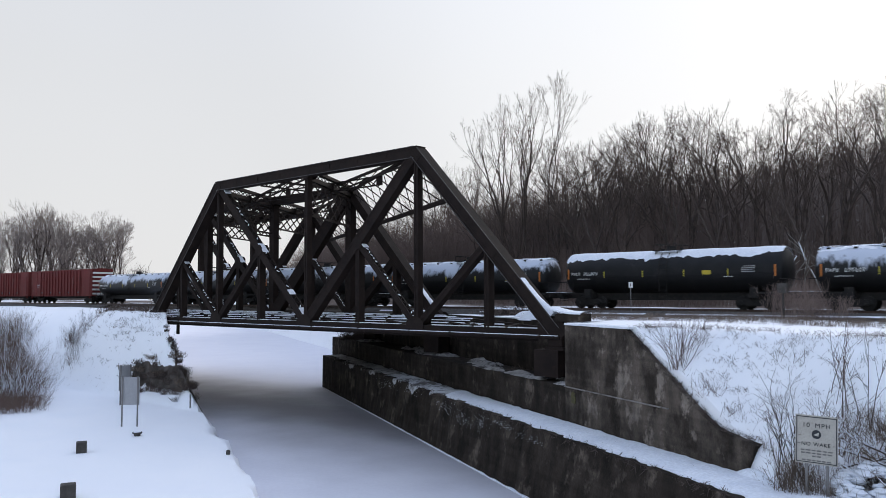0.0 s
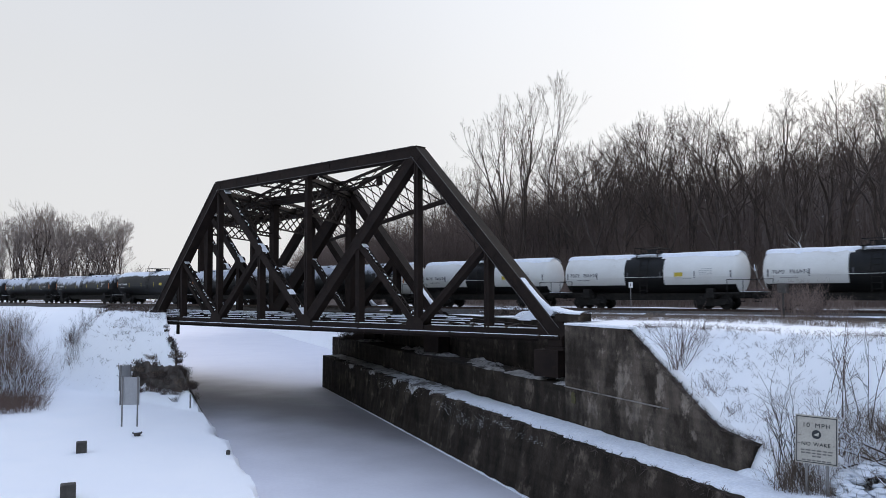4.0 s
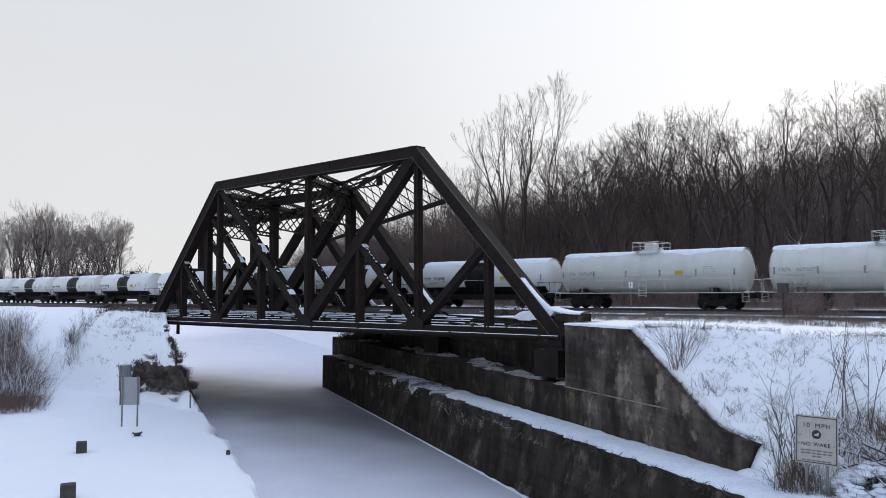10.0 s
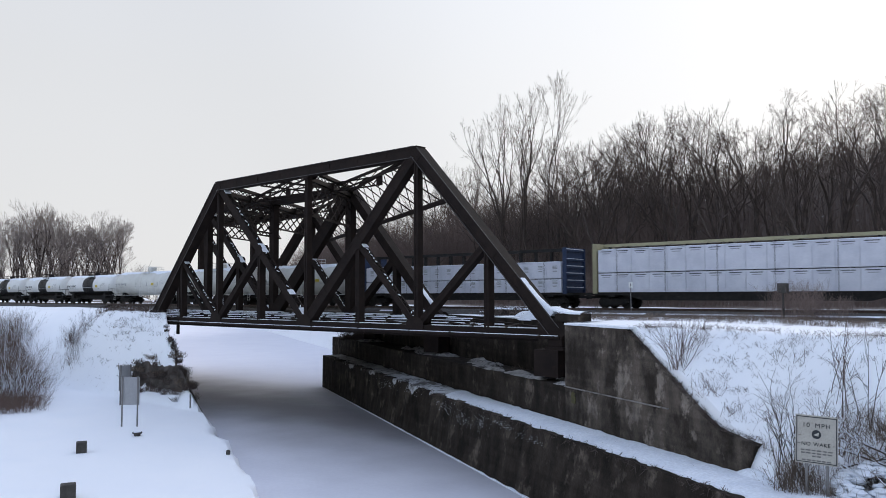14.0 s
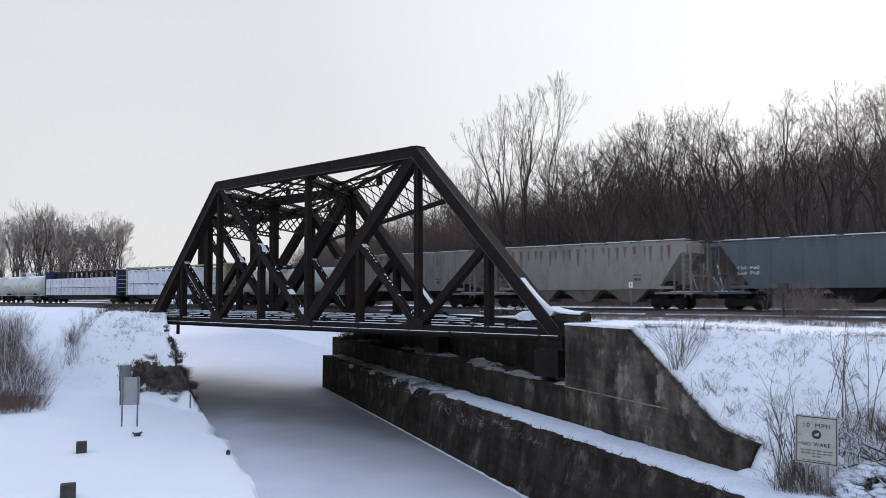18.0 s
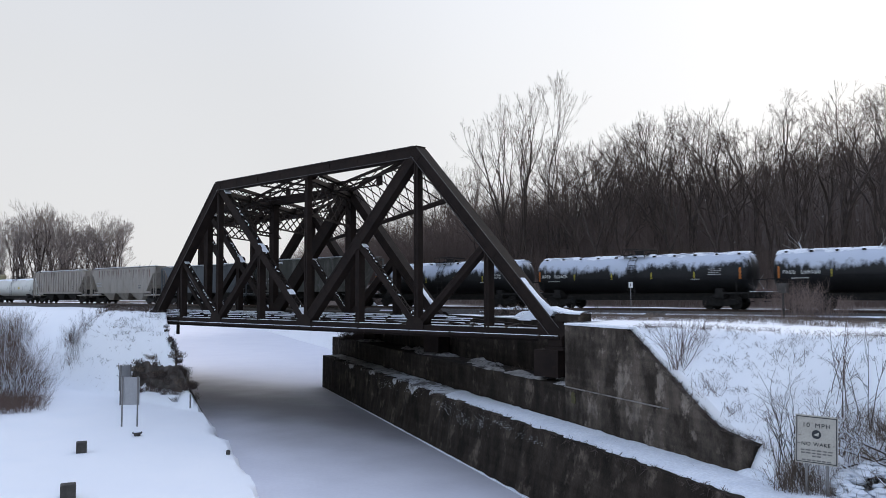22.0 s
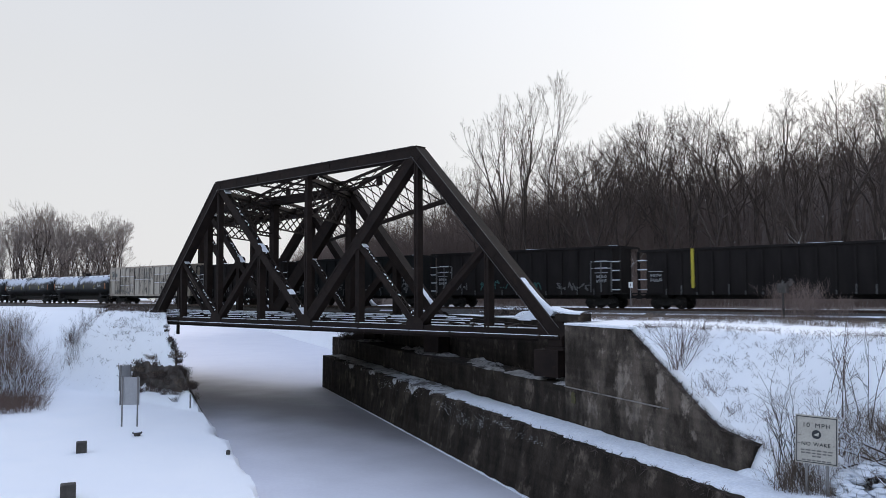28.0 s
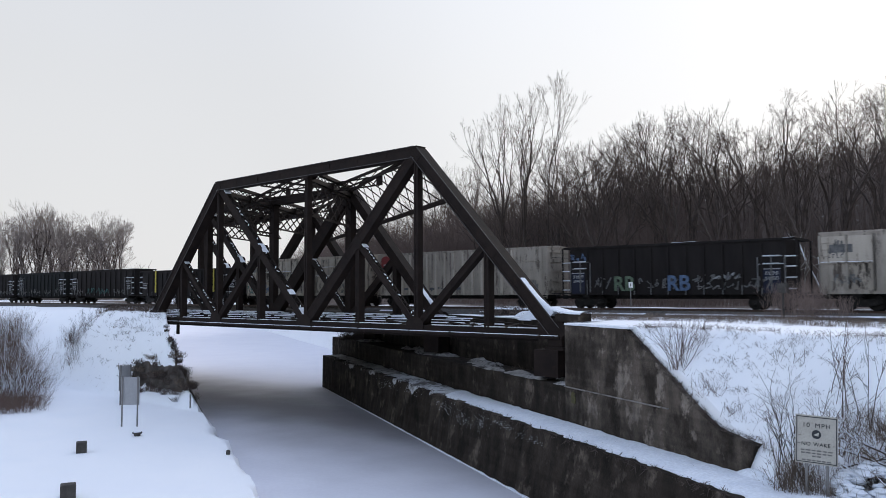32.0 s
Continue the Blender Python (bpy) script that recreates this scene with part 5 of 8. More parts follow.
    # snow over the crown, with a ragged lower edge
    if snow:
        s = Buf()
        nx, na = 90, 16
        frost = body is M_BLACK and snow > 0.8
        amount = 0.46 if frost else snow
        vs, fs = [], []
        for i in range(nx + 1):
            x = (-hl + 0.28) + (2 * hl - 0.56) * i / nx
            rr = r if abs(x) < hl - 0.5 else r * (0.93 + 0.07 * (hl - abs(x)) / 0.5)
            lo1 = amount * (68 + 26 * noise.noise(Vector((x * 0.45, seed * 3.1, 0))) + 12 * noise.noise(Vector((x * 1.9, seed * 3.1, 5))) + 9 * noise.noise(Vector((x * 6.0, seed * 3.1, 5))))
            lo2 = amount * 70
            for j in range(na + 1):
                f = j / na
                a = radians(-lo2 + (lo1 + lo2) * f)
                th = (0.05 * (1 - abs(2 * f - 1) ** 3) + 0.004) * (1.0 + 0.5 * noise.noise(Vector((x * 0.8, a * 2, seed))))
                q = rr + th
                vs.append((x, -q * math.sin(a), zc + q * math.cos(a)))
        for i in range(nx):
            for j in range(na):
                if frost and noise.noise(Vector((i * 0.33, j * 0.30, seed * 5.3))) > 0.16:
                    continue
                fs.append((i * (na + 1) + j, (i + 1) * (na + 1) + j, (i + 1) * (na + 1) + j + 1, i * (na + 1) + j + 1))
        s.add(vs, fs)
        part("snow_crown", s, snow_mat or M_SNOW_CAP, car, "snow along the crown of the tank", smooth=True)
        if frost:
            for i in range(11):
                x = -hl + 0.9 + (2 * hl - 1.8) * i / 10
                a = radians(30)
                b = Buf()
                b.box((x, -(r + 0.06) * math.sin(a), zc + (r + 0.06) * math.cos(a)), (0.16 + 0.1 * rnd.random(), 0.09, 0.11))
                part("crown_bracket", b, M_RUNNING, car)
    # lettering as bars, a decal and reflectors
    z1 = zc - 0.05
    yb = side_y(r, zc, z1)
    rows = []
    for i in range(11):
        if i != 4:
            x = -hl + 0.9 + 0.2 * i + (0.08 if i > 3 else 0)
            rows += [(x, z1, 0.04, 0.24, yb), (x + 0.05, z1 + rnd.choice((-0.1, 0.0, 0.1)), 0.09, 0.04, yb), (x + 0.095, z1 + rnd.uniform(-0.05, 0.05), 0.035, 0.15, yb)]
    z2 = zc - 0.42
    rows += [(-hl + 1.4 + 0.12 * i, z2, 0.06, 0.07, side_y(r, zc, z2)) for i in range(9)]
    marks(car, rows, mark, "reporting marks")
    z3 = zc - 0.1
    rows = [(hl - 2.7 + 0.19 * k, z3 + 0.12 * i, 0.13 - 0.05 * rnd.random(), 0.045, side_y(r, zc, z3 + 0.12 * i)) for i in range(4) for k in range(5) if rnd.random() < 0.85]
    rows += [(hl - 3.9 + 0.16 * k, z3 - 0.3, 0.1, 0.05, side_y(r, zc, z3 - 0.3)) for k in range(4)]
    marks(car, rows, M_MARK_GREY if body is not M_BLACK else mark, "small stencilled data")
    z4 = zc - 0.12
    if body is not M_BLACK or snow < 0.8:
        marks(car, [(hl * 0.38, z4, 0.6, 0.32, side_y(r, zc, z4 + 0.1))], M_YELLOW, "yellow placard", name="decal")
    if body is M_BLACK:
        marks(car, [(x, zc - 0.05, 0.11, 0.75, side_y(r, zc, zc)) for x in (-hl + 0.62, hl - 0.62)], M_ORANGE, "orange reflective stripe", name="reflector")
    rows = [(x, zc - 0.12, 0.075, 0.46, side_y(r, zc, zc)) for x in [-hl + 0.6 + (2 * hl - 1.2) * i / 5 for i in range(6) if body is not M_BLACK or 0 < i < 5]]
    marks(car, rows, M_POST_YELLOW if body is M_BLACK else M_MARK_DARK, "reflective stripe", name="reflector")
    if end_tint:
        b = Buf()
        b.lathe_x([(hl - 1.7, r + 0.003), (hl - 1.7, r + 0.009), (hl - dome - 0.1, r + 0.009), (hl - 0.36, r * 0.95 + 0.009), (hl - 0.22, r * 0.82 + 0.009), (hl - 0.1, r * 0.6 + 0.01), (hl - 0.02, r * 0.35 + 0.01), (hl + 0.012, 0.0)], 40, zc)
        part("painted_end", b, end_tint, car, "white-painted end", smooth=True)
    return car


def hide_copy(car, u):
    c = copy_thing(car, on_track(u))
    TRAIN.append((c, u))
    return c


def span(a, b):
    return (a + b) / 2


def build_tanks():
    old = [-90.5, -71.8, -53.0, -34.2, -15.7]
    for i in range(4):
        place(tank_car(old[i + 1] - old[i], 1.42, 2.49, M_BLACK, "black tank car streaked with snow", snow=1.0, seed=i + 1), span(old[i], old[i + 1]))
    place(tank_car(17.7, 1.52, 2.60, M_BLACK, "black tank car with a snow-covered crown and yellow placard", snow=0.72, seed=11), span(-15.7, 2.45))
    place(tank_car(18.5, 1.46, 2.52, M_BLACK, "black tank car with patchy snow over its crown", snow=0.9, seed=12), span(2.45, 20.95))
    place(tank_car(18.3, 1.46, 2.52, M_BLACK, "black tank car with white end and patchy snow", snow=0.95, seed=13, end_tint=M_WHITE), span(20.95, 39.35))
    w = place(tank_car(14.9, 1.43, 2.49, M_WHITE, "white tank car with a black band and snowy crown", band=(3.0, M_BLACK, 0.40), snow=0.55, seed=20, mark=M_MARK_DARK), span(39.35, 54.05))
    wn = place(tank_car(14.5, 1.43, 2.49, M_WHITE, "white tank car with a narrow black band and snowy crown", band=(2.7, M_BLACK, 0.14), snow=0.6, seed=24, mark=M_MARK_DARK), span(83.75, 98.45))
    ends = [54.05, 68.9, 83.75, 98.45, 113.85, 128.55, 143.65, 158.25]
    for a, b in zip(ends, ends[1:]):
        hide_copy(w if a not in (98.45, 128.55) else wn, span(a, b)) if a != 83.75 else None
    w2 = place(tank_car(15.5, 1.52, 2.62, M_OFFWHITE, "off-white insulated tank car with a railed platform", snow=0.5, seed=30, platform="white", jacket=True, mark=M_MARK_GREY, sill=False), span(158.25, 173.45))
    hide_copy(w2, span(173.45, 189.45))
    hide_copy(w2, span(189.45, 205.6))
    place(tank_car(17.5, 1.39, 2.42, M_OFFWHITE, "off-white tank car with a snowy crown", snow=0.5, seed=33, mark=M_MARK_DARK), span(255.15, 271.85))
    k = [346.45, 364.55, 382.85, 400.7]
    for i in range(3):
        place(tank_car(18.1, 1.41, 2.45, M_BLACK, "black tank car with thick streaky snow on its crown", snow=1.0, seed=41 + i), span(k[i], k[i + 1]))


build_tanks()


# ---- other cars of the train ----
def streaky(name, a, b, c, rough=0.75, c_range=(0.54, 0.7), c_scale=1.4, spec=0.25):
    return mat(name, a, b, rough, 0, 1.3, 16.0, 0.08, (0.32, 0.68), (1, 1, 0.22), c=c, c_scale=c_scale, c_range=c_range, spec=spec, grain=0.08)


M_CAR_GREY = streaky("grimy_pale_boxcar_paint", (0.4708, 0.405, 0.3301), (0.2675, 0.228, 0.186), (0.0535, 0.045, 0.03813), c_range=(0.55, 0.62), c_scale=2.6)
M_PANEL_PALE = streaky("pale_boxcar_panel", (0.4815, 0.425, 0.3581), (0.3745, 0.325, 0.2697), (0.0642, 0.054, 0.04371), c_range=(0.57, 0.66), c_scale=2.6)
M_PANEL_WORN = streaky("worn_tan_boxcar_panel", (0.4066, 0.352, 0.2883), (0.2675, 0.23, 0.1888), (0.03745, 0.031, 0.02604), c_range=(0.50, 0.58), c_scale=3.4)
M_CAR_POST = streaky("grimy_side_post", (0.3531, 0.315, 0.2697), (0.214, 0.19, 0.1628), (0.0642, 0.05, 0.04185))
M_CAR_WHITE = streaky("worn_white_boxcar_paint", (0.3852, 0.337, 0.2837), (0.2515, 0.219, 0.1841), (0.09095, 0.073, 0.06045), c_range=(0.525, 0.62), c_scale=2.4)
M_CAR_RED = streaky("dull_red_boxcar_paint", (0.16, 0.03, 0.026), (0.12, 0.028, 0.025), (0.20, 0.17, 0.16), c_range=(0.6, 0.8))
M_HOP_WHITE = streaky("weathered_pale_hopper_paint", (0.375, 0.335, 0.295), (0.255, 0.226, 0.198), (0.10, 0.082, 0.07), c_range=(0.55, 0.68))
M_HOP_GREEN = streaky("grey_green_hopper_paint", (0.335, 0.303, 0.265), (0.262, 0.234, 0.204), (0.18, 0.135, 0.108))
M_HOP_BLUE = streaky("blue_grey_hopper_paint", (0.120, 0.130, 0.137), (0.096, 0.104, 0.110), (0.065, 0.072, 0.078), c_range=(0.56, 0.72))
M_HOP_OLIVE = streaky("dark_grey_green_hopper_paint", (0.068, 0.069, 0.060), (0.108, 0.105, 0.092), (0.25, 0.24, 0.22), c_range=(0.52, 0.74), c_scale=0.9)
M_GON = streaky("black_gondola_paint", (0.0145, 0.0122, 0.0118), (0.024, 0.0202, 0.0190), (0.04, 0.034, 0.031), c_range=(0.6, 0.85), spec=0.10)
M_GON_TEAL = streaky("dark_teal_gondola_paint", (0.0118, 0.0138, 0.0140), (0.020, 0.0195, 0.0190), (0.036, 0.036, 0.034), c_range=(0.6, 0.85), spec=0.10)
M_GON_BLUE = streaky("dark_navy_panel_paint", (0.012, 0.014, 0.030), (0.018, 0.020, 0.036), (0.04, 0.04, 0.05))
M_WRAP = mat("white_lumber_wrap", (0.68, 0.68, 0.74), (0.58, 0.585, 0.65), 0.55, 0, 1.2, 10.0, 0.06, vary=0.06, grain=0.04)
M_BLUE_END = mat("dark_blue_bulkhead", (0.02, 0.035, 0.075), (0.03, 0.045, 0.09), 0.55, 0, 2, 25, 0.05)
M_CREAM_END = mat("faded_yellow_bulkhead", (0.36, 0.33, 0.20), (0.30, 0.27, 0.17), 0.6, 0, 2, 25, 0.05)
M_RUST = mat("rust_streak", (0.20, 0.165, 0.148), (0.145, 0.115, 0.10), 0.9, 0, 3, 25, 0.05)
M_RUST_RED = mat("reddish_rust_streak", (0.19, 0.12, 0.105), (0.14, 0.085, 0.075), 0.9, 0, 3, 25, 0.05)
M_LOGO_RED = mat("faded_red_disc", (0.22, 0.028, 0.030), (0.17, 0.03, 0.03), 0.7, 0, 2, 20, 0)
M_TAG_GREEN = mat("green_spray_paint", (0.13, 0.18, 0.12), (0.06, 0.09, 0.06), 0.6, 0, 3, 20, 0)
M_TAG_BLUE = mat("blue_spray_paint", (0.11, 0.17, 0.27), (0.05, 0.08, 0.15), 0.6, 0, 3, 20, 0)
M_TAG_TEAL = mat("teal_spray_paint", (0.05, 0.15, 0.14), (0.03, 0.10, 0.095), 0.6, 0, 3, 20, 0)
M_TAG_GREY = mat("grey_spray_paint", (0.16, 0.155, 0.15), (0.10, 0.10, 0.10), 0.7, 0, 3, 20, 0)


def words(text, size, material, parent, m, name="lettering", thick=0.006, bold=0.0, gap=1.0):
    cu = bpy.data.curves.new(name, "FONT")
    cu.body = text
    cu.size = size
    cu.extrude = thick
    cu.offset = bold
    cu.space_character = gap
    cu.align_x, cu.align_y = "CENTER", "CENTER"
    ob = bpy.data.objects.new(name, cu)
    scene.collection.objects.link(ob)
    dg = bpy.context.evaluated_depsgraph_get()
    me = bpy.data.meshes.new_from_object(ob.evaluated_get(dg))
    scene.collection.objects.unlink(ob)
    bpy.data.objects.remove(ob)
    me.materials.clear()
    me.materials.append(material)
    t = new(name, me)
    t.parent = parent
    t.matrix_basis = m
    return t


FACE = pose(0, 0, 0, 90, 0, 0)     # lettering that faces -y


def squiggle(parent, x0, z0, w, h, y, material, seed, n=5, name="graffiti"):
    """Sprayed strokes with no readable word."""
    rnd = random.Random(seed)
    b = Buf()
    for i in range(n):
        p = (x0 + w * (i + 0.2 * rnd.random()) / n, z0 + h * rnd.random() * 0.5)
        for k in range(4):
            q = (x0 + w * (i + rnd.random() * 1.1) / n, z0 + h * rnd.random())
            b.bar((p[0], y, p[1]), (q[0], y, q[1]), 0.012, 0.05 + 0.06 * rnd.random(), (0, 1, 0))
            p = q
    return part(name, b, material, parent, "sprayed graffiti strokes", kind="stuff")


def end_ladder(parent, x, y, z0, z1, material, sg):
    b = Buf()
    for dx in (0.0, 0.45):
        b.tube((x - sg * dx, y, z0), (x - sg * dx, y, z1), 0.022, n=5)
    z = z0 + 0.2
    while z < z1:
        b.tube((x, y, z), (x - sg * 0.45, y, z), 0.018, n=5)
        z += 0.4
    part("ladder", b, material, parent)


def chassis(car, L, zf=1.05, body_half=None):
    hl = L / 2 - 0.65
    b = Buf()
    b.box((0, 0, zf - 0.17), (2 * hl, 0.6, 0.34))
    for x in (-hl + 2.0, hl - 2.0):
        b.box((x, 0, zf - 0.12), (0.5, 2.8, 0.24))
    part("underframe", b, M_RUNNING, car, "dark steel centre sill")
    bogie(car, -hl + 2.0)
    bogie(car, hl - 2.0)
    coupler(car, -L / 2, -1)
    coupler(car, L / 2, 1)
    return hl


def boxcar(u0, u1, h, material, label, groups=(), ribs=0, seed=0, logo=False, stripes=False, grime=True, tags=()):
    """groups: (from, to, posts, ledge heights) as shares of the length and of the side's height."""
    car = thing("boxcar", label, "boxcar", "boxcars of the train")
    L = u1 - u0
    hl = chassis(car, L)
    zb, yw = 1.02, 1.5
    b = Buf()
    b.box((0, 0, (zb + h - 0.12) / 2), (2 * hl, 2 * yw, h - 0.12 - zb))
    part("body", b, material, car)
    b = Buf()
    b.prism([(-yw - 0.03, h - 0.13), (yw + 0.03, h - 0.13), (yw + 0.03, h - 0.04), (0, h + 0.08), (-yw - 0.03, h - 0.04)], -hl - 0.05, hl + 0.05)
    b.v = [(y, x, z) for x, y, z in b.v]
    part("roof", b, material, car)
    b = Buf()
    for yy in (-yw - 0.015, yw + 0.015):
        b.box((0, yy, zb + 0.1), (2 * hl, 0.05, 0.22))
    part("side_sill", b, material, car)
    y = -yw - 0.02
    rd = random.Random(seed)
    sh = h - 0.25 - zb - 0.2
    for f0, f1, posts, ledges in groups:
        xa, xb = -hl + 2 * hl * f0, -hl + 2 * hl * f1
        for i in range(posts + 1):
            x = xa + (xb - xa) * i / posts
            p = Buf()
            p.box((x, y - 0.02, zb + 0.2 + sh / 2), (0.10, 0.12, sh))
            part("side_post", p, M_CAR_POST, car)
        # sheeted panels between the posts
        cuts = [0.0] + list(ledges) + [1.0]
        for i in range(posts):
            for g0, g1 in zip(cuts, cuts[1:]):
                k = rd.random()
                m = M_PANEL_PALE if k < (0.65 if g1 == 1.0 else 0.3) else M_PANEL_WORN if k < 0.85 else None
                if m and ledges:
                    w = (xb - xa) / posts
                    p = Buf()
                    p.box((xa + w * (i + 0.5), -yw, zb + 0.2 + sh * (g0 + g1) / 2), (w - 0.16, 0.012, sh * (g1 - g0) - 0.12))
                    part("side_panel", p, m, car)
        for g in ledges:
            p = Buf()
            p.box(((xa + xb) / 2, y - 0.01, zb + 0.2 + sh * g), (xb - xa, 0.14, 0.08))
            pa = part("side_rail", p, material, car)
            s = Buf()
            s.box(((xa + xb) / 2, y - 0.012, zb + 0.2 + sh * g + 0.055), (xb - xa - 0.1, 0.07, 0.04))
            part("snow", s, M_SNOW_CAP, pa)
    for i in range(ribs):
        x = -hl + 2 * hl * (0.17 + 0.65 * i / (ribs - 1))
        p = Buf()
        p.prism([(x - 0.11, zb + 0.02), (x + 0.11, zb + 0.02), (x + 0.08, h - 0.2), (x - 0.08, h - 0.2)], y - 0.13, y + 0.01)
        part("side_post", p, M_PANEL_PALE if material is M_CAR_WHITE else material, car)
        if material is M_CAR_WHITE and i % 2:
            s = Buf()
            xs = x + 0.22 + 0.5 * rd.random()
            s.prism([(xs - 0.07, h - 0.2), (xs + 0.08, h - 0.2), (xs + 0.05, h - 1.2 - rd.random()), (xs, h - 2.2 - 0.8 * rd.random()), (xs - 0.05, h - 1.5)], y + 0.012, y + 0.019)
            part("stain", s, M_RUST, car, "dark grime run down the side")
        if i % 3 == 0:
            marks(car, [(x + 0.45, zb + 0.55, 0.5, 0.2, y + 0.012)], M_MARK_DARK, name="stencil")
    if ribs:
        for f0, f1 in ((0.093, 0.155), (0.84, 0.97)):
            for g in (0.3, 0.52, 0.74):
                xa, xb = -hl + 2 * hl * f0, -hl + 2 * hl * f1
                p = Buf()
                p.box(((xa + xb) / 2, y, zb + 0.2 + sh * g), (xb - xa, 0.07, 0.09))
                part("side_rail", p, material, car)
            for f in (f0, f1):
                p = Buf()
                p.box((-hl + 2 * hl * f, y, zb + 0.2 + sh / 2), (0.12, 0.08, sh))
                part("side_post", p, material, car)
    for sg in (-1, 1):
        b = Buf()
        for i in range(5):
            z = zb + 0.4 + i * (h - zb - 0.8) / 4.0
            b.box((sg * (hl + 0.03), 0, z), (0.06, 2.7, 0.22))
        part("end_rib", b, material, car)
        end_ladder(car, sg * (hl - 0.05), y - 0.06, 0.7, h - 0.4, material, sg)
        b = Buf()
        b.box((sg * (hl + 0.35), 0, 1.1), (0.5, 2.4, 0.05))
        b.tube((sg * (hl + 0.12), -1.1, h - 0.9), (sg * (hl + 0.12), 1.1, h - 0.9), 0.02, n=5)
        part("end_platform", b, M_RUNNING, car)
        if stripes and sg > 0:
            for i in range(6):
                s = Buf()
                s.box((sg * (hl + 0.07), 0, zb + 0.35 + i * 0.58), (0.03, 2.9, 0.24))
                part("end_stripe", s, M_MARK_WHITE, car, "white stripe across the red end")
    if logo:
        b = Buf()
        b.tube((-hl + 1.05, y + 0.002, h - 0.95), (-hl + 1.05, y + 0.022, h - 0.95), 0.72, n=32)
        ob = part("emblem", b, M_LOGO_RED, car, "faded red disc with a pale centre mark")
        b = Buf()
        b.box((-hl + 1.12, y - 0.004, h - 1.42), (0.16, 0.012, 0.46))
        b.box((-hl + 0.95, y - 0.004, h - 1.03), (0.30, 0.012, 0.10))
        part("emblem_mark", b, M_MARK_GREY, ob)
    rows = []
    x0 = -hl + (2.1 if ribs else 0.5)
    z0 = zb + (1.35 if ribs else 2.3)
    for r in range(2):
        for i in range(4):
            rows += [(x0 + 0.24 * i, z0 + 0.32 * r, 0.045, 0.22, y + 0.012), (x0 + 0.24 * i + 0.06, z0 + 0.32 * r + rd.choice((-0.09, 0.0, 0.09)), 0.10, 0.045, y + 0.012)]
    marks(car, rows, M_MARK_GREY if ribs else M_MARK_DARK, "reporting marks")
    if not ribs and not stripes:
        marks(car, [(-hl + 1.2, zb + 2.75, 1.3, 0.5, y + 0.014)], M_TAG_GREY, name="patch")
    for i, (f, g, w, hh, m) in enumerate(tags):
        squiggle(car, -hl + 2 * hl * f, zb + g, w, hh, y + 0.008, m, seed + i)
    return place(car, span(u0, u1))


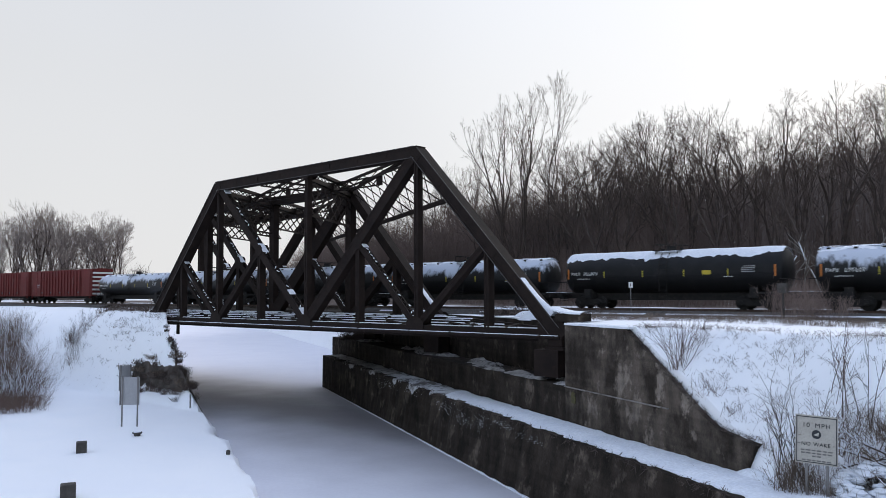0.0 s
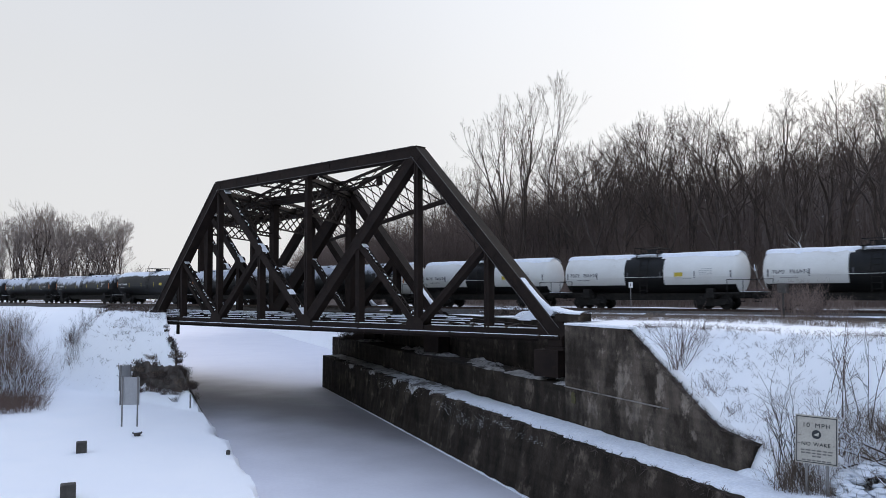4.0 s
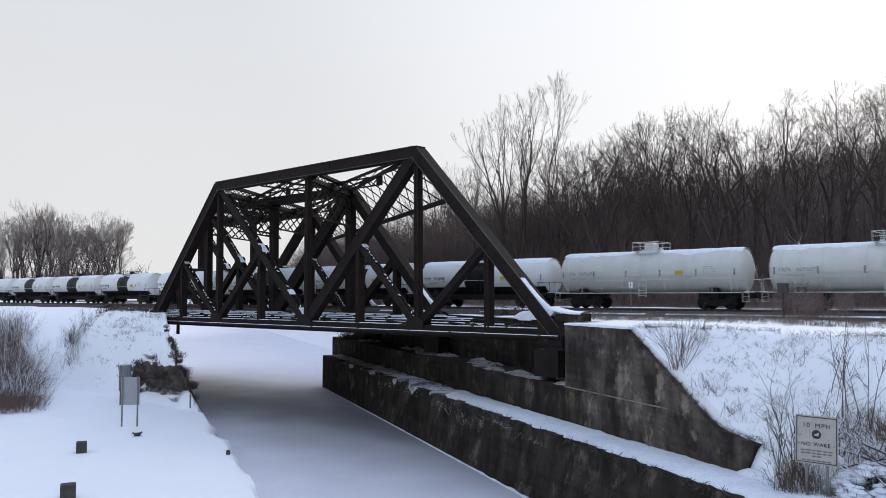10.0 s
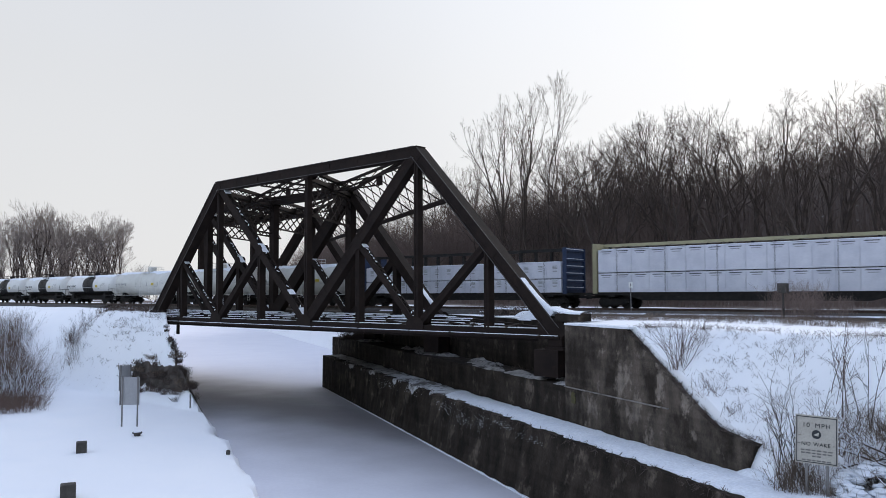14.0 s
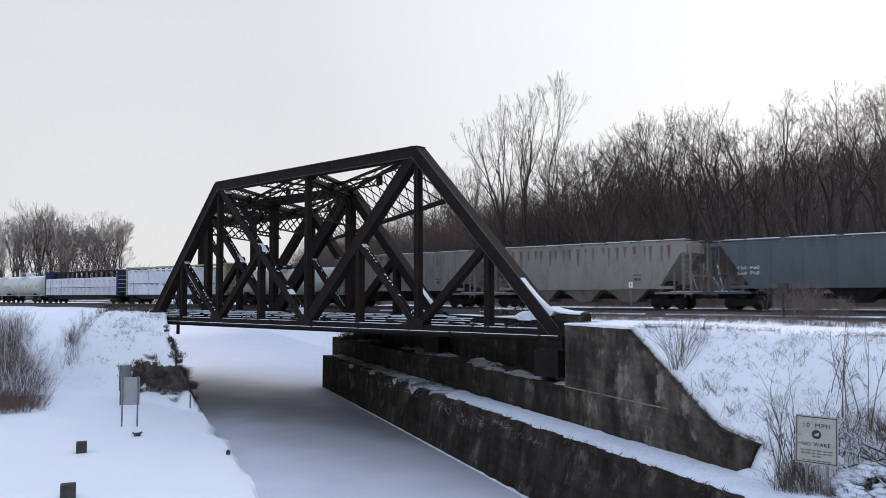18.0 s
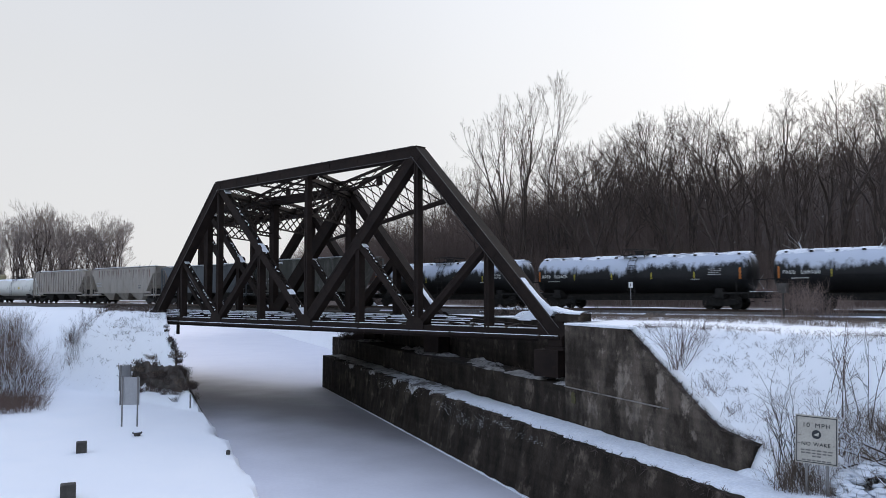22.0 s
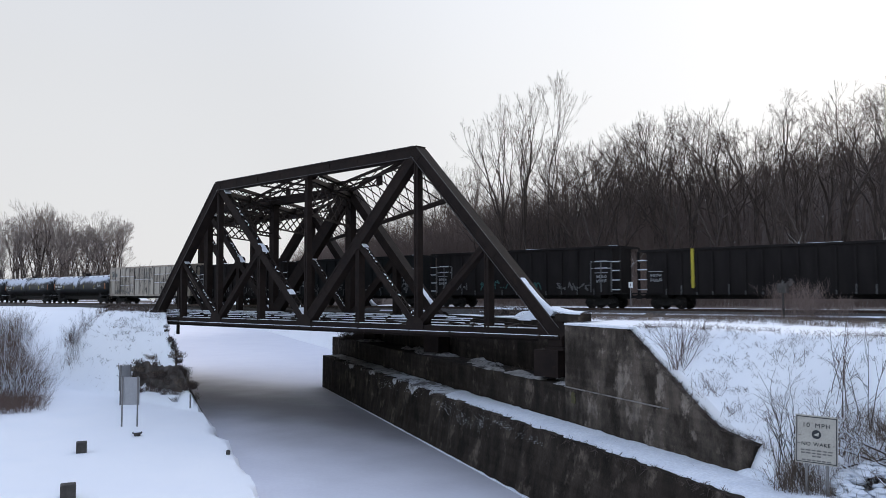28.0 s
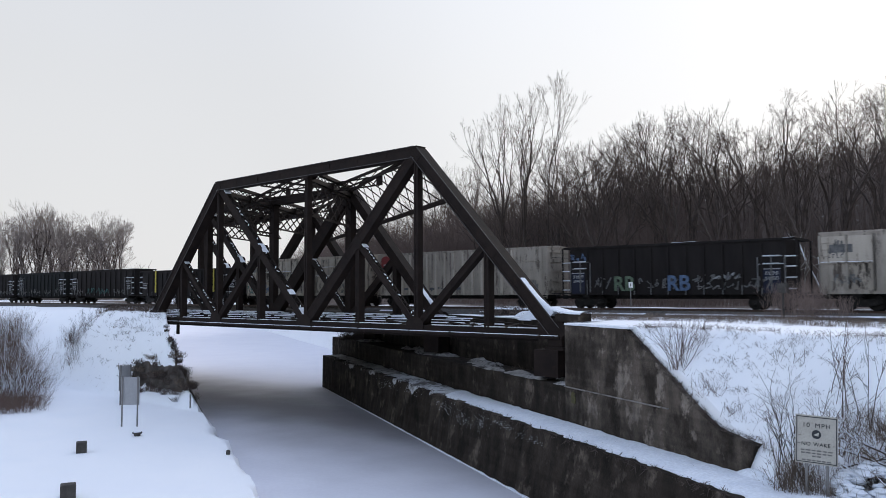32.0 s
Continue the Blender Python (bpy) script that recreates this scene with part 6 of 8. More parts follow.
def hopper(u0, u1, h, material, label, ribs=0, rust=False, frost=False, marks_at=None, seed=0):
    """A covered hopper: body with cut-away ends, slope sheets, bays below and a hatch trough on top."""
    car = thing("covered_hopper", label, "hopper car", "hopper cars of the train")
    L = u1 - u0
    hl = chassis(car, L)
    yw = 1.52
    zb = 1.55
    run, zk = (2.35, h - 0.75) if ribs or rust else (2.6, h - 0.12)     # the slope sheets: their run along the sill, and how high they reach
    side = [(-hl + run, zb), (hl - run, zb), (hl - 0.72, zk), (hl - 0.3, zk), (hl - 0.3, h), (-hl + 0.3, h), (-hl + 0.3, zk), (-hl + 0.72, zk)]
    b = Buf()
    b.prism(side, -yw, yw)
    part("body", b, material, car)
    for sg in (-1, 1):
        b = Buf()
        for yy in (-yw + 0.06, yw - 0.06):
            b.box((sg * (hl - 0.06), yy, (h + 1.0) / 2), (0.12, 0.12, h - 1.05))
            b.box((sg * (hl - 0.45), yy, h - 0.1), (0.9, 0.14, 0.2))
            b.bar((sg * (hl - 0.62), yy, 1.1), (sg * (hl - 0.62), yy, h - 0.3), 0.07, 0.07)
            b.bar((sg * (hl - 1.25), yy, 1.1), (sg * (hl - 1.25), yy, 2.5), 0.08, 0.08)
        b.box((sg * (hl - 1.3), 0, 1.12), (2.8, 2 * yw, 0.16))
        b.bar((sg * (hl - 0.1), -yw + 0.1, 2.3), (sg * (hl - 0.1), yw - 0.1, 2.3), 0.1, 0.1, (1, 0, 0))
        part("end_frame", b, M_CAR_POST if ribs or rust else material, car)
        b = Buf()
        b.box((sg * (hl - 2.2), 0, 1.75), (0.3, 1.8, 1.3))
        b.tube((sg * (hl - 1.2), -0.5, 1.5), (sg * (hl - 1.2), 0.6, 1.5), 0.22, n=10)
        part("brake_gear", b, M_RUNNING, car)
        end_ladder(car, sg * (hl - 0.02), -yw - 0.03, 0.8, h - 0.05, material, sg)
        s = Buf()
        s.box((sg * (hl - 0.9), -0.3, 1.225), (1.5, 2.0, 0.05))
        part("snow", s, M_SNOW_CAP, car)
    # side sill and bays
    b = Buf()
    for yy in (-yw - 0.02, yw + 0.02):
        b.box((0, yy, zb - 0.05), (2 * hl - 2.6, 0.08, 0.22))
    b.box((0, 0, h - 0.03), (2 * hl - 1.5, 2 * yw + 0.08, 0.09))
    part("side_sill", b, material, car)
    nb = 3
    for i in range(nb):
        x = (i - (nb - 1) / 2) * (2 * hl - 6.2) / nb
        w = (2 * hl - 6.4) / nb / 2
        b = Buf()
        b.add([(x + sx * w * k, sy * q, z) for z, k, q in ((zb, 1, 1.35), (0.48, 0.28, 0.9)) for sx, sy in ((-1, -1), (1, -1), (1, 1), (-1, 1))],
              [(0, 1, 2, 3), (7, 6, 5, 4), (0, 4, 5, 1), (1, 5, 6, 2), (2, 6, 7, 3), (3, 7, 4, 0)])
        part("bay", b, M_RUNNING if not rust else material, car, "tapered discharge bay")
    b = Buf()
    b.box((0, 0, h + 0.10), (2 * hl - 2.2, 0.9, 0.2))
    part("hatch_trough", b, material, car)
    b = Buf()
    for yy in (-1.15, 1.15):
        b.box((0, yy, h + 0.16), (2 * hl - 0.4, 0.5, 0.04))
        for i in range(9):
            b.box((-hl + 0.6 + (2 * hl - 1.2) * i / 8, yy, h + 0.07), (0.08, 0.4, 0.14))
    part("running_board", b, M_MARK_GREY, car, "galvanised roof walkway")
    s = Buf()
    rnd = random.Random(seed)
    x = -hl + 1
    while x < hl - 2:
        ln = 0.8 + 2.4 * rnd.random()
        s.box((x + ln / 2, -1.15, h + 0.20), (ln, 0.4, 0.05))
        x += ln + 0.6 * rnd.random()
    part("snow", s, M_SNOW_CAP, car, "snow patches on the roof walk")
    y = -yw - 0.005
    for i in range(ribs):
        x = -hl + 1.3 + (2 * hl - 2.6) * i / (ribs - 1)
        z0 = zb if abs(x) < hl - run else zb + (abs(x) - hl + run) * (zk - zb) / (run - 0.72)
        p = Buf()
        p.box((x, y - 0.04, (z0 + h) / 2), (0.1, 0.11, h - z0 - 0.05))
        part("side_post", p, material, car)
    if not ribs:
        for i in range(8):
            x = -hl + 2.0 + (2 * hl - 4.0) * i / 7
            z0 = zb if abs(x) < hl - run else zb + (abs(x) - hl + run) * (zk - zb) / (run - 0.72)
            p = Buf()
            p.box((x, y, (z0 + h) / 2), (0.05, 0.03, h - z0 - 0.1))
            part("weld_seam", p, material, car)
    if rust:
        for i in range(21):
            x = -hl + 2.6 + 0.66 * i + 0.25 * rnd.random()
            ln = 0.5 + 1.1 * rnd.random()
            p = Buf()
            w = 0.06 + 0.10 * rnd.random()
            p.prism([(x - w, h - 0.2), (x + w, h - 0.2), (x + w * 0.5, h - 0.2 - ln * 0.6), (x + w * 0.1, h - 0.2 - ln), (x - w * 0.4, h - 0.2 - ln * 0.8), (x - w * 0.7, h - 0.2 - ln * 0.4)], y - 0.004, y + 0.004)
            part("rust_run", p, M_RUST if i % 4 else M_RUST_RED, car, "rust run below the roof edge")
    if frost:
        s = Buf()
        vs, fs = [], []
        n = 22
        for i in range(n + 1):
            x = -hl + 0.9 + 4.2 * i / n
            d = 0.45 + 0.3 * noise.noise(Vector((x * 1.7, 3, 1))) + 0.15 * noise.noise(Vector((x * 4, 3, 1)))
            d *= 1 - 0.5 * i / n
            vs += [(x, y - 0.03, h), (x, y - 0.03, h - max(0.06, d)), (x, y + 0.002, h - max(0.06, d) - 0.02)]
        fs = [(i * 3 + j, i * 3 + j + 1, (i + 1) * 3 + j + 1, (i + 1) * 3 + j) for i in range(n) for j in range(2)]
        s.add(vs, fs)
        part("snow_drape", s, M_SNOW_CAP, car, "snow draped over the roof edge", smooth=True)
        squiggle(car, 0.0, 1.75, 4.0, 0.6, y, M_TAG_GREY, seed)
    x0 = -hl + 1.9
    rows = []
    for r in range(2):
        for i in range(6):
            xx, zz = x0 + 0.22 * i + (0.14 if i > 2 else 0), 2.75 - 0.36 * r
            rows += [(xx, zz, 0.04, 0.22, y), (xx + 0.06, zz + rnd.choice((-0.09, 0.0, 0.09)), 0.09, 0.04, y), (xx + 0.10, zz + rnd.uniform(-0.05, 0.05), 0.035, 0.12, y)]
    marks(car, rows, M_MARK_WHITE if material in (M_HOP_BLUE,) else M_MARK_GREY, "reporting marks")
    marks(car, [(hl - 4.0, 2.1, 0.5, 0.22, y), (hl - 4.0, 2.4, 0.7, 0.08, y)], M_MARK_DARK, name="stencil")
    return place(car, span(u0, u1))


def gondola(u0, u1, h, material, label, posts=11, yellow=False, panel=None, seed=0, tags=(), texts=()):
    """A tall black open-topped car with pale stake edges and open end bays."""
    car = thing("gondola_car", label, "gondola car", "gondola cars of the train")
    L = u1 - u0
    hl = chassis(car, L)
    yw, zb = 1.48, 1.0
    for sg in (-1, 1):
        b = Buf()
        b.box((0, sg * (yw - 0.05), (zb + h) / 2), (2 * hl - 1.4, 0.10, h - zb))
        part("side_wall", b, material, car)
        b = Buf()
        b.box((sg * (hl - 0.75), 0, (zb + h) / 2), (0.10, 2 * yw - 0.2, h - zb))
        part("end_wall", b, material, car)
    b = Buf()
    b.box((0, 0, zb + 0.05), (2 * hl - 1.4, 2 * yw - 0.2, 0.1))
    part("floor", b, material, car)
    b = Buf()
    for sg in (-1, 1):
        b.box((0, sg * (yw + 0.02), h + 0.02), (2 * hl - 0.3, 0.2, 0.14))
        b.box((sg * (hl - 0.2), 0, h + 0.02), (0.16, 2 * yw, 0.14))
    part("top_rim", b, material, car)
    b = Buf()
    b.box((0, 0, h - 0.5), (2 * hl - 1.7, 2 * yw - 0.3, 0.6))
    part("load", b, M_RUNNING, car, "dark heaped load")
    y = -yw - 0.02
    rnd = random.Random(seed)
    zs = 2.0 if not yellow else 1.75
    for i in range(posts):
        x = -hl + 2.2 + (2 * hl - 4.4) * i / (posts - 1)
        p = Buf()
        zt = zs + 0.5 * rnd.random()
        p.box((x, y - 0.05, (zb + h) / 2 - 0.1), (0.14, 0.10, h - zb - 0.25))
        po = part("side_post", p, material, car)
        p = Buf()
        zt = zb + (zt - zb) * (0.2 + 0.7 * rnd.random() ** 2)
        p.box((x + 0.02, y - 0.108, (zb + zt) / 2), (0.06, 0.015, zt - zb))
        part("worn_edge", p, M_TAG_GREY, po, "pale strip up the edge of the post")
    for x in (-hl + 1.4, hl - 1.6):
        b = Buf()
        b.box((x, y, zb + 0.85), (1.1, 0.03, 1.5))
        pn = part("placard_panel", b, panel or material, car)
        rows = []
        for r in range(2):
            for i in range(4):
                xx, zz = x - 0.36 + 0.22 * i, zb + 1.35 - 0.32 * r
                rows += [(xx, zz, 0.045, 0.22, y - 0.02), (xx + 0.06, zz + rnd.choice((-0.09, 0.0, 0.09)), 0.10, 0.045, y - 0.02), (xx + 0.11, zz + rnd.uniform(-0.05, 0.05), 0.04, 0.13, y - 0.02)]
        marks(car, rows, M_MARK_GREY, "reporting marks")
        b = Buf()
        b.box((x, y - 0.02, zb + 1.63), (1.1, 0.02, 0.05))
        part("panel_edge", b, M_MARK_GREY, pn)
    for sg in (-1, 1):
        for yy in (-yw, yw):
            b = Buf()
            b.box((sg * (hl - 0.04), yy, (zb + h) / 2), (0.1, 0.1, h - zb))
            part("corner_post", b, material, car)
        for z in (1.35, 2.05, 2.75, 3.4):
            b = Buf()
            b.box((sg * (hl - 0.38), -yw - 0.02, z), (0.75, 0.05, 0.05))
            r = part("grab_bar", b, M_MARK_GREY, car)
            s = Buf()
            s.box((sg * (hl - 0.38), -yw - 0.02, z + 0.045), (0.7, 0.06, 0.035))
            part("snow", s, M_SNOW_CAP, r)
        b = Buf()
        b.box((sg * (hl - 0.3), 0, 1.1), (0.8, 2 * yw, 0.1))
        part("end_platform", b, M_RUNNING, car)
    for sg in ((1,) if yellow else (-1, 1)):
        wide = 2.5 if yellow else 1.7
        for z in ((1.45, 2.05, 2.75, 3.35) if yellow else (2.95, 3.45)):
            b = Buf()
            b.box((sg * (hl - 0.75 - wide / 2), y - 0.05, z), (wide * (0.75 + 0.25 * rnd.random()), 0.06, 0.06))
            r = part("end_bar", b, M_MARK_GREY, car, "pale bar of the end bay")
            s = Buf()
            s.box((sg * (hl - 0.75 - wide / 2), y - 0.055, z + 0.045), (wide * 0.6, 0.05, 0.03))
            part("snow", s, M_SNOW_CAP, r)
        for k in (0.0, 0.5, 1.0):
            b = Buf()
            b.box((sg * (hl - 0.75 - wide * k), y - 0.05, 2.3), (0.07, 0.06, 2.2))
            part("end_bay_post", b, M_TAG_GREY, car)
    s = Buf()
    for f0, f1 in ((0.5 + 0.1 * rnd.random(), 0.62), (0.95, 0.99)):
        s.box((-hl + 2 * hl * (f0 + f1) / 2, y - 0.05, h + 0.10), (2 * hl * (f1 - f0), 0.05, 0.025))
    part("snow", s, M_SNOW_CAP, car, "snow streaks on the rim")
    if yellow:
        for f in (0.19, 0.77):
            p = Buf()
            p.box((-hl + 2 * hl * f, y - 0.13, (1.4 + h) / 2 + 0.05), (0.2, 0.08, h - 1.4))
            part("marker_post", p, M_POST_YELLOW, car, "yellow painted post")
        p = Buf()
        p.box((-hl + 2 * hl * 0.87, y - 0.13, 2.0), (0.14, 0.06, 0.9))
        part("marker_post", p, M_POST_YELLOW, car, "short yellow painted post")
    for i, (f, g, w, hh, m) in enumerate(tags):
        squiggle(car, -hl + 2 * hl * f, zb + g, w, hh, y - 0.03, m, seed + i, n=max(3, int(w / 0.5)))
    for t, f, g, size, m in texts:
        words(t, size, m, car, pose(-hl + 2 * hl * f, y - 0.12, zb + g) @ FACE, "graffiti", bold=0.035)
    return place(car, span(u0, u1))


def centerbeam(u0, u1, h, end_mat, load_top, label, prints, seed=0):
    """A centre-beam flat car loaded with two tiers of white-wrapped lumber."""
    car = thing("centerbeam_flat_car", label, "flat car", "flat cars of the train")
    L = u1 - u0
    hl = chassis(car, L, 1.1)
    b = Buf()
    b.box((0, 0, 1.08), (2 * hl, 2.7, 0.2))
    b.prism([(-hl + 3.0, 0.98), (-hl + 4.5, 0.6), (hl - 4.5, 0.6), (hl - 3.0, 0.98)], -1.3, -1.2)
    part("deck", b, M_RUNNING, car)
    for sg in (-1, 1):
        b = Buf()
        b.box((sg * (hl - 0.75), 0, (1.1 + h) / 2), (0.14, 2.8, h - 1.1))
        part("bulkhead", b, end_mat, car)
        for z in (1.5, 2.05, 2.6, 3.15, 3.7, h - 0.2):
            b = Buf()
            b.box((sg * (hl - 0.62), 0, z), (0.14, 2.7, 0.16))
            r = part("bulkhead_rib", b, end_mat, car)
            s = Buf()
            s.box((sg * (hl - 0.62), 0, z + 0.10), (0.13, 2.5, 0.04))
            part("snow", s, M_SNOW_CAP, r)
        for yy in (-1.38, 1.38):
            b = Buf()
            b.box((sg * (hl - 0.66), yy, (1.1 + h) / 2), (0.34, 0.1, h - 1.1))
            part("bulkhead_post", b, end_mat, car)
    b = Buf()
    b.box((0, 0, h - 0.1), (2 * hl - 1.5, 0.5, 0.22))
    part("top_beam", b, end_mat if prints == "dash" else M_RUNNING, car, "top chord of the centre partition")
    n = 14
    for i in range(n + 1):
        x = -hl + 1.2 + (2 * hl - 2.4) * i / n
        b = Buf()
        b.box((x, 0, (1.2 + h) / 2), (0.14, 0.34, h - 1.3))
        part("partition_post", b, M_RUNNING, car)
    rnd = random.Random(seed)
    cols = 16
    w = (2 * hl - 1.9) / cols
    zm = 1.18 + (load_top - 1.18) * 0.46
    for i in range(cols):
        x = -hl + 0.95 + w * (i + 0.5)
        for z0, z1 in ((1.2, zm - 0.03), (zm + 0.04, load_top + 0.05 * rnd.random())):
            for yy in (-0.84, 0.84):
                b = Buf()
                b.box((x, yy + 0.012 * (rnd.random() - 0.5), (z0 + z1) / 2), (w - 0.02, 1.16, z1 - z0))
                pk = part("lumber_package", b, M_WRAP, car, "white-wrapped lumber package")
                if yy < 0:
                    y = -1.43
                    if prints == "block":
                        zc = (z0 + z1) / 2 + (0.12 if z0 > 2 else 0.18)
                        rows = [(x + 0.1, zc + 0.10 * k, 0.42, 0.06, y) for k in range(3)] + [(x + 0.1, zc - 0.2, 0.38, 0.08, y)]
                        marks(pk, rows, M_MARK_GREY, "printed wrap lettering", name="print")
                    else:
                        marks(pk, [(x, z1 - 0.13, w * 0.62, 0.06, y)], M_MARK_DARK, "dark printed stripe", name="print")
                        marks(pk, [(x, z1 - 0.28, w * 0.45, 0.05, y)], M_MARK_GREY, name="print")
    for i in range(6):
        x = -hl + 2.5 + (2 * hl - 5) * i / 5
        b = Buf()
        b.bar((x, -1.445, 1.15), (x, -1.445, load_top + 0.03), 0.01, 0.03, (0, 1, 0))
        b.bar((x, -1.44, load_top + 0.06), (x + 0.02, -0.2, h - 0.15), 0.03, 0.01, (1, 0, 0))
        part("tie_cable", b, M_RUNNING, car)
    s = Buf()
    s.box((0, -0.8, load_top + 0.07), (2 * hl - 2.4, 1.0, 0.05))
    part("snow", s, M_SNOW_CAP, car, "snow on the load")
    return place(car, span(u0, u1))


def build_cars():
    boxcar(-133.0, -111.6, 4.86, M_CAR_RED, "dull red boxcar with faded lettering", ribs=14, seed=60)
    boxcar(-111.6, -90.5, 4.86, M_CAR_RED, "dull red boxcar with a white-striped end", ribs=14, seed=61, stripes=True)
    centerbeam(205.6, 230.25, 4.64, M_BLUE_END, 3.5, "centre-beam flat car with blue bulkheads and white-wrapped lumber", "block", 70)
    centerbeam(230.25, 255.15, 4.78, M_CREAM_END, 4.28, "centre-beam flat car with yellow bulkheads and tall white-wrapped lumber", "dash", 71)
    hopper(271.85, 290.55, 4.58, M_HOP_WHITE, "pale ribbed covered hopper with grime streaks", ribs=19, seed=80)
    hopper(290.55, 309.3, 4.64, M_HOP_GREEN, "grey-green smooth-sided covered hopper with rust runs", rust=True, seed=81)
    hopper(309.3, 328.2, 4.42, M_HOP_BLUE, "blue-grey smooth-sided covered hopper with white marks", seed=82)
    hopper(328.2, 346.45, 4.61, M_HOP_OLIVE, "dark grey-green covered hopper with snow at one corner", frost=True, seed=83)
    g1 = ((0.0, 0.14, 2, (0.55,)), (0.14, 0.33, 3, (0.34, 0.68)), (0.33, 0.58, 4, (0.55,)), (0.58, 0.79, 3, (0.42, 0.72)), (0.79, 0.97, 2, (0.48, 0.74)))
    boxcar(400.7, 421.45, 4.86, M_CAR_GREY, "grimy pale boxcar with patched side panels and graffiti", g1, seed=90,
           tags=((0.07, 0.25, 2.0, 0.8, M_TAG_GREY), (0.2, 0.2, 2.2, 0.9, M_TAG_GREY), (0.02, 2.9, 1.0, 0.4, M_TAG_GREY), (0.42, 1.6, 2.0, 1.6, M_TAG_GREY), (0.72, 0.2, 2.2, 0.7, M_TAG_GREY)))
    gondola(421.45, 439.8, 4.50, M_GON, "tall black gondola with graffiti along its side", seed=100, tags=((0.1, 0.3, 2.0, 0.7, M_TAG_GREY), (0.24, 0.35, 2.6, 0.8, M_TAG_GREY), (0.66, 0.3, 2.8, 0.7, M_TAG_GREY), (0.45, 0.3, 4.0, 0.8, M_TAG_GREY), (0.85, 0.3, 1.6, 0.8, M_TAG_GREY)))
    gondola(439.8, 458.3, 4.50, M_GON_TEAL, "tall dark teal gondola with scrawled marks", seed=101, tags=((0.03, 2.6, 2.0, 0.5, M_TAG_GREY), (0.1, 0.3, 2.0, 0.6, M_TAG_GREY), (0.3, 0.3, 3.4, 0.8, M_TAG_GREY), (0.56, 0.3, 3.0, 0.7, M_TAG_GREY), (0.78, 0.3, 2.4, 0.8, M_TAG_GREY)))
    gondola(458.3, 478.0, 4.50, M_GON, "tall black gondola with teal graffiti", seed=102, tags=((0.08, 0.3, 2.6, 0.8, M_TAG_GREY), (0.3, 0.3, 6.0, 0.9, M_TAG_TEAL), (0.7, 0.3, 3.0, 0.7, M_TAG_GREY)))
    gondola(478.0, 501.15, 4.08, M_GON, "long black gondola with yellow marker posts", posts=17, yellow=True, seed=103, tags=((0.45, 0.4, 0.8, 0.6, M_TAG_GREY),))
    g2 = ((0.0, 0.17, 2, (0.42,)), (0.17, 0.4, 3, (0.38, 0.66)), (0.4, 0.6, 4, (0.6,)), (0.6, 0.76, 3, (0.5, 0.75)), (0.76, 0.97, 3, (0.45, 0.8)))
    boxcar(501.15, 521.35, 4.86, M_CAR_GREY, "weathered grey boxcar with patched panels and spray tags", g2, seed=91,
           tags=((0.11, 2.72, 2.6, 0.6, M_TAG_GREY), (0.115, 2.78, 2.4, 0.5, M_MARK_WHITE), (0.1, 0.25, 1.8, 1.0, M_TAG_BLUE), (0.0, 0.2, 1.6, 0.9, M_TAG_TEAL), (0.3, 1.5, 1.0, 1.5, M_TAG_GREY), (0.7, 0.2, 3.0, 0.9, M_TAG_GREY), (0.88, 0.3, 1.6, 0.9, M_TAG_BLUE)))
    boxcar(521.35, 541.35, 4.83, M_CAR_WHITE, "worn white ribbed boxcar with a faded red disc", ribs=13, seed=92, logo=True, tags=((0.35, 0.15, 3.0, 0.7, M_TAG_GREY), (0.9, 0.3, 0.9, 0.9, M_TAG_GREY)))
    gondola(541.35, 559.8, 4.50, M_GON, "tall black gondola with green and blue spray lettering", seed=104, panel=M_GON_BLUE,
            tags=((0.04, 2.5, 1.4, 0.6, M_TAG_BLUE), (0.16, 0.4, 1.4, 0.9, M_TAG_GREY), (0.37, 0.4, 2.4, 0.8, M_TAG_GREY), (0.6, 0.8, 3.4, 0.6, M_TAG_GREY), (0.62, 0.3, 3.0, 0.6, M_TAG_GREY), (0.8, 0.4, 2.0, 0.8, M_TAG_GREY), (0.47, 0.3, 1.2, 0.9, M_TAG_GREY), (0.68, 1.0, 2.0, 0.5, M_MARK_GREY)),
            texts=(("RB", 0.305, 0.75, 1.45, M_TAG_GREEN), ("RB", 0.545, 0.75, 1.45, M_TAG_BLUE)))
    boxcar(559.8, 580.0, 4.83, M_CAR_WHITE, "pale worn boxcar with dark spray blots", ((0.0, 0.16, 2, (0.5,)), (0.16, 0.97, 10, ())), seed=93, tags=((0.03, 2.4, 0.9, 0.9, M_TAG_GREY), (0.04, 0.6, 1.5, 0.6, M_TAG_GREY)))


build_cars()


# ---- trees and brush ----
M_THICKET = mat("brown_thicket", (0.135, 0.099, 0.085), (0.225, 0.170, 0.146), 0.95, 0, 0.4, 4.0, 0, vary=0.25)
def wander(p, d, length, r0, r1, n, rnd, wob, rise, buf, sides):
    """A bent tapering stem; returns its points with direction and radius."""
    pts = [(Vector(p), Vector(d), r0)]
    p, d = Vector(p), Vector(d).normalized()
    for i in range(n):
        d = (d + Vector((rnd.uniform(-wob, wob), rnd.uniform(-wob, wob), rnd.uniform(-wob, wob) + rise))).normalized()
        q = p + d * (length / n)
        ra = r0 + (r1 - r0) * i / n
        rb = r0 + (r1 - r0) * (i + 1) / n
        buf.tube(p, q, ra, rb, sides, caps=False)
        p = q
        pts.append((Vector(p), Vector(d), rb))
    return pts


def at(pts, f):
    k = min(len(pts) - 2, int(f * (len(pts) - 1)))
    g = f * (len(pts) - 1) - k
    a, b = pts[k], pts[k + 1]
    return a[0].lerp(b[0], g), a[1], a[2] + (b[2] - a[2]) * g


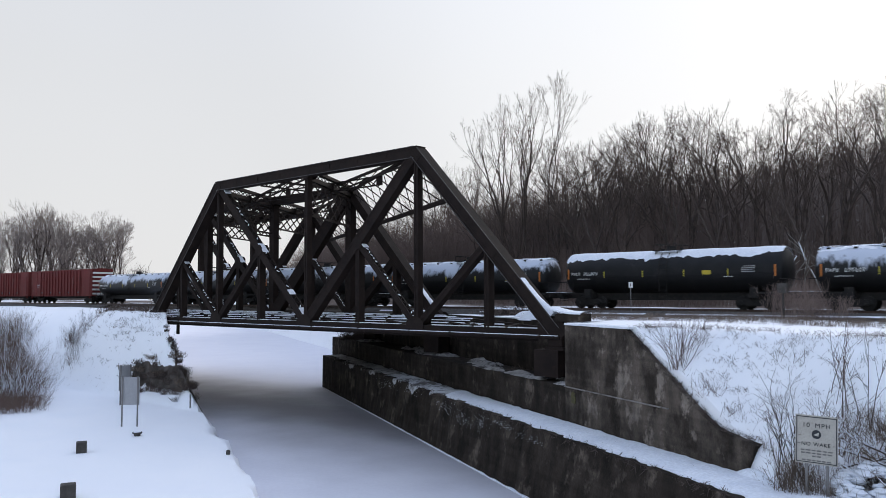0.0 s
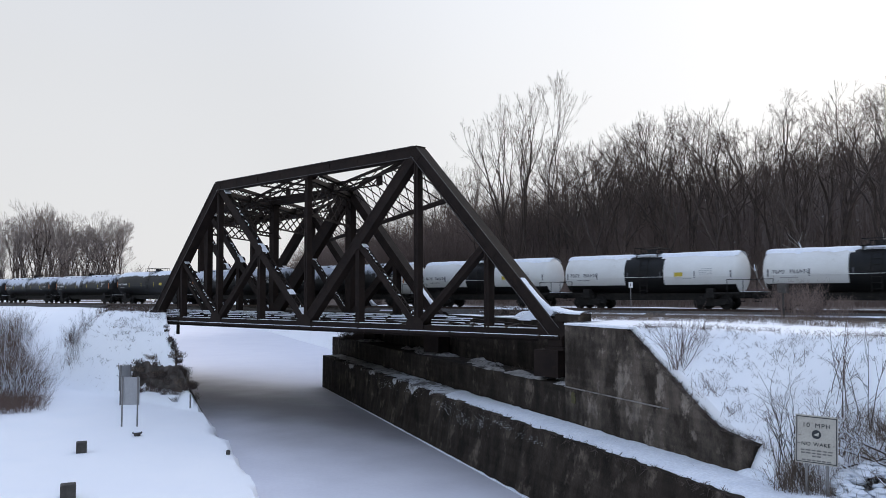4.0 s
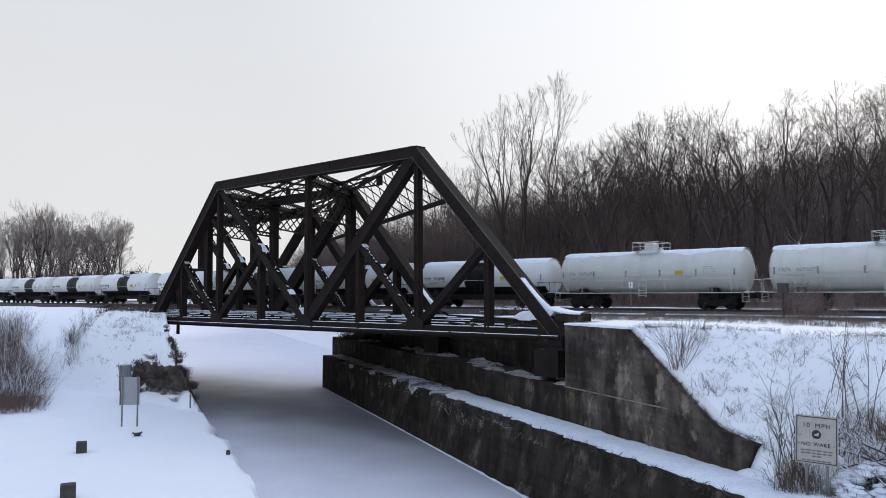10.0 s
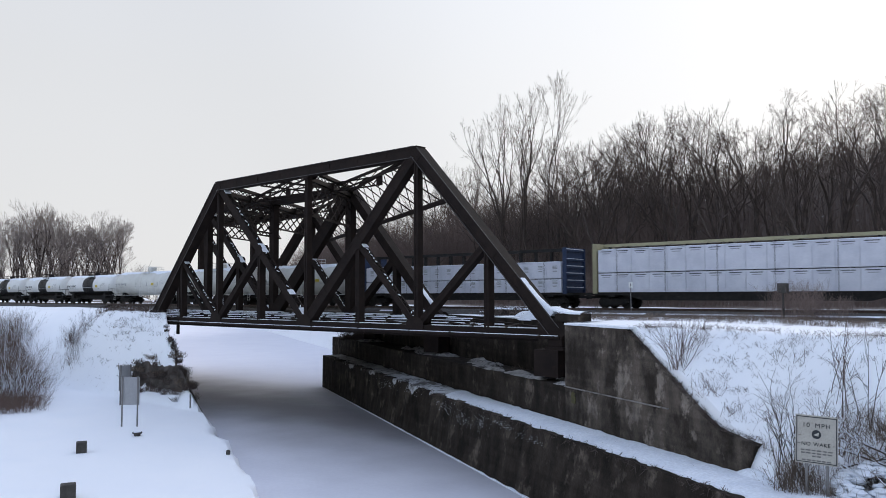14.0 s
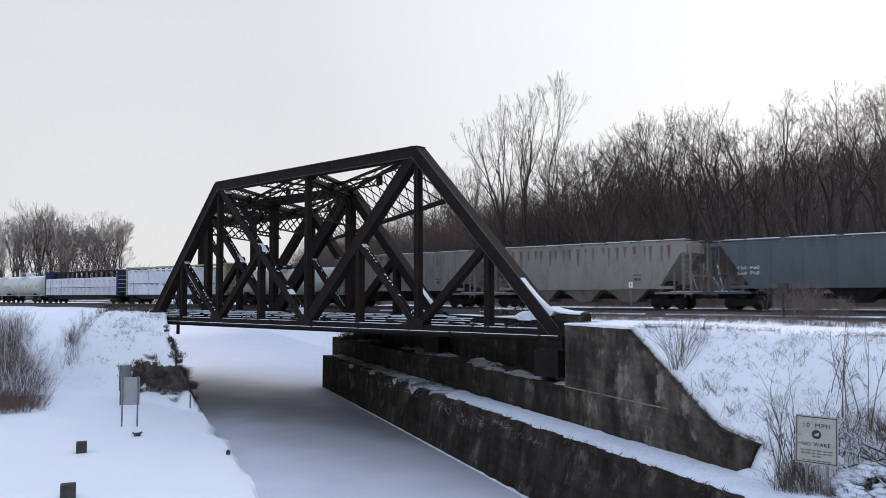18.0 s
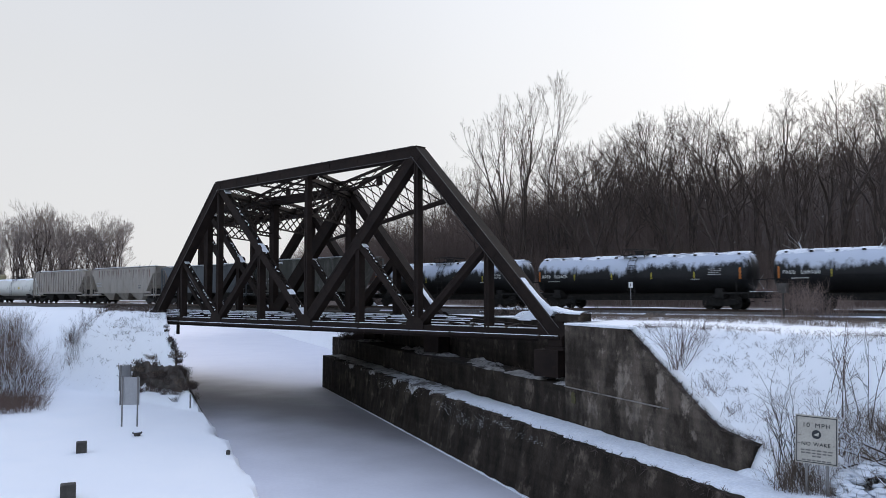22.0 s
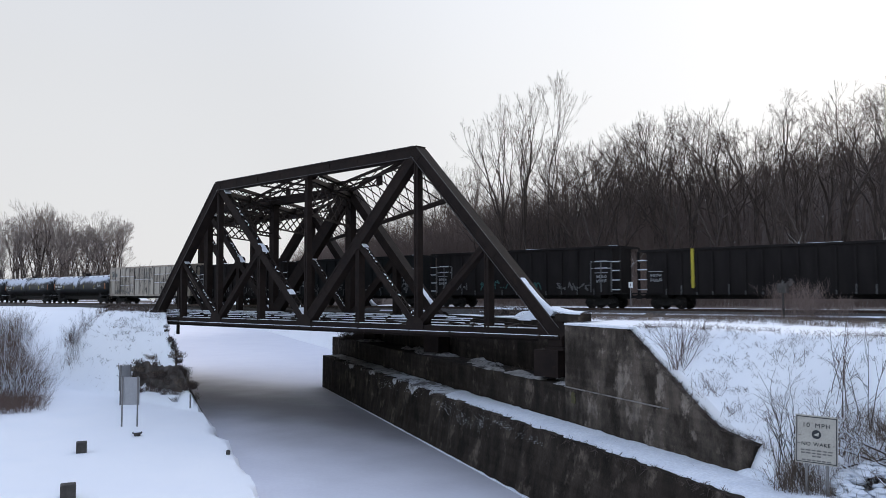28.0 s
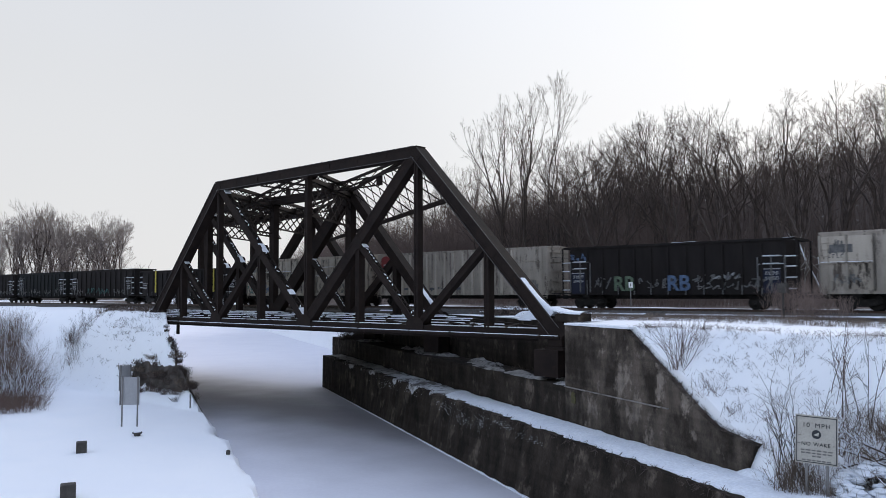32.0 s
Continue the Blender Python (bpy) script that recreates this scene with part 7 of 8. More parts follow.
def side_dir(d, ang, rnd):
    d = d.normalized()
    s = d.orthogonal().normalized()
    s.rotate(Matrix.Rotation(rnd.uniform(0, 2 * math.pi), 3, d))
    return (d * math.cos(ang) + s * math.sin(ang)).normalized()


def fork_tree(seed, h, leaders=2, clear=0.2, lean=(8, 20), ang=(14, 34), depth=6, keep=0.80, thick=0.011, rise=0.05, wob=0.12, shoots=1.3):
    """A bare deciduous tree whose limbs fork again and again: meshes of its trunk with limbs, and of its crown of twigs."""
    rnd = random.Random(seed)
    wood, twig = Buf(), Buf()
    tip = 0.009
    turn0 = rnd.uniform(0, 6.28)

    def grow(p, d, ln, r, level):
        thin = level >= 4
        pts = wander(p, d, ln, r, max(tip * 0.7, r * 0.70), 2 if thin else 4, rnd, wob * (1.25 if thin else 0.3 if level == 0 else 1.0), rise, twig if thin else wood, 3 if thin else 5)
        end = pts[-1]
        if level >= depth:
            return
        n = leaders if level == 0 else 3 if rnd.random() < 0.2 else 2
        for i in range(n):
            a = rnd.uniform(*(lean if level == 0 else ang)) * (0.45 if i == 0 and level else 1.0)
            if level == 0:
                g = turn0 + 2 * math.pi * (i + 0.3 * rnd.random()) / n
                go = Vector((math.sin(radians(a)) * math.cos(g), math.sin(radians(a)) * math.sin(g), math.cos(radians(a))))
            else:
                go = side_dir(end[1], radians(a), rnd)
            grow(end[0], go, ln * keep * rnd.uniform(0.78, 1.12) * (1.0 if i == 0 else 0.9), max(tip, end[2] * rnd.uniform(0.72, 0.95) * (1.0 if i == 0 else 0.82)), level + 1)
        if level:
            for i in range(int(shoots + rnd.random())):
                q, qd, qr = at(pts, rnd.uniform(0.15, 0.9))
                grow(q, side_dir(qd, radians(rnd.uniform(30, 65)), rnd), ln * keep * rnd.uniform(0.4, 0.7), max(tip, qr * 0.42), max(level + 3, depth - 2))

    d = (rnd.uniform(-0.06, 0.06), rnd.uniform(-0.06, 0.06), 1)
    grow((0, 0, -0.4), d, h * clear, h * thick, 0)
    high = max(v[2] for b in (wood, twig) for v in b.v)
    for b in (wood, twig):
        b.v = [(x * h / high, y * h / high, z * h / high) for x, y, z in b.v]
    return wood, twig


def quick_mesh(name, buf, material):
    me = bpy.data.meshes.new(name)
    me.from_pydata(buf.v, [], buf.f)
    me.materials.append(material)
    me.update()
    return me


def make_tree(seed, h, label, bark=None, twigs=None, **kw):
    wood, twig = fork_tree(seed, h, **kw)
    t = thing("tree", label, "tree", "bare trees of the woods")
    for nm, me in (("trunk", quick_mesh("trunk", wood, bark or M_BARK)), ("crown", quick_mesh("crown", twig, twigs or M_TWIG))):
        ob = new(nm, me)
        ob.parent = t
    return t


def put_tree(src, x, y, turn, size):
    m = pose(x, y, land(x, y) - 0.1, 0, 0, turn) @ Matrix.Scale(size, 4)
    c = copy_thing(src, m)
    c.scale = (size, size, size)
    return c


def crown_top(x, y):
    """Height that the wood's crowns reach, with a dip, shaped to fit the camera's view."""
    back = y + 29.7
    view_bearing = (x - 19.5) / back + 0.335
    return 1.7 + (0.248 + 0.010 * math.sin(view_bearing * 23.0 - 7.1) - 0.03 * math.exp(-(view_bearing / 0.028) ** 2)) * back


# kind, x, y, top height and turn of the tall group beyond the track
TALL = ((0, -34.0, 38.0, 23.2, 60), (1, -31.6, 38.4, 24.6, 75), (2, -30.3, 38.2, 23.4, 160), (3, -28.9, 39.0, 25.5, 200))


def build_woods():
    rnd = random.Random(5)
    kinds = [make_tree(11 + i, 16.0, "bare deciduous tree with a forking twiggy crown", leaders=2 + i % 2, clear=0.24 + 0.03 * (i % 3), lean=(8, 26), ang=(16, 44), depth=7, keep=0.77, thick=0.0135, wob=0.20, rise=0.045) for i in range(6)]
    tall = [make_tree(33, 24.0, "tall bare tree forking low into a broad vase of limbs", leaders=5, clear=0.36, lean=(7, 16), ang=(10, 26), depth=7, keep=0.70, thick=0.0115, wob=0.14, rise=0.07),
            make_tree(35, 24.0, "tall slender bare tree with upright limbs", leaders=2, clear=0.40, lean=(3, 8), ang=(9, 24), depth=7, keep=0.72, thick=0.0085, wob=0.14, rise=0.06),
            make_tree(36, 24.0, "tall slender bare tree with upright limbs", leaders=3, clear=0.32, lean=(4, 11), ang=(9, 25), depth=7, keep=0.73, thick=0.0085, wob=0.14, rise=0.06),
            make_tree(38, 24.0, "tallest bare tree, slender with a narrow upright crown", leaders=2, clear=0.46, lean=(2, 6), ang=(8, 21), depth=7, keep=0.70, thick=0.009, wob=0.13, rise=0.05)]

    def stand(src, x, y, turn, ztop):
        z = land(x, y) - 0.1
        put_tree(src, x, y, turn, max(4.0, ztop - z) / (24.0 if src in tall else 16.0))
    for k, x, y, ztop, turn in TALL:
        stand(tall[k], x, y, turn, ztop)
    for i, (x, y) in enumerate(((-62.0, 66.0), (-57.0, 72.0), (-68.0, 70.0), (-73.0, 69.0))):
        tall[i].matrix_basis = pose(x, y, land(x, y), 0, 0, 90 * i)
        tall[i].scale = (0.72, 0.72, 0.72)
    # hillside woods
    spots = []
    guard = 0
    while len(spots) < 96 and guard < 6000:
        guard += 1
        y = 34 + 34 * rnd.random() ** 1.3
        x = EYE[0] + rnd.uniform(-0.68, -0.16) * (y - EYE[1])
        if any((x - a) ** 2 + (y - b) ** 2 < 11 for a, b in spots):
            continue
        spots.append((x, y))
    for i, k in enumerate(kinds):
        x, y = spots[i]
        k.matrix_basis = pose(x, y, land(x, y) - 0.1, 0, 0, 70 * i)
        k.scale = (0.9, 0.9, 0.9)
    for i, (x, y) in enumerate(spots[6:]):
        ztop = crown_top(x, y) * (rnd.uniform(0.93, 1.02) if i % 2 == 0 else rnd.uniform(0.74, 0.95))
        stand(kinds[i % 6], x, y, rnd.uniform(0, 360), ztop)
    # a lower stand in the gap beside the tall group
    for i in range(16):
        y = 36 + 20 * rnd.random()
        x = EYE[0] + rnd.uniform(-0.84, -0.68) * (y - EYE[1])
        stand(kinds[i % 6], x, y, rnd.uniform(0, 360), EYE[2] + rnd.uniform(0.135, 0.185) * (y - EYE[1]))
    # lower trees towards the canal's far reach
    for i in range(60):
        f = 0.12 + 0.80 * (i + rnd.random()) / 60
        x = -52 - 78 * f + rnd.uniform(-3, 3)
        y = 56 + 24 * f + rnd.uniform(0, 16)
        put_tree(kinds[i % 6], x, y, rnd.uniform(0, 360), rnd.uniform(0.85, 1.08) * (1.0 - 0.32 * f))
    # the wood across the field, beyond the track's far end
    pale = [make_tree(51 + i, 17.0, "bare tree with a broad rounded crown, paled for distance haze", bark=M_BARK, twigs=M_TWIG_HAZE, leaders=3, clear=0.22, lean=(8, 22), ang=(13, 34), depth=7, keep=0.78, thick=0.0095, wob=0.16, rise=0.07, shoots=1.9) for i in range(3)]
    for i, k in enumerate(pale):
        x, y = -160.0 - 14 * i, 40.0 + 4 * i
        k.matrix_basis = pose(x, y, land(x, y) - 0.1, 0, 0, 80 * i)
    for i in range(62):
        x = rnd.uniform(-212, -151)
        y = rnd.uniform(34, 46 + (-142 - x) * 0.486)
        put_tree(pale[i % 3], x, y, rnd.uniform(0, 360), rnd.uniform(1.02, 1.3) * (0.68 if x > -154 else 1.0))
    # saplings and thicket between the trees
    def thicket(name, label, n, spot, h0, h1, seed, r=0.03, twigs=7, material=M_THICKET):
        rd = random.Random(seed)
        b = Buf()
        for i in range(n):
            x, y = spot(rd)
            if so_of(x, y)[1] > -9 and x > -130:
                continue
            z = land(x, y)
            if z < -5:
                continue
            side = (x - 19.5) / (y + 29.7)
            h = rd.uniform(h0, h1) * (0.7 + 0.6 * math.exp(-((side + 0.56) / 0.09) ** 2) + 0.15 * smoothstep(-0.62, -0.75, side))
            st = wander((x, y, z - 0.2), (rd.uniform(-0.2, 0.2), rd.uniform(-0.2, 0.2), 1), h, r * h / h1, 0.008, 2, rd, 0.10, 0.05, b, 3)
            for j in range(twigs):
                p, d, rr = at(st, rd.uniform(0.2, 1.0))
                wander(p, side_dir(d, radians(rd.uniform(20, 60)), rd), h * rd.uniform(0.15, 0.35), 0.016, 0.006, 1, rd, 0.2, 0.1, b, 3)
        ob = new(name, quick_mesh(name, b, material))
        tagged(ob, label, "thicket", kind="stuff")
    thicket("woodland_thicket", "dense dark thicket of bare saplings on the hillside", 11500, lambda q: (lambda y: (q.uniform(-30 - (y - 30) * 1.0, 26), y))(33 + 70 * q.random() ** 1.1), 2.2, 6.2, 1, 0.055, 8)
    thicket("far_bank_thicket", "bare thicket on the canal's far bank behind the bridge", 7200, lambda q: (lambda f: (-40 - 95 * f + q.uniform(-4, 4), 44 + 36 * f + q.uniform(0, 22)))(q.random() ** 1.25), 4.0, 11.0, 4, 0.075, 7)
    thicket("canal_bend_thicket", "tall bare thicket where the canal bends away behind the bridge", 2600, lambda q: (lambda f: (-40 - 95 * f + q.uniform(-3, 3), 44 + 36 * f + q.uniform(0, 14)))(0.50 + 0.38 * q.random()), 7.0, 14.5, 6, 0.09, 9)
    thicket("trackside_brush", "low bare brush along the track's far side", 2600, lambda q: (q.uniform(-40, 24), q.uniform(21.5, 30)), 1.0, 3.2, 2, 0.025, 6)
    thicket("field_thicket", "bare thicket below the distant wood", 2600, lambda q: (lambda x: (x, q.uniform(33, 47 + (-142 - x) * 0.486)))(q.uniform(-215, -144)), 2.5, 7.0, 3, 0.05, 8, M_TWIG_HAZE)
    # the far tree line along the horizon
    rd = random.Random(9)
    b = Buf()
    for i in range(1500):
        f = rd.random()
        x = -330 + 330 * f + rd.uniform(-15, 15)
        y = 95 + 235 * f + rd.uniform(-10, 30)
        h = rd.uniform(5, 13) * (1.25 if f < 0.05 else 1.0)
        st = wander((x, y, land(x, y) - 0.5), (rd.uniform(-0.1, 0.1), rd.uniform(-0.1, 0.1), 1), h, 0.16, 0.03, 2, rd, 0.1, 0, b, 3)
        for j in range(9):
            p, d, rr = at(st, rd.uniform(0.15, 1.0))
            wander(p, side_dir(d, radians(rd.uniform(20, 60)), rd), h * rd.uniform(0.2, 0.4), 0.05, 0.02, 1, rd, 0.2, 0.1, b, 3)
    ob = new("far_woods", quick_mesh("far_woods", b, M_TWIG))
    tagged(ob, "hazy line of distant bare trees", "woods", kind="stuff")


build_woods()


def shrub(name, label, x, y, stems, h, spread, seed, material=M_BRUSH, r=0.012, lean=0.5, z=None, twigs=5, category="shrub", snow=0.0):
    """A bare shrub of many stems from one root."""
    rd = random.Random(seed)
    zz = land(x, y) if z is None else z
    t = thing(name, label, category, m=pose(x, y, zz - 0.05))
    st, tw, sn = Buf(), Buf(), Buf()
    for i in range(stems):
        a = rd.uniform(0, 2 * math.pi)
        k = rd.uniform(0.05, lean)
        hh = h * rd.uniform(0.5, 1.0)
        pts = wander((spread * rd.uniform(-0.5, 0.5), spread * rd.uniform(-0.5, 0.5), 0), (k * math.cos(a), k * math.sin(a), 1), hh, r * rd.uniform(0.6, 1.2), r * 0.3, 7 if h > 4 else 4, rd, 0.16 if h > 4 else 0.12, 0.02, st, 5)
        for j in range(twigs):
            p, d, rr = at(pts, rd.uniform(0.3, 1.0))
            wander(p, side_dir(d, radians(rd.uniform(20, 50)), rd), hh * rd.uniform(0.15, 0.35), r * 0.5, r * 0.25, 2, rd, 0.2, 0.05, tw, 3)
        if snow:
            for q0, q1 in zip(pts[1:], pts[2:]):
                if rd.random() < 0.6:
                    sn.tube(q0[0] + Vector((0, 0, r)), q1[0] + Vector((0, 0, r)), r * snow, r * 0.7 * snow, 4, caps=True)
    for nm, bf, mm in (("stem_tangle", st, material), ("twig_tangle", tw, material)):
        ob = new(nm, quick_mesh(nm, bf, mm))
        ob.parent = t
        tagged(ob, kind="stuff")
    if sn.v:
        ob = new("snow", quick_mesh("snow", sn, M_SNOW_CAP))
        ob.parent = t
        tagged(ob, kind="stuff")
    return t


def grass(name, label, spots, material, seed, h=(0.08, 0.3), blades=12, r=0.0035, lean=(0.1, 0.7)):
    rd = random.Random(seed)
    b = Buf()
    for x, y in spots(rd):
        z = land(x, y)
        for i in range(blades):
            a, k = rd.uniform(0, 6.28), rd.uniform(*lean)
            hh = rd.uniform(*h)
            p = Vector((x + rd.uniform(-0.15, 0.15), y + rd.uniform(-0.15, 0.15), z - 0.03))
            q = p + Vector((math.cos(a) * k * hh * 0.5, math.sin(a) * k * hh * 0.5, hh * 0.7))
            s = q + Vector((math.cos(a) * k * hh * 0.4, math.sin(a) * k * hh * 0.4, hh * rd.uniform(0.05, 0.4))) + Vector((rd.uniform(-0.2, 0.2), rd.uniform(-0.2, 0.2), 0)) * hh
            b.tube(p, q, r, r * 0.8, 3, False)
            b.tube(q, s, r * 0.8, r * 0.3, 3, False)
    ob = new(name, quick_mesh(name, b, material))
    tagged(ob, label, "dry grass", kind="stuff")


def build_brush():
    # low brush on the ground between the two bridges
    b, q = Buf(), random.Random(77)
    for i in range(420):
        x, y = q.uniform(-24, -3.0), q.uniform(4.5, 9.2)
        if so_of(x, y)[1] > -2.2 or (x > -6 and q.random() < 0.5):
            continue
        st = wander((x, y, land(x, y) - 0.05), (q.uniform(-0.5, 0.5), q.uniform(-0.5, 0.5), 1), q.uniform(0.2, 0.6), 0.014, 0.006, 2, q, 0.2, 0, b, 3)
        for j in range(7):
            pp, dd, rr = at(st, q.uniform(0.1, 1.0))
            wander(pp, side_dir(dd, radians(q.uniform(30, 70)), q), q.uniform(0.2, 0.5), 0.014, 0.005, 1, q, 0.2, 0.1, b, 3)
    ob = new("bank_scrub", quick_mesh("bank_scrub", b, M_BARK))
    tagged(ob, "low dark scrub between the two bridges", "scrub", kind="stuff")
    # leaning pale limbs at the edge of the woods
    for i, (x, y, h, k) in enumerate(((-8.4, 31.6, 5.2, 0.5), (-6.2, 32.0, 5.5, 1.1), (-3.0, 31.8, 5.4, 1.3), (1.2, 32.0, 6.6, 1.0), (3.6, 32.2, 6.8, 0.5), (-16.0, 32.0, 4.8, 0.8), (-0.8, 32.0, 6.0, 0.9))):
        shrub("leaning_limb", "pale leaning limbs at the edge of the woods", x, y, 3, h, 0.8, 300 + i, M_BARK_PALE, 0.085, k, twigs=6, category="fallen limb", snow=0.8)
    # right slope
    shrub("shrub", "bare reddish shrub rising from the snowy slope", 7.2, -4.5, 34, 2.15, 0.5, 1, M_BRUSH_RED, 0.009, 0.85)
    shrub("shrub", "low bare shrub on the snowy slope", 8.5, -5.1, 34, 0.75, 0.9, 2, M_BRUSH_RED, 0.006, 1.6, twigs=7)
    shrub("shrub", "low twiggy shrub on the snowy slope", 9.3, -5.5, 22, 0.55, 0.6, 3, M_BRUSH_RED, 0.006, 1.5, twigs=7)
    shrub("shrub", "tangled bare shrub beside the notice board", 11.5, -6.6, 16, 2.7, 0.8, 4, M_BARK, 0.016, 0.6, twigs=8)
    shrub("shrub", "dense brown brush beside the notice board", 11.75, -7.1, 90, 1.25, 1.0, 5, M_BRUSH, 0.009, 0.5, twigs=6)
    shrub("sapling", "slender bare sapling on the slope", 12.6, -5.3, 3, 2.9, 0.3, 6, M_BRUSH_RED, 0.016, 0.12, twigs=9, category="sapling")
    shrub("sapling", "slender bare sapling on the slope", 13.15, -5.5, 3, 2.6, 0.35, 7, M_BARK, 0.015, 0.15, twigs=9, category="sapling")
    shrub("sapling", "slender bare sapling on the slope", 12.2, -5.0, 3, 2.2, 0.4, 8, M_BARK, 0.013, 0.3, twigs=9, category="sapling")
    shrub("brush_heap", "snow-laden tangle of fallen branches behind the notice board", 13.0, -6.0, 34, 1.7, 1.6, 9, M_BRUSH, 0.016, 2.4, twigs=6, category="brush", snow=1.4)
    shrub("brush_heap", "snow-laden tangle of brown brush on the bank", 13.5, -6.5, 34, 1.1, 1.4, 10, M_BRUSH, 0.012, 2.0, twigs=6, category="brush", snow=1.4)
    shrub("shrub", "dry brush growing before the notice board", 12.3, -7.2, 80, 0.95, 1.1, 11, M_BRUSH, 0.006, 0.7)
    shrub("shrub", "small bare shrub near the slope's top", 10.8, -4.2, 14, 0.6, 0.9, 12, M_BRUSH, 0.007, 1.8)
    shrub("trackside_shrub", "grey-brown bare brush beside the railway track", 6.6, 8.6, 210, 1.75, 2.2, 13, M_THICKET, 0.007, 0.35, twigs=9)
    shrub("trackside_shrub", "grey-brown bare brush beside the railway track", 7.9, 9.0, 130, 1.2, 2.2, 14, M_THICKET, 0.007, 0.4, twigs=8)
    shrub("brush_heap", "brown brush thick with old leaves on the bank", 13.3, -5.7, 120, 1.1, 1.8, 15, M_BRUSH, 0.008, 1.3, twigs=6, category="brush")
    shrub("brush_heap", "brown brush thick with old leaves on the bank", 14.3, -5.6, 120, 1.0, 1.8, 16, M_BRUSH, 0.008, 1.4, twigs=6, category="brush")
    limb_rows = (((12.9, -6.3, 0.75), (14.9, -6.9, 0.25)), ((12.8, -6.5, 0.35), (14.2, -6.2, 0.95)), ((13.1, -6.1, 1.0), (15.2, -6.4, 0.5)), ((13.0, -6.6, 0.2), (14.6, -6.9, 0.55)))
    for i, (pa, pb) in enumerate(limb_rows):
        t = thing("fallen_branch", "fallen branch edged with snow behind the notice board", "branch", "fallen branches on the bank")
        z0 = land(13.3, -6.6)
        pa, pb = Vector((pa[0], pa[1], pa[2] + z0)), Vector((pb[0], pb[1], pb[2] + z0))
        b, sn, q = Buf(), Buf(), random.Random(500 + i)
        pts = wander(pa, pb - pa, (pb - pa).length, 0.035, 0.014, 6, q, 0.10, 0.0, b, 6)
        for j in range(5):
            pp, dd, rr = at(pts, q.uniform(0.3, 1.0))
            wander(pp, side_dir(dd, 0.7, q), q.uniform(0.3, 0.7), rr * 0.6, 0.006, 3, q, 0.2, 0.05, b, 4)
        for u, v in zip(pts, pts[1:]):
            sn.tube(u[0] + Vector((0, 0, u[2] * 0.9)), v[0] + Vector((0, 0, v[2] * 0.9)), u[2] * 0.85, v[2] * 0.85, 6, caps=True)
        part("limb", b, M_BARK, t)
        part("snow", sn, M_SNOW_CAP, t, "snow along the branch", smooth=True, kind="stuff")
    # snow-buried low bushes
    for i, (x, y, w, h) in enumerate(((13.0, -6.75, 0.5, 0.55), (13.55, -6.6, 0.6, 0.65), (13.2, -7.2, 0.5, 0.45), (13.9, -6.9, 0.55, 0.5), (14.3, -6.5, 0.6, 0.5))):
        t = thing("snowy_bush", "low bush buried under lumpy snow", "bush", "snowy bushes on the bank", pose(x, y, land(x, y)))
        sn, q = Buf(), random.Random(600 + i)
        for j in range(44):
            a, r = q.uniform(0, 6.28), w * q.random() ** 0.6
            c = Vector((r * math.cos(a), r * math.sin(a), h * (1 - (r / w) ** 2) * q.uniform(0.6, 1.0)))
            k = q.uniform(0.08, 0.18)
            vs = [c + Vector((0, 0, k * 0.5))]
            for ring, (rr, zz) in enumerate(((0.6, 0.35), (1.0, 0.0), (0.7, -0.3))):
                for m in range(8):
                    g = 6.283 * m / 8
                    kk = k * rr * (1 + 0.3 * noise.noise(Vector((m * 0.9, j, ring))))
                    vs.append(c + Vector((kk * math.cos(g) * 1.4, kk * math.sin(g), k * zz)))
            fs = [(0, 1 + m, 1 + (m + 1) % 8) for m in range(8)]
            for ring in range(2):
                fs += [(1 + ring * 8 + m, 9 + ring * 8 + m, 9 + ring * 8 + (m + 1) % 8, 1 + ring * 8 + (m + 1) % 8) for m in range(8)]
            sn.add(vs, fs)
        part("snow", sn, M_SNOW_CAP, t, "lumps of snow", smooth=True, kind="stuff")
        st = Buf()
        for j in range(30):
            a, r = q.uniform(0, 6.28), w * q.random()
            wander((r * math.cos(a) * 0.6, r * math.sin(a) * 0.6, -0.05), (math.cos(a) * 0.8, math.sin(a) * 0.8, 1), h * q.uniform(0.7, 1.25), 0.008, 0.003, 3, q, 0.25, 0, st, 4)
        part("stem_tangle", st, M_BARK, t, kind="stuff")
    grass("slope_tufts", "brown tufts and twigs scattered over the snowy slope", lambda q: [(cx + q.gauss(0, 0.28), cy + q.gauss(0, 0.22)) for cx, cy in [(q.uniform(4.5, 17), q.uniform(-6.0, -2.6)) for k in range(120)] for i in range(7)], M_BARK, 21, (0.05, 0.22), 5, 0.0045, (0.2, 1.8))
    grass("slope_grass", "dry grass poking through snow on the slope", lambda q: [(q.uniform(4.5, 18), q.uniform(-6.2, -3.0)) for i in range(120) for k in [q.random()] if k > 0.25], M_BRUSH_RED, 1, (0.06, 0.26), 6, 0.0035, (0.4, 2.0))
    grass("verge_grass", "fringe of dry grass along the track's verge", lambda q: [(q.uniform(-6, 16), 8.9 - 6.5 * q.random() ** 1.4) for i in range(1000)], M_BRUSH, 2, (0.12, 0.38))
    grass("bank_grass", "dry grass at the bank's foot", lambda q: [(q.uniform(10.5, 14.5), q.uniform(-7.6, -6.0)) for i in range(60)], M_BRUSH, 3, (0.2, 0.6))
    # left bank
    rd = random.Random(3)
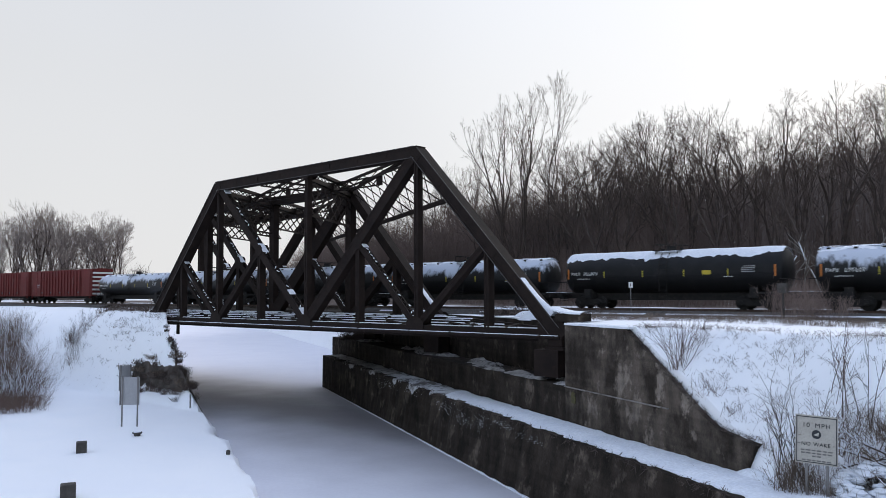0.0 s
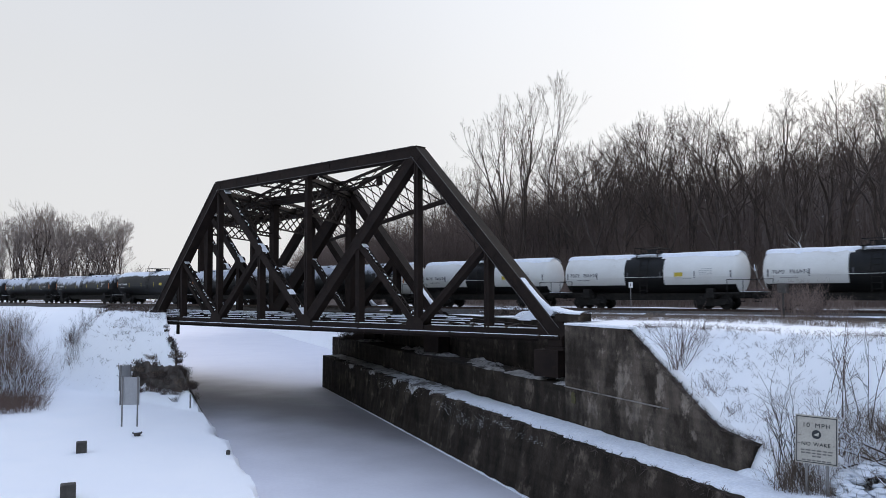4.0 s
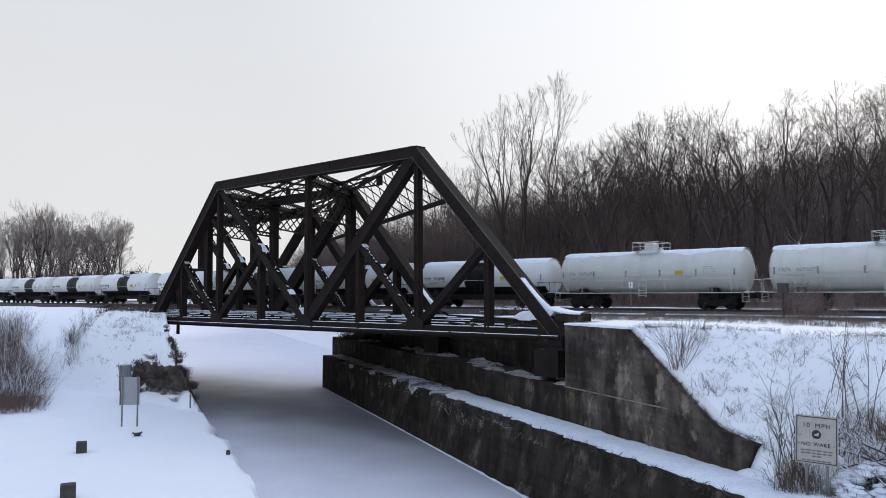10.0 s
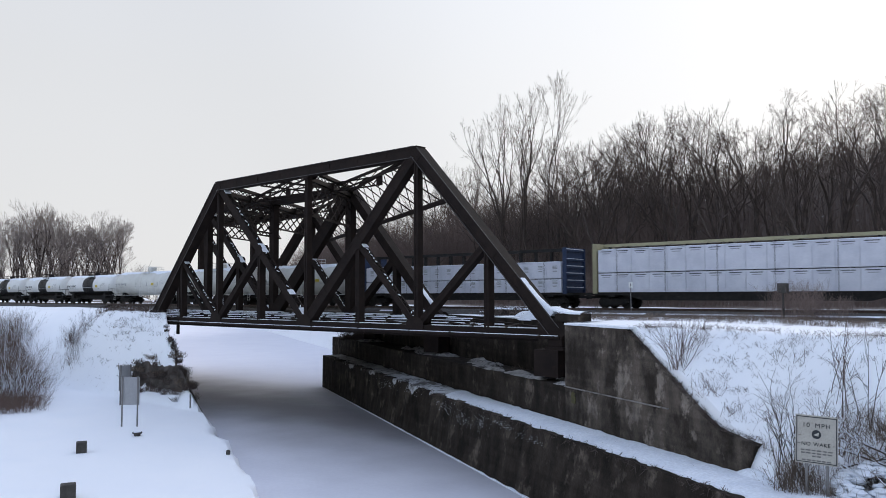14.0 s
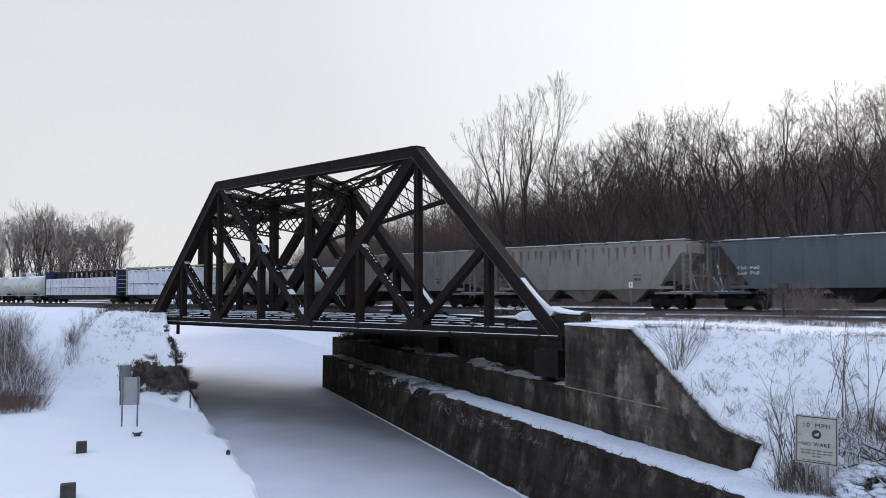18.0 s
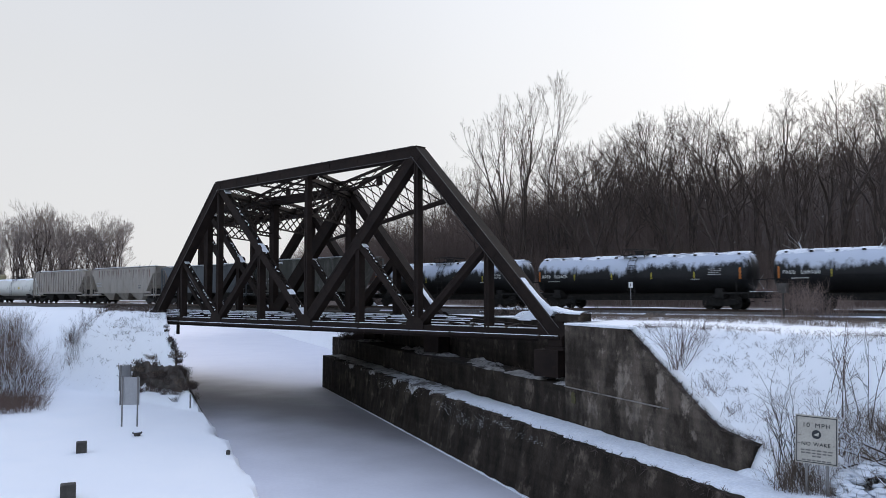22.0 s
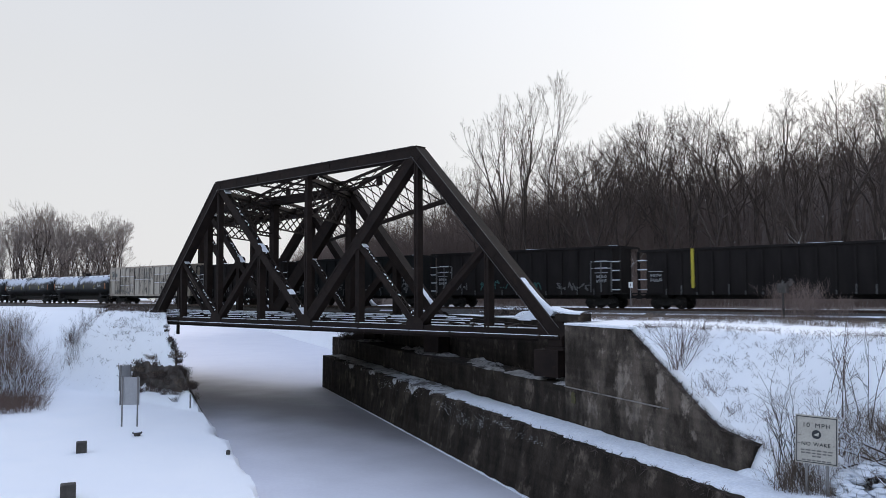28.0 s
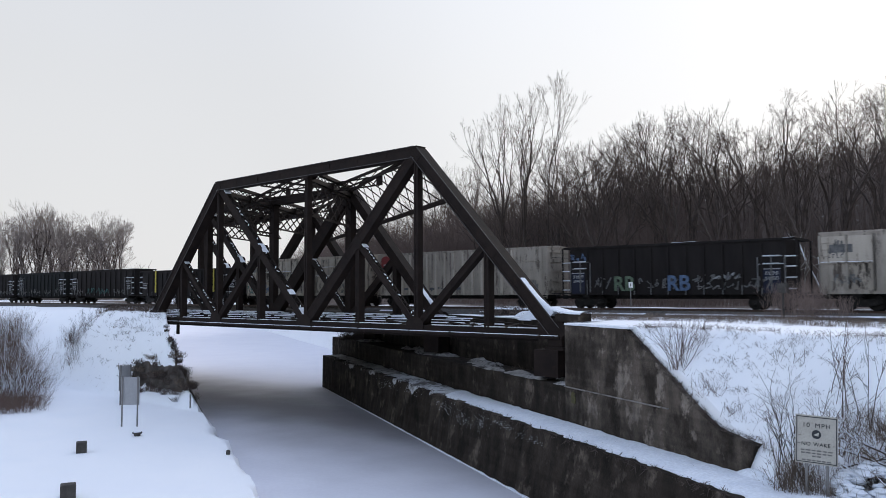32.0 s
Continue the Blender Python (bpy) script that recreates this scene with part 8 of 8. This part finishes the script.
    for i in range(34):
        f = i / 33
        x = -37.5 - 23 * f + rd.uniform(-0.9, 0.9)
        y = -9.8 + 6.8 * f + rd.uniform(-1.0, 1.0) - (1.5 if i % 3 == 1 else 0)
        shrub("bank_brush", "dense brown brush dusted with snow beside the towpath", x, y, 62, 1.9 + 1.5 * rd.random(), 2.8, 40 + i, M_BRUSH_WARM if i % 4 else M_BRUSH, 0.0085, 1.0, twigs=11, category="brush", snow=2.6 if i % 3 != 2 else 0.0)
    for i in range(14):
        f = i / 13
        shrub("bank_brush", "low brown brush at the towpath's edge", -34.6 - 9 * f + rd.uniform(-0.5, 0.5), -10.6 + 1.6 * f + rd.uniform(-0.5, 0.5) - 1.2 * (i % 2), 150, 1.2, 2.6, 340 + i, M_BRUSH_WARM, 0.009, 1.2, twigs=8, category="brush")
    for i in range(9):
        shrub("shrub", "bare twiggy shrub on the embankment's shoulder", -46.6 + rd.uniform(-1.6, 1.6), -1.6 + rd.uniform(-1.5, 1.2), 20, 1.5, 1.2, 60 + i, M_BRUSH_RED if i % 2 else M_BARK, 0.009, 0.6, twigs=7, snow=1.4 if i % 3 == 0 else 0.0)
    b = Buf()
    nx, ny = 40, 5
    for i in range(nx + 1):
        for j in range(ny + 1):
            x = -36.6 + 8.0 * i / nx
            y = -1.95 - 0.62 * j / ny + 0.10 * (1 - j / ny) * noise.noise(Vector((x * 0.9, j * 0.3, 3)))
            b.v.append((x, y, land(x, y) + (0.10 + 0.10 * noise.noise(Vector((x * 2.2, y * 2.2, 0))) if 0 < j < ny and 0 < i < nx else -0.08)))
    b.f = [(i * (ny + 1) + j, i * (ny + 1) + j + 1, (i + 1) * (ny + 1) + j + 1, (i + 1) * (ny + 1) + j) for i in range(nx) for j in range(ny)]
    solid("rubble_bank", b, mat("dark_rubble_earth", (0.045, 0.037, 0.033), (0.12, 0.10, 0.085), 0.95, 0, 1.6, 9.0, 0.8), "bare dark earth and rubble below the bridge's end", "rubble")
    for i in range(26):
        x = -37.6 + 9.4 * i / 25 + rd.uniform(-0.2, 0.2)
        shrub("abutment_brush", "dark brush on the rubble below the bridge's end", x, -2.05 + rd.uniform(-0.4, 0.25), 60, 0.48, 0.9, 70 + i, M_BARK if i % 3 else M_BRUSH, 0.018, 1.7, twigs=6, category="brush")
    for i in range(16):
        f = i / 15
        shrub("edge_brush", "dark brush down the embankment's edge above the canal", -33.6 + 3.2 * f + rd.uniform(-0.12, 0.12), -1.2 - 0.75 * f + rd.uniform(-0.1, 0.1), 34, 0.26 + 0.16 * f, 0.35, 700 + i, M_BARK, 0.011, 1.5, twigs=6, category="brush", snow=1.4 if i % 4 == 0 else 0.0)
    for i in range(22):
        shrub("abutment_brush", "dark brush along the foot of the rubble", -36.4 + 7.4 * i / 21 + rd.uniform(-0.15, 0.15), -2.52 + rd.uniform(-0.12, 0.12), 46, 0.34, 0.7, 730 + i, M_BARK if i % 3 else M_BRUSH, 0.014, 1.6, twigs=6, category="brush")
    # bare earth along the canal's edge under the bridge's end
    b = Buf()
    offs = (13.35, 13.8, 14.3, 14.8, 15.3, 15.62)
    m = len(offs)
    for i in range(81):
        s = 20.5 + 17.5 * i / 80
        for j, d in enumerate(offs):
            w = (d - offs[0]) * smoothstep(19.5, 26, s) * (0.75 + 0.3 * noise.noise(Vector((s * 0.9, 2, 6))))
            q = can(s, offs[0] + w + 0.15 * noise.noise(Vector((s * 0.8, j * 0.4, 6))))
            b.v.append((q.x, q.y, max(-6.5, land(q.x, q.y)) + (0.06 + 0.08 * noise.noise(Vector((s * 2.0, j * 1.3, 1))) if 0 < j < m - 1 else -0.06)))
    b.f = [(i * m + j, i * m + j + 1, (i + 1) * m + j + 1, (i + 1) * m + j) for i in range(80) for j in range(m - 1)]
    solid("canal_edge_earth", b, bpy.data.materials["dark_rubble_earth"], "bare dark earth along the canal's steep edge", "earth bank")
    for i in range(7):
        q = can(37.6 - 0.9 * (i % 4), 0.3 - 0.7 * (i // 2))
        shrub("wall_end_brush", "dark brush overhanging the end of the canal wall", q.x, q.y, 70, 1.0, 1.2, 460 + i, M_BARK, 0.016, 1.6, twigs=6, category="brush")
    for i in range(15):
        shrub("abutment_brush", "snow-dusted twigs above the rubble", -40.6 + 0.47 * i, -1.2 + rd.uniform(-0.45, 0.35), 26, 0.42, 1.5, 430 + i, M_BARK if i % 2 else M_BRUSH, 0.0065, 1.6, twigs=6, category="brush", snow=1.4)
    for i in range(18):
        f = i / 17
        q = can(36.5 - 13.0 * f, 15.55 - 1.5 * f * rd.random() - 0.25 * rd.random())
        shrub("edge_brush", "dark brush hanging over the canal's edge", q.x, q.y, 36, 0.3 + 0.2 * f, 0.5, 190 + i, M_BARK, 0.010, 1.8, category="brush")
    for i in range(14):
        shrub("crest_brush", "brown brush along the embankment's crest", -37.6 - 0.95 * i, 0.9 + 0.06 * i + rd.uniform(-0.3, 0.4), 40, 0.5, 1.1, 260 + i, M_BRUSH if i % 2 else M_BARK, 0.010, 1.3, twigs=5, category="brush")
    for i in range(6):
        shrub("shrub", "dark brush on the embankment's crest", -41.0 - 3.2 * i, 2.2 + 0.6 * i + rd.uniform(-0.4, 0.4), 50, 0.75, 3.0, 110 + i, M_BARK, 0.012, 0.9)
    grass("embankment_grass", "dry grass poking through the embankment's snow", lambda q: [v for v in [(q.uniform(-48, -31), q.uniform(-2.6, 0.8)) for i in range(220)] if so_of(*v)[1] > 16.0], M_BARK, 5, (0.1, 0.34), 8, 0.005, (0.4, 2.2))
    # growth on the canal wall and abutment
    rd2 = random.Random(12)
    b = Buf()
    for i in range(420):
        s = rd2.uniform(-14, 34)
        o = low_face(s, 1.0) - 0.05 + rd2.uniform(-0.1, 0.12)
        p = can(s, o, ledge_z(s) + rd2.uniform(-0.12, 0.05))
        for k in range(4):
            q = p + Vector((rd2.uniform(-0.2, 0.2), rd2.uniform(-0.2, 0.2), rd2.uniform(-0.22, 0.16)))
            b.tube(p, q, 0.012, 0.005, 3, False)
    ob = new("ledge_weeds", quick_mesh("ledge_weeds", b, M_BARK))
    tagged(ob, "dead weeds hanging from the canal wall's ledge", "weeds", kind="stuff")
    b = Buf()
    for i in range(260):
        s = rd2.uniform(-12.6, -6.4)
        p = can(s, 0.6 + rd2.uniform(-0.3, 0.2), wing_top(s) + 0.02)
        for k in range(4):
            q = p + Vector((rd2.uniform(-0.16, 0.16), rd2.uniform(-0.16, 0.16), rd2.uniform(0.02, 0.16)))
            b.tube(p, q, 0.010, 0.004, 3, False)
    ob = new("wing_wall_weeds", quick_mesh("wing_wall_weeds", b, M_BARK))
    tagged(ob, "dark dead weeds along the raked wall top", "weeds", kind="stuff")
    


build_brush()


# ---- signs, posts and small things ----
M_SIGN = mat("white_sign_face", (0.47, 0.44, 0.385), (0.41, 0.38, 0.33), 0.55, 0, 2, 25, 0.02)
M_SIGN_BACK = mat("grey_sign_back", (0.36, 0.36, 0.37), (0.32, 0.32, 0.33), 0.5, 0.2, 2, 25, 0.02)
M_INK = mat("dark_sign_ink", (0.03, 0.033, 0.038), (0.045, 0.048, 0.052), 0.6, 0, 5, 30, 0)
M_PRINT = mat("faded_sign_print", (0.13, 0.125, 0.12), (0.19, 0.18, 0.17), 0.6, 0, 5, 30, 0)
M_POST = mat("weathered_post", (0.16, 0.15, 0.15), (0.22, 0.21, 0.20), 0.8, 0, 3, 25, 0.2)
M_POST_DARK = mat("dark_timber", (0.05, 0.045, 0.042), (0.085, 0.078, 0.07), 0.85, 0, 3, 25, 0.3)


def notice_board():
    t = thing("notice_board", "white canal speed notice board with dark lettering on two posts", "sign")
    base = Vector((12.48, -7.6, -3.6))
    to_eye = Vector(EYE) - base
    turn = math.degrees(math.atan2(to_eye.y, to_eye.x)) + 90 - 8
    t.matrix_basis = pose(base.x, base.y, base.z, 0, 0, turn)
    w, h, zc = 1.02, 1.27, 1.44
    b = Buf()
    b.box((0, 0, zc), (w, 0.03, h))
    lean = pose(0, 0, zc, 0, 1.8, 0) @ pose(0, 0, -zc)
    panel = part("panel", b, M_SIGN, t)
    panel.matrix_basis = lean
    b = Buf()
    for x0, z0, sx, sz in ((0, h / 2 - 0.045, w - 0.05, 0.02), (0, -h / 2 + 0.045, w - 0.05, 0.02), (-w / 2 + 0.035, 0, 0.02, h - 0.07), (w / 2 - 0.035, 0, 0.02, h - 0.07)):
        b.box((x0, -0.02, zc + z0), (sx, 0.012, sz))
    part("border", b, M_INK, panel, "dark painted border")
    for text, x, z, size, gap in (("10", -0.25, 0.37, 0.17, 1.2), ("MPH", 0.15, 0.37, 0.17, 1.2), ("NO", -0.25, -0.12, 0.14, 1.1), ("WAKE", 0.13, -0.12, 0.14, 1.06)):
        words(text, size, M_INK, panel, pose(x, -0.02, zc + z) @ FACE, gap=gap)
    for x in (-0.43, 0.43):
        b = Buf()
        b.box((x, -0.02, zc - 0.12), (0.06, 0.01, 0.016))
        part("dash", b, M_PRINT, panel)
    b = Buf()
    b.tube((0, -0.016, zc + 0.145), (0, -0.026, zc + 0.145), 0.115, n=28)
    em = part("emblem", b, M_INK, panel, "dark round emblem with a pale shape")
    b = Buf()
    b.prism([(-0.07, zc + 0.13), (-0.01, zc + 0.11), (0.05, zc + 0.10), (0.06, zc + 0.2), (0.0, zc + 0.17)], -0.034, -0.027)
    part("emblem_shape", b, M_SIGN, em)
    for i, (z, ww) in enumerate(((-0.28, 0.80), (-0.355, 0.78), (-0.43, 0.24), (-0.54, 0.72))):
        k = int(ww / 0.115)
        b = Buf()
        for j in range(k):
            b.box((-ww / 2 + ww * (j + 0.5) / k, -0.02, zc + z), (ww / k * (0.70 + 0.14 * (j % 2)), 0.01, 0.032))
        part("small_print", b, M_PRINT, panel, "row of bars for small print")
    for x in (-0.27, 0.23):
        b = Buf()
        b.box((x, 0.05, 0.85), (0.07, 0.06, 2.1))
        part("post", b, M_POST, t)


def path_sign(x, y, width, h0, h1, turn, label):
    t = thing("path_sign", label, "sign", "signs by the towpath")
    t.matrix_basis = pose(x, y, land(x, y) - 0.05, 0, 0, turn)
    b = Buf()
    b.box((0, 0, (h0 + h1) / 2), (width, 0.035, h1 - h0))
    part("panel", b, M_SIGN_BACK, t, "plain grey panel")
    for sx in (-1, 1):
        b = Buf()
        b.box((sx * width * 0.42, -0.05, h1 / 2 + 0.01), (0.07, 0.06, h1 + 0.1))
        part("post", b, M_POST, t)


def bollard(x, y, w, h, label, material=None):
    b = Buf()
    c = w * 0.08
    vs = []
    for z, k in ((-0.15, 1), (h - c, 1), (h, 0.9)):
        for sx, sy in ((-1, -1), (1, -1), (1, 1), (-1, 1)):
            vs.append((sx * w / 2 * k, sy * w / 2 * k, z))
    b.add(vs, [(0, 1, 5, 4), (1, 2, 6, 5), (2, 3, 7, 6), (3, 0, 4, 7), (4, 5, 9, 8), (5, 6, 10, 9), (6, 7, 11, 10), (7, 4, 8, 11), (8, 9, 10, 11), (3, 2, 1, 0)])
    t = thing("bollard", label, "bollard", "bollards on the towpath", pose(x, y, land(x, y), 0, 0, 67.3))
    part("block", b, material or M_POST_DARK, t)


def build_props():
    notice_board()
    path_sign(-23.6, -8.7, 1.0, 1.25, 2.78, 47, "plain grey panel sign on two posts in the snow")
    path_sign(-32.6, -4.7, 1.1, 1.0, 2.65, 112, "grey panel sign seen edge-on beside the towpath")
    bollard(-18.3, -13.6, 0.46, 0.5, "square dark timber bollard in the snow")
    bollard(-10.2, -17.5, 0.52, 0.5, "square dark timber bollard in the snow")
    t = thing("mooring_bitt", "low dark iron mooring bitt capped with snow", "bollard", "bollards on the towpath", pose(-20.5, -9.8, land(-20.5, -9.8)))
    b = Buf()
    b.tube((0, 0, -0.1), (0, 0, 0.12), 0.16, n=14)
    b.tube((0, 0, 0.12), (0, 0, 0.2), 0.24, n=14)
    part("bitt", b, M_POST_DARK, t)
    s = Buf()
    s.tube((0, 0, 0.2), (0, 0, 0.24), 0.2, 0.1, n=14)
    part("snow_cap", s, M_SNOW_CAP, t)
    b = Buf()
    b.tube((-27.1, -3.0, land(-27.1, -3.0) - 0.1), (-27.1, -3.0, land(-27.1, -3.0) + 0.95), 0.05, n=8)
    solid("stake", b, M_POST, "thin grey stake at the canal's edge", "stake")
    b = Buf()
    z = land(-12.7, -9.3)
    b.tube((-12.7, -9.3, z - 0.1), (-12.55, -9.4, z + 0.16), 0.10, n=8)
    solid("stone", b, M_POST_DARK, "small dark stone at the bank's edge", "stone")
    # marker posts beside the track
    t = thing("marker_sign", "small white marker sign on a thin post by the track", "sign", m=pose(-1.85, 8.4, land(-1.85, 8.4)))
    b = Buf()
    b.tube((0, 0, -0.2), (0, 0, 1.86), 0.020, n=8)
    part("post", b, M_POST, t)
    b = Buf()
    b.box((0, -0.04, 1.74), (0.22, 0.015, 0.30))
    pl = part("plate", b, M_MARK_WHITE, t, "white plate")
    b = Buf()
    b.box((0.0, -0.053, 1.74), (0.045, 0.008, 0.15))
    part("plate_mark", b, M_MARK_DARK, pl)
    pl.rotation_euler = (0, 0, radians(30))
    t = thing("signal_box", "small dark equipment box on a post by the track", "equipment box", m=pose(6.25, 8.0, land(6.25, 8.0)))
    b = Buf()
    b.tube((0, 0, -0.2), (0, 0, 1.5), 0.05, n=8)
    part("post", b, M_POST_DARK, t)
    b = Buf()
    b.box((0, 0, 1.45), (0.42, 0.3, 0.45))
    part("box", b, M_POST_DARK, t)
    # curb blocks and snow heaps by the far end of the truss floor
    b = Buf()
    b.box((-9.6, 8.3, 0.5), (3.6, 0.6, 0.6))
    c = solid("concrete_curb", b, M_CONCRETE, "low concrete curb capped with snow behind the truss", "curb")
    s = Buf()
    vs = []
    for i in range(19):
        x = -11.38 + 3.56 * i / 18
        h = 0.09 + 0.06 * noise.noise(Vector((x * 1.4, 3, 3)))
        vs += [(x, 8.0, 0.80), (x, 8.04, 0.80 + h * 0.8), (x, 8.3, 0.80 + h * (0.4 if i in (0, 18) else 1.2)), (x, 8.58, 0.80)]
    s.add(vs, [(i * 4 + j, i * 4 + j + 1, i * 4 + j + 5, i * 4 + j + 4) for i in range(18) for j in range(3)])
    part("snow_cap", s, M_SNOW_CAP, c)
    # shelf at the foot of the near end post
    b = Buf()
    b.box((-0.02, 0.0, 0.66), (1.31, 0.9, 0.34))
    c = solid("bearing_block", b, M_CONCRETE_DARK, "squared block with a snow cushion at the truss foot", "block")
    s = Buf()
    vs, nx = [], 16
    for i in range(nx + 1):
        x = -1.0 + 1.66 * i / nx
        rise = 0.22 * (1 - i / nx) ** 2.2
        for y, k in ((-0.46, -0.25), (-0.44, 0.5), (-0.2, 1.0), (0.2, 1.0), (0.46, 0.3)):
            vs.append((x, y, 0.83 + 0.10 * k + rise + 0.02 * noise.noise(Vector((x * 2, y * 3, 0)))))
    s.add(vs, [(i * 5 + j, i * 5 + j + 1, (i + 1) * 5 + j + 1, (i + 1) * 5 + j) for i in range(nx) for j in range(4)])
    part("snow_cap", s, M_SNOW_CAP, c, "cushion of drifted snow", smooth=True)
    # snow heap and tufts beside the truss's foot
    s = Buf()
    for k, (x, y, w, h) in enumerate(((-4.9, 4.1, 1.3, 0.5), (-6.6, 5.4, 0.9, 0.35), (-3.9, 3.6, 0.8, 0.4))):
        vs, n, rings = [(x, y, Z_TOP + h)], 18, 5
        for r in range(1, rings + 1):
            for j in range(n):
                a = 6.283 * j / n
                q = r / rings * (1 + 0.25 * noise.noise(Vector((math.cos(a) + k * 3, math.sin(a), 0))))
                vs.append((x + w * q * math.cos(a), y + 0.6 * w * q * math.sin(a), Z_TOP - 0.1 + (h + 0.1) * (1 - (r / rings) ** 2)))
        fs = [(0, 1 + j, 1 + (j + 1) % n) for j in range(n)]
        for r in range(rings - 1):
            fs += [(1 + r * n + j, 1 + (r + 1) * n + j, 1 + (r + 1) * n + (j + 1) % n, 1 + r * n + (j + 1) % n) for j in range(n)]
        s.add(vs, fs)
    hp = solid("snow_heap", s, M_SNOW_CAP, "low snow heaps behind the truss's foot", "snow heap", smooth=True, kind="stuff")


build_props()


def to_metres():
    """Bring the drawn place to metres about the eye; the train and the camera stand in metres already."""
    up = Matrix.Translation(EYE) @ Matrix.Scale(UNIT, 4) @ Matrix.Translation(-Vector(EYE))
    cars = {car for car, u in TRAIN}
    for ob in bpy.data.objects:
        if ob.parent is None and ob.type in {"MESH", "EMPTY"} and ob not in cars:
            ob.matrix_basis = up @ ob.matrix_basis


to_metres()


def motions():
    for car, u in TRAIN:
        walk(car, [(0.0, on_track(u)), (32.0, on_track(u - SPEED * 32.0))])


motions()
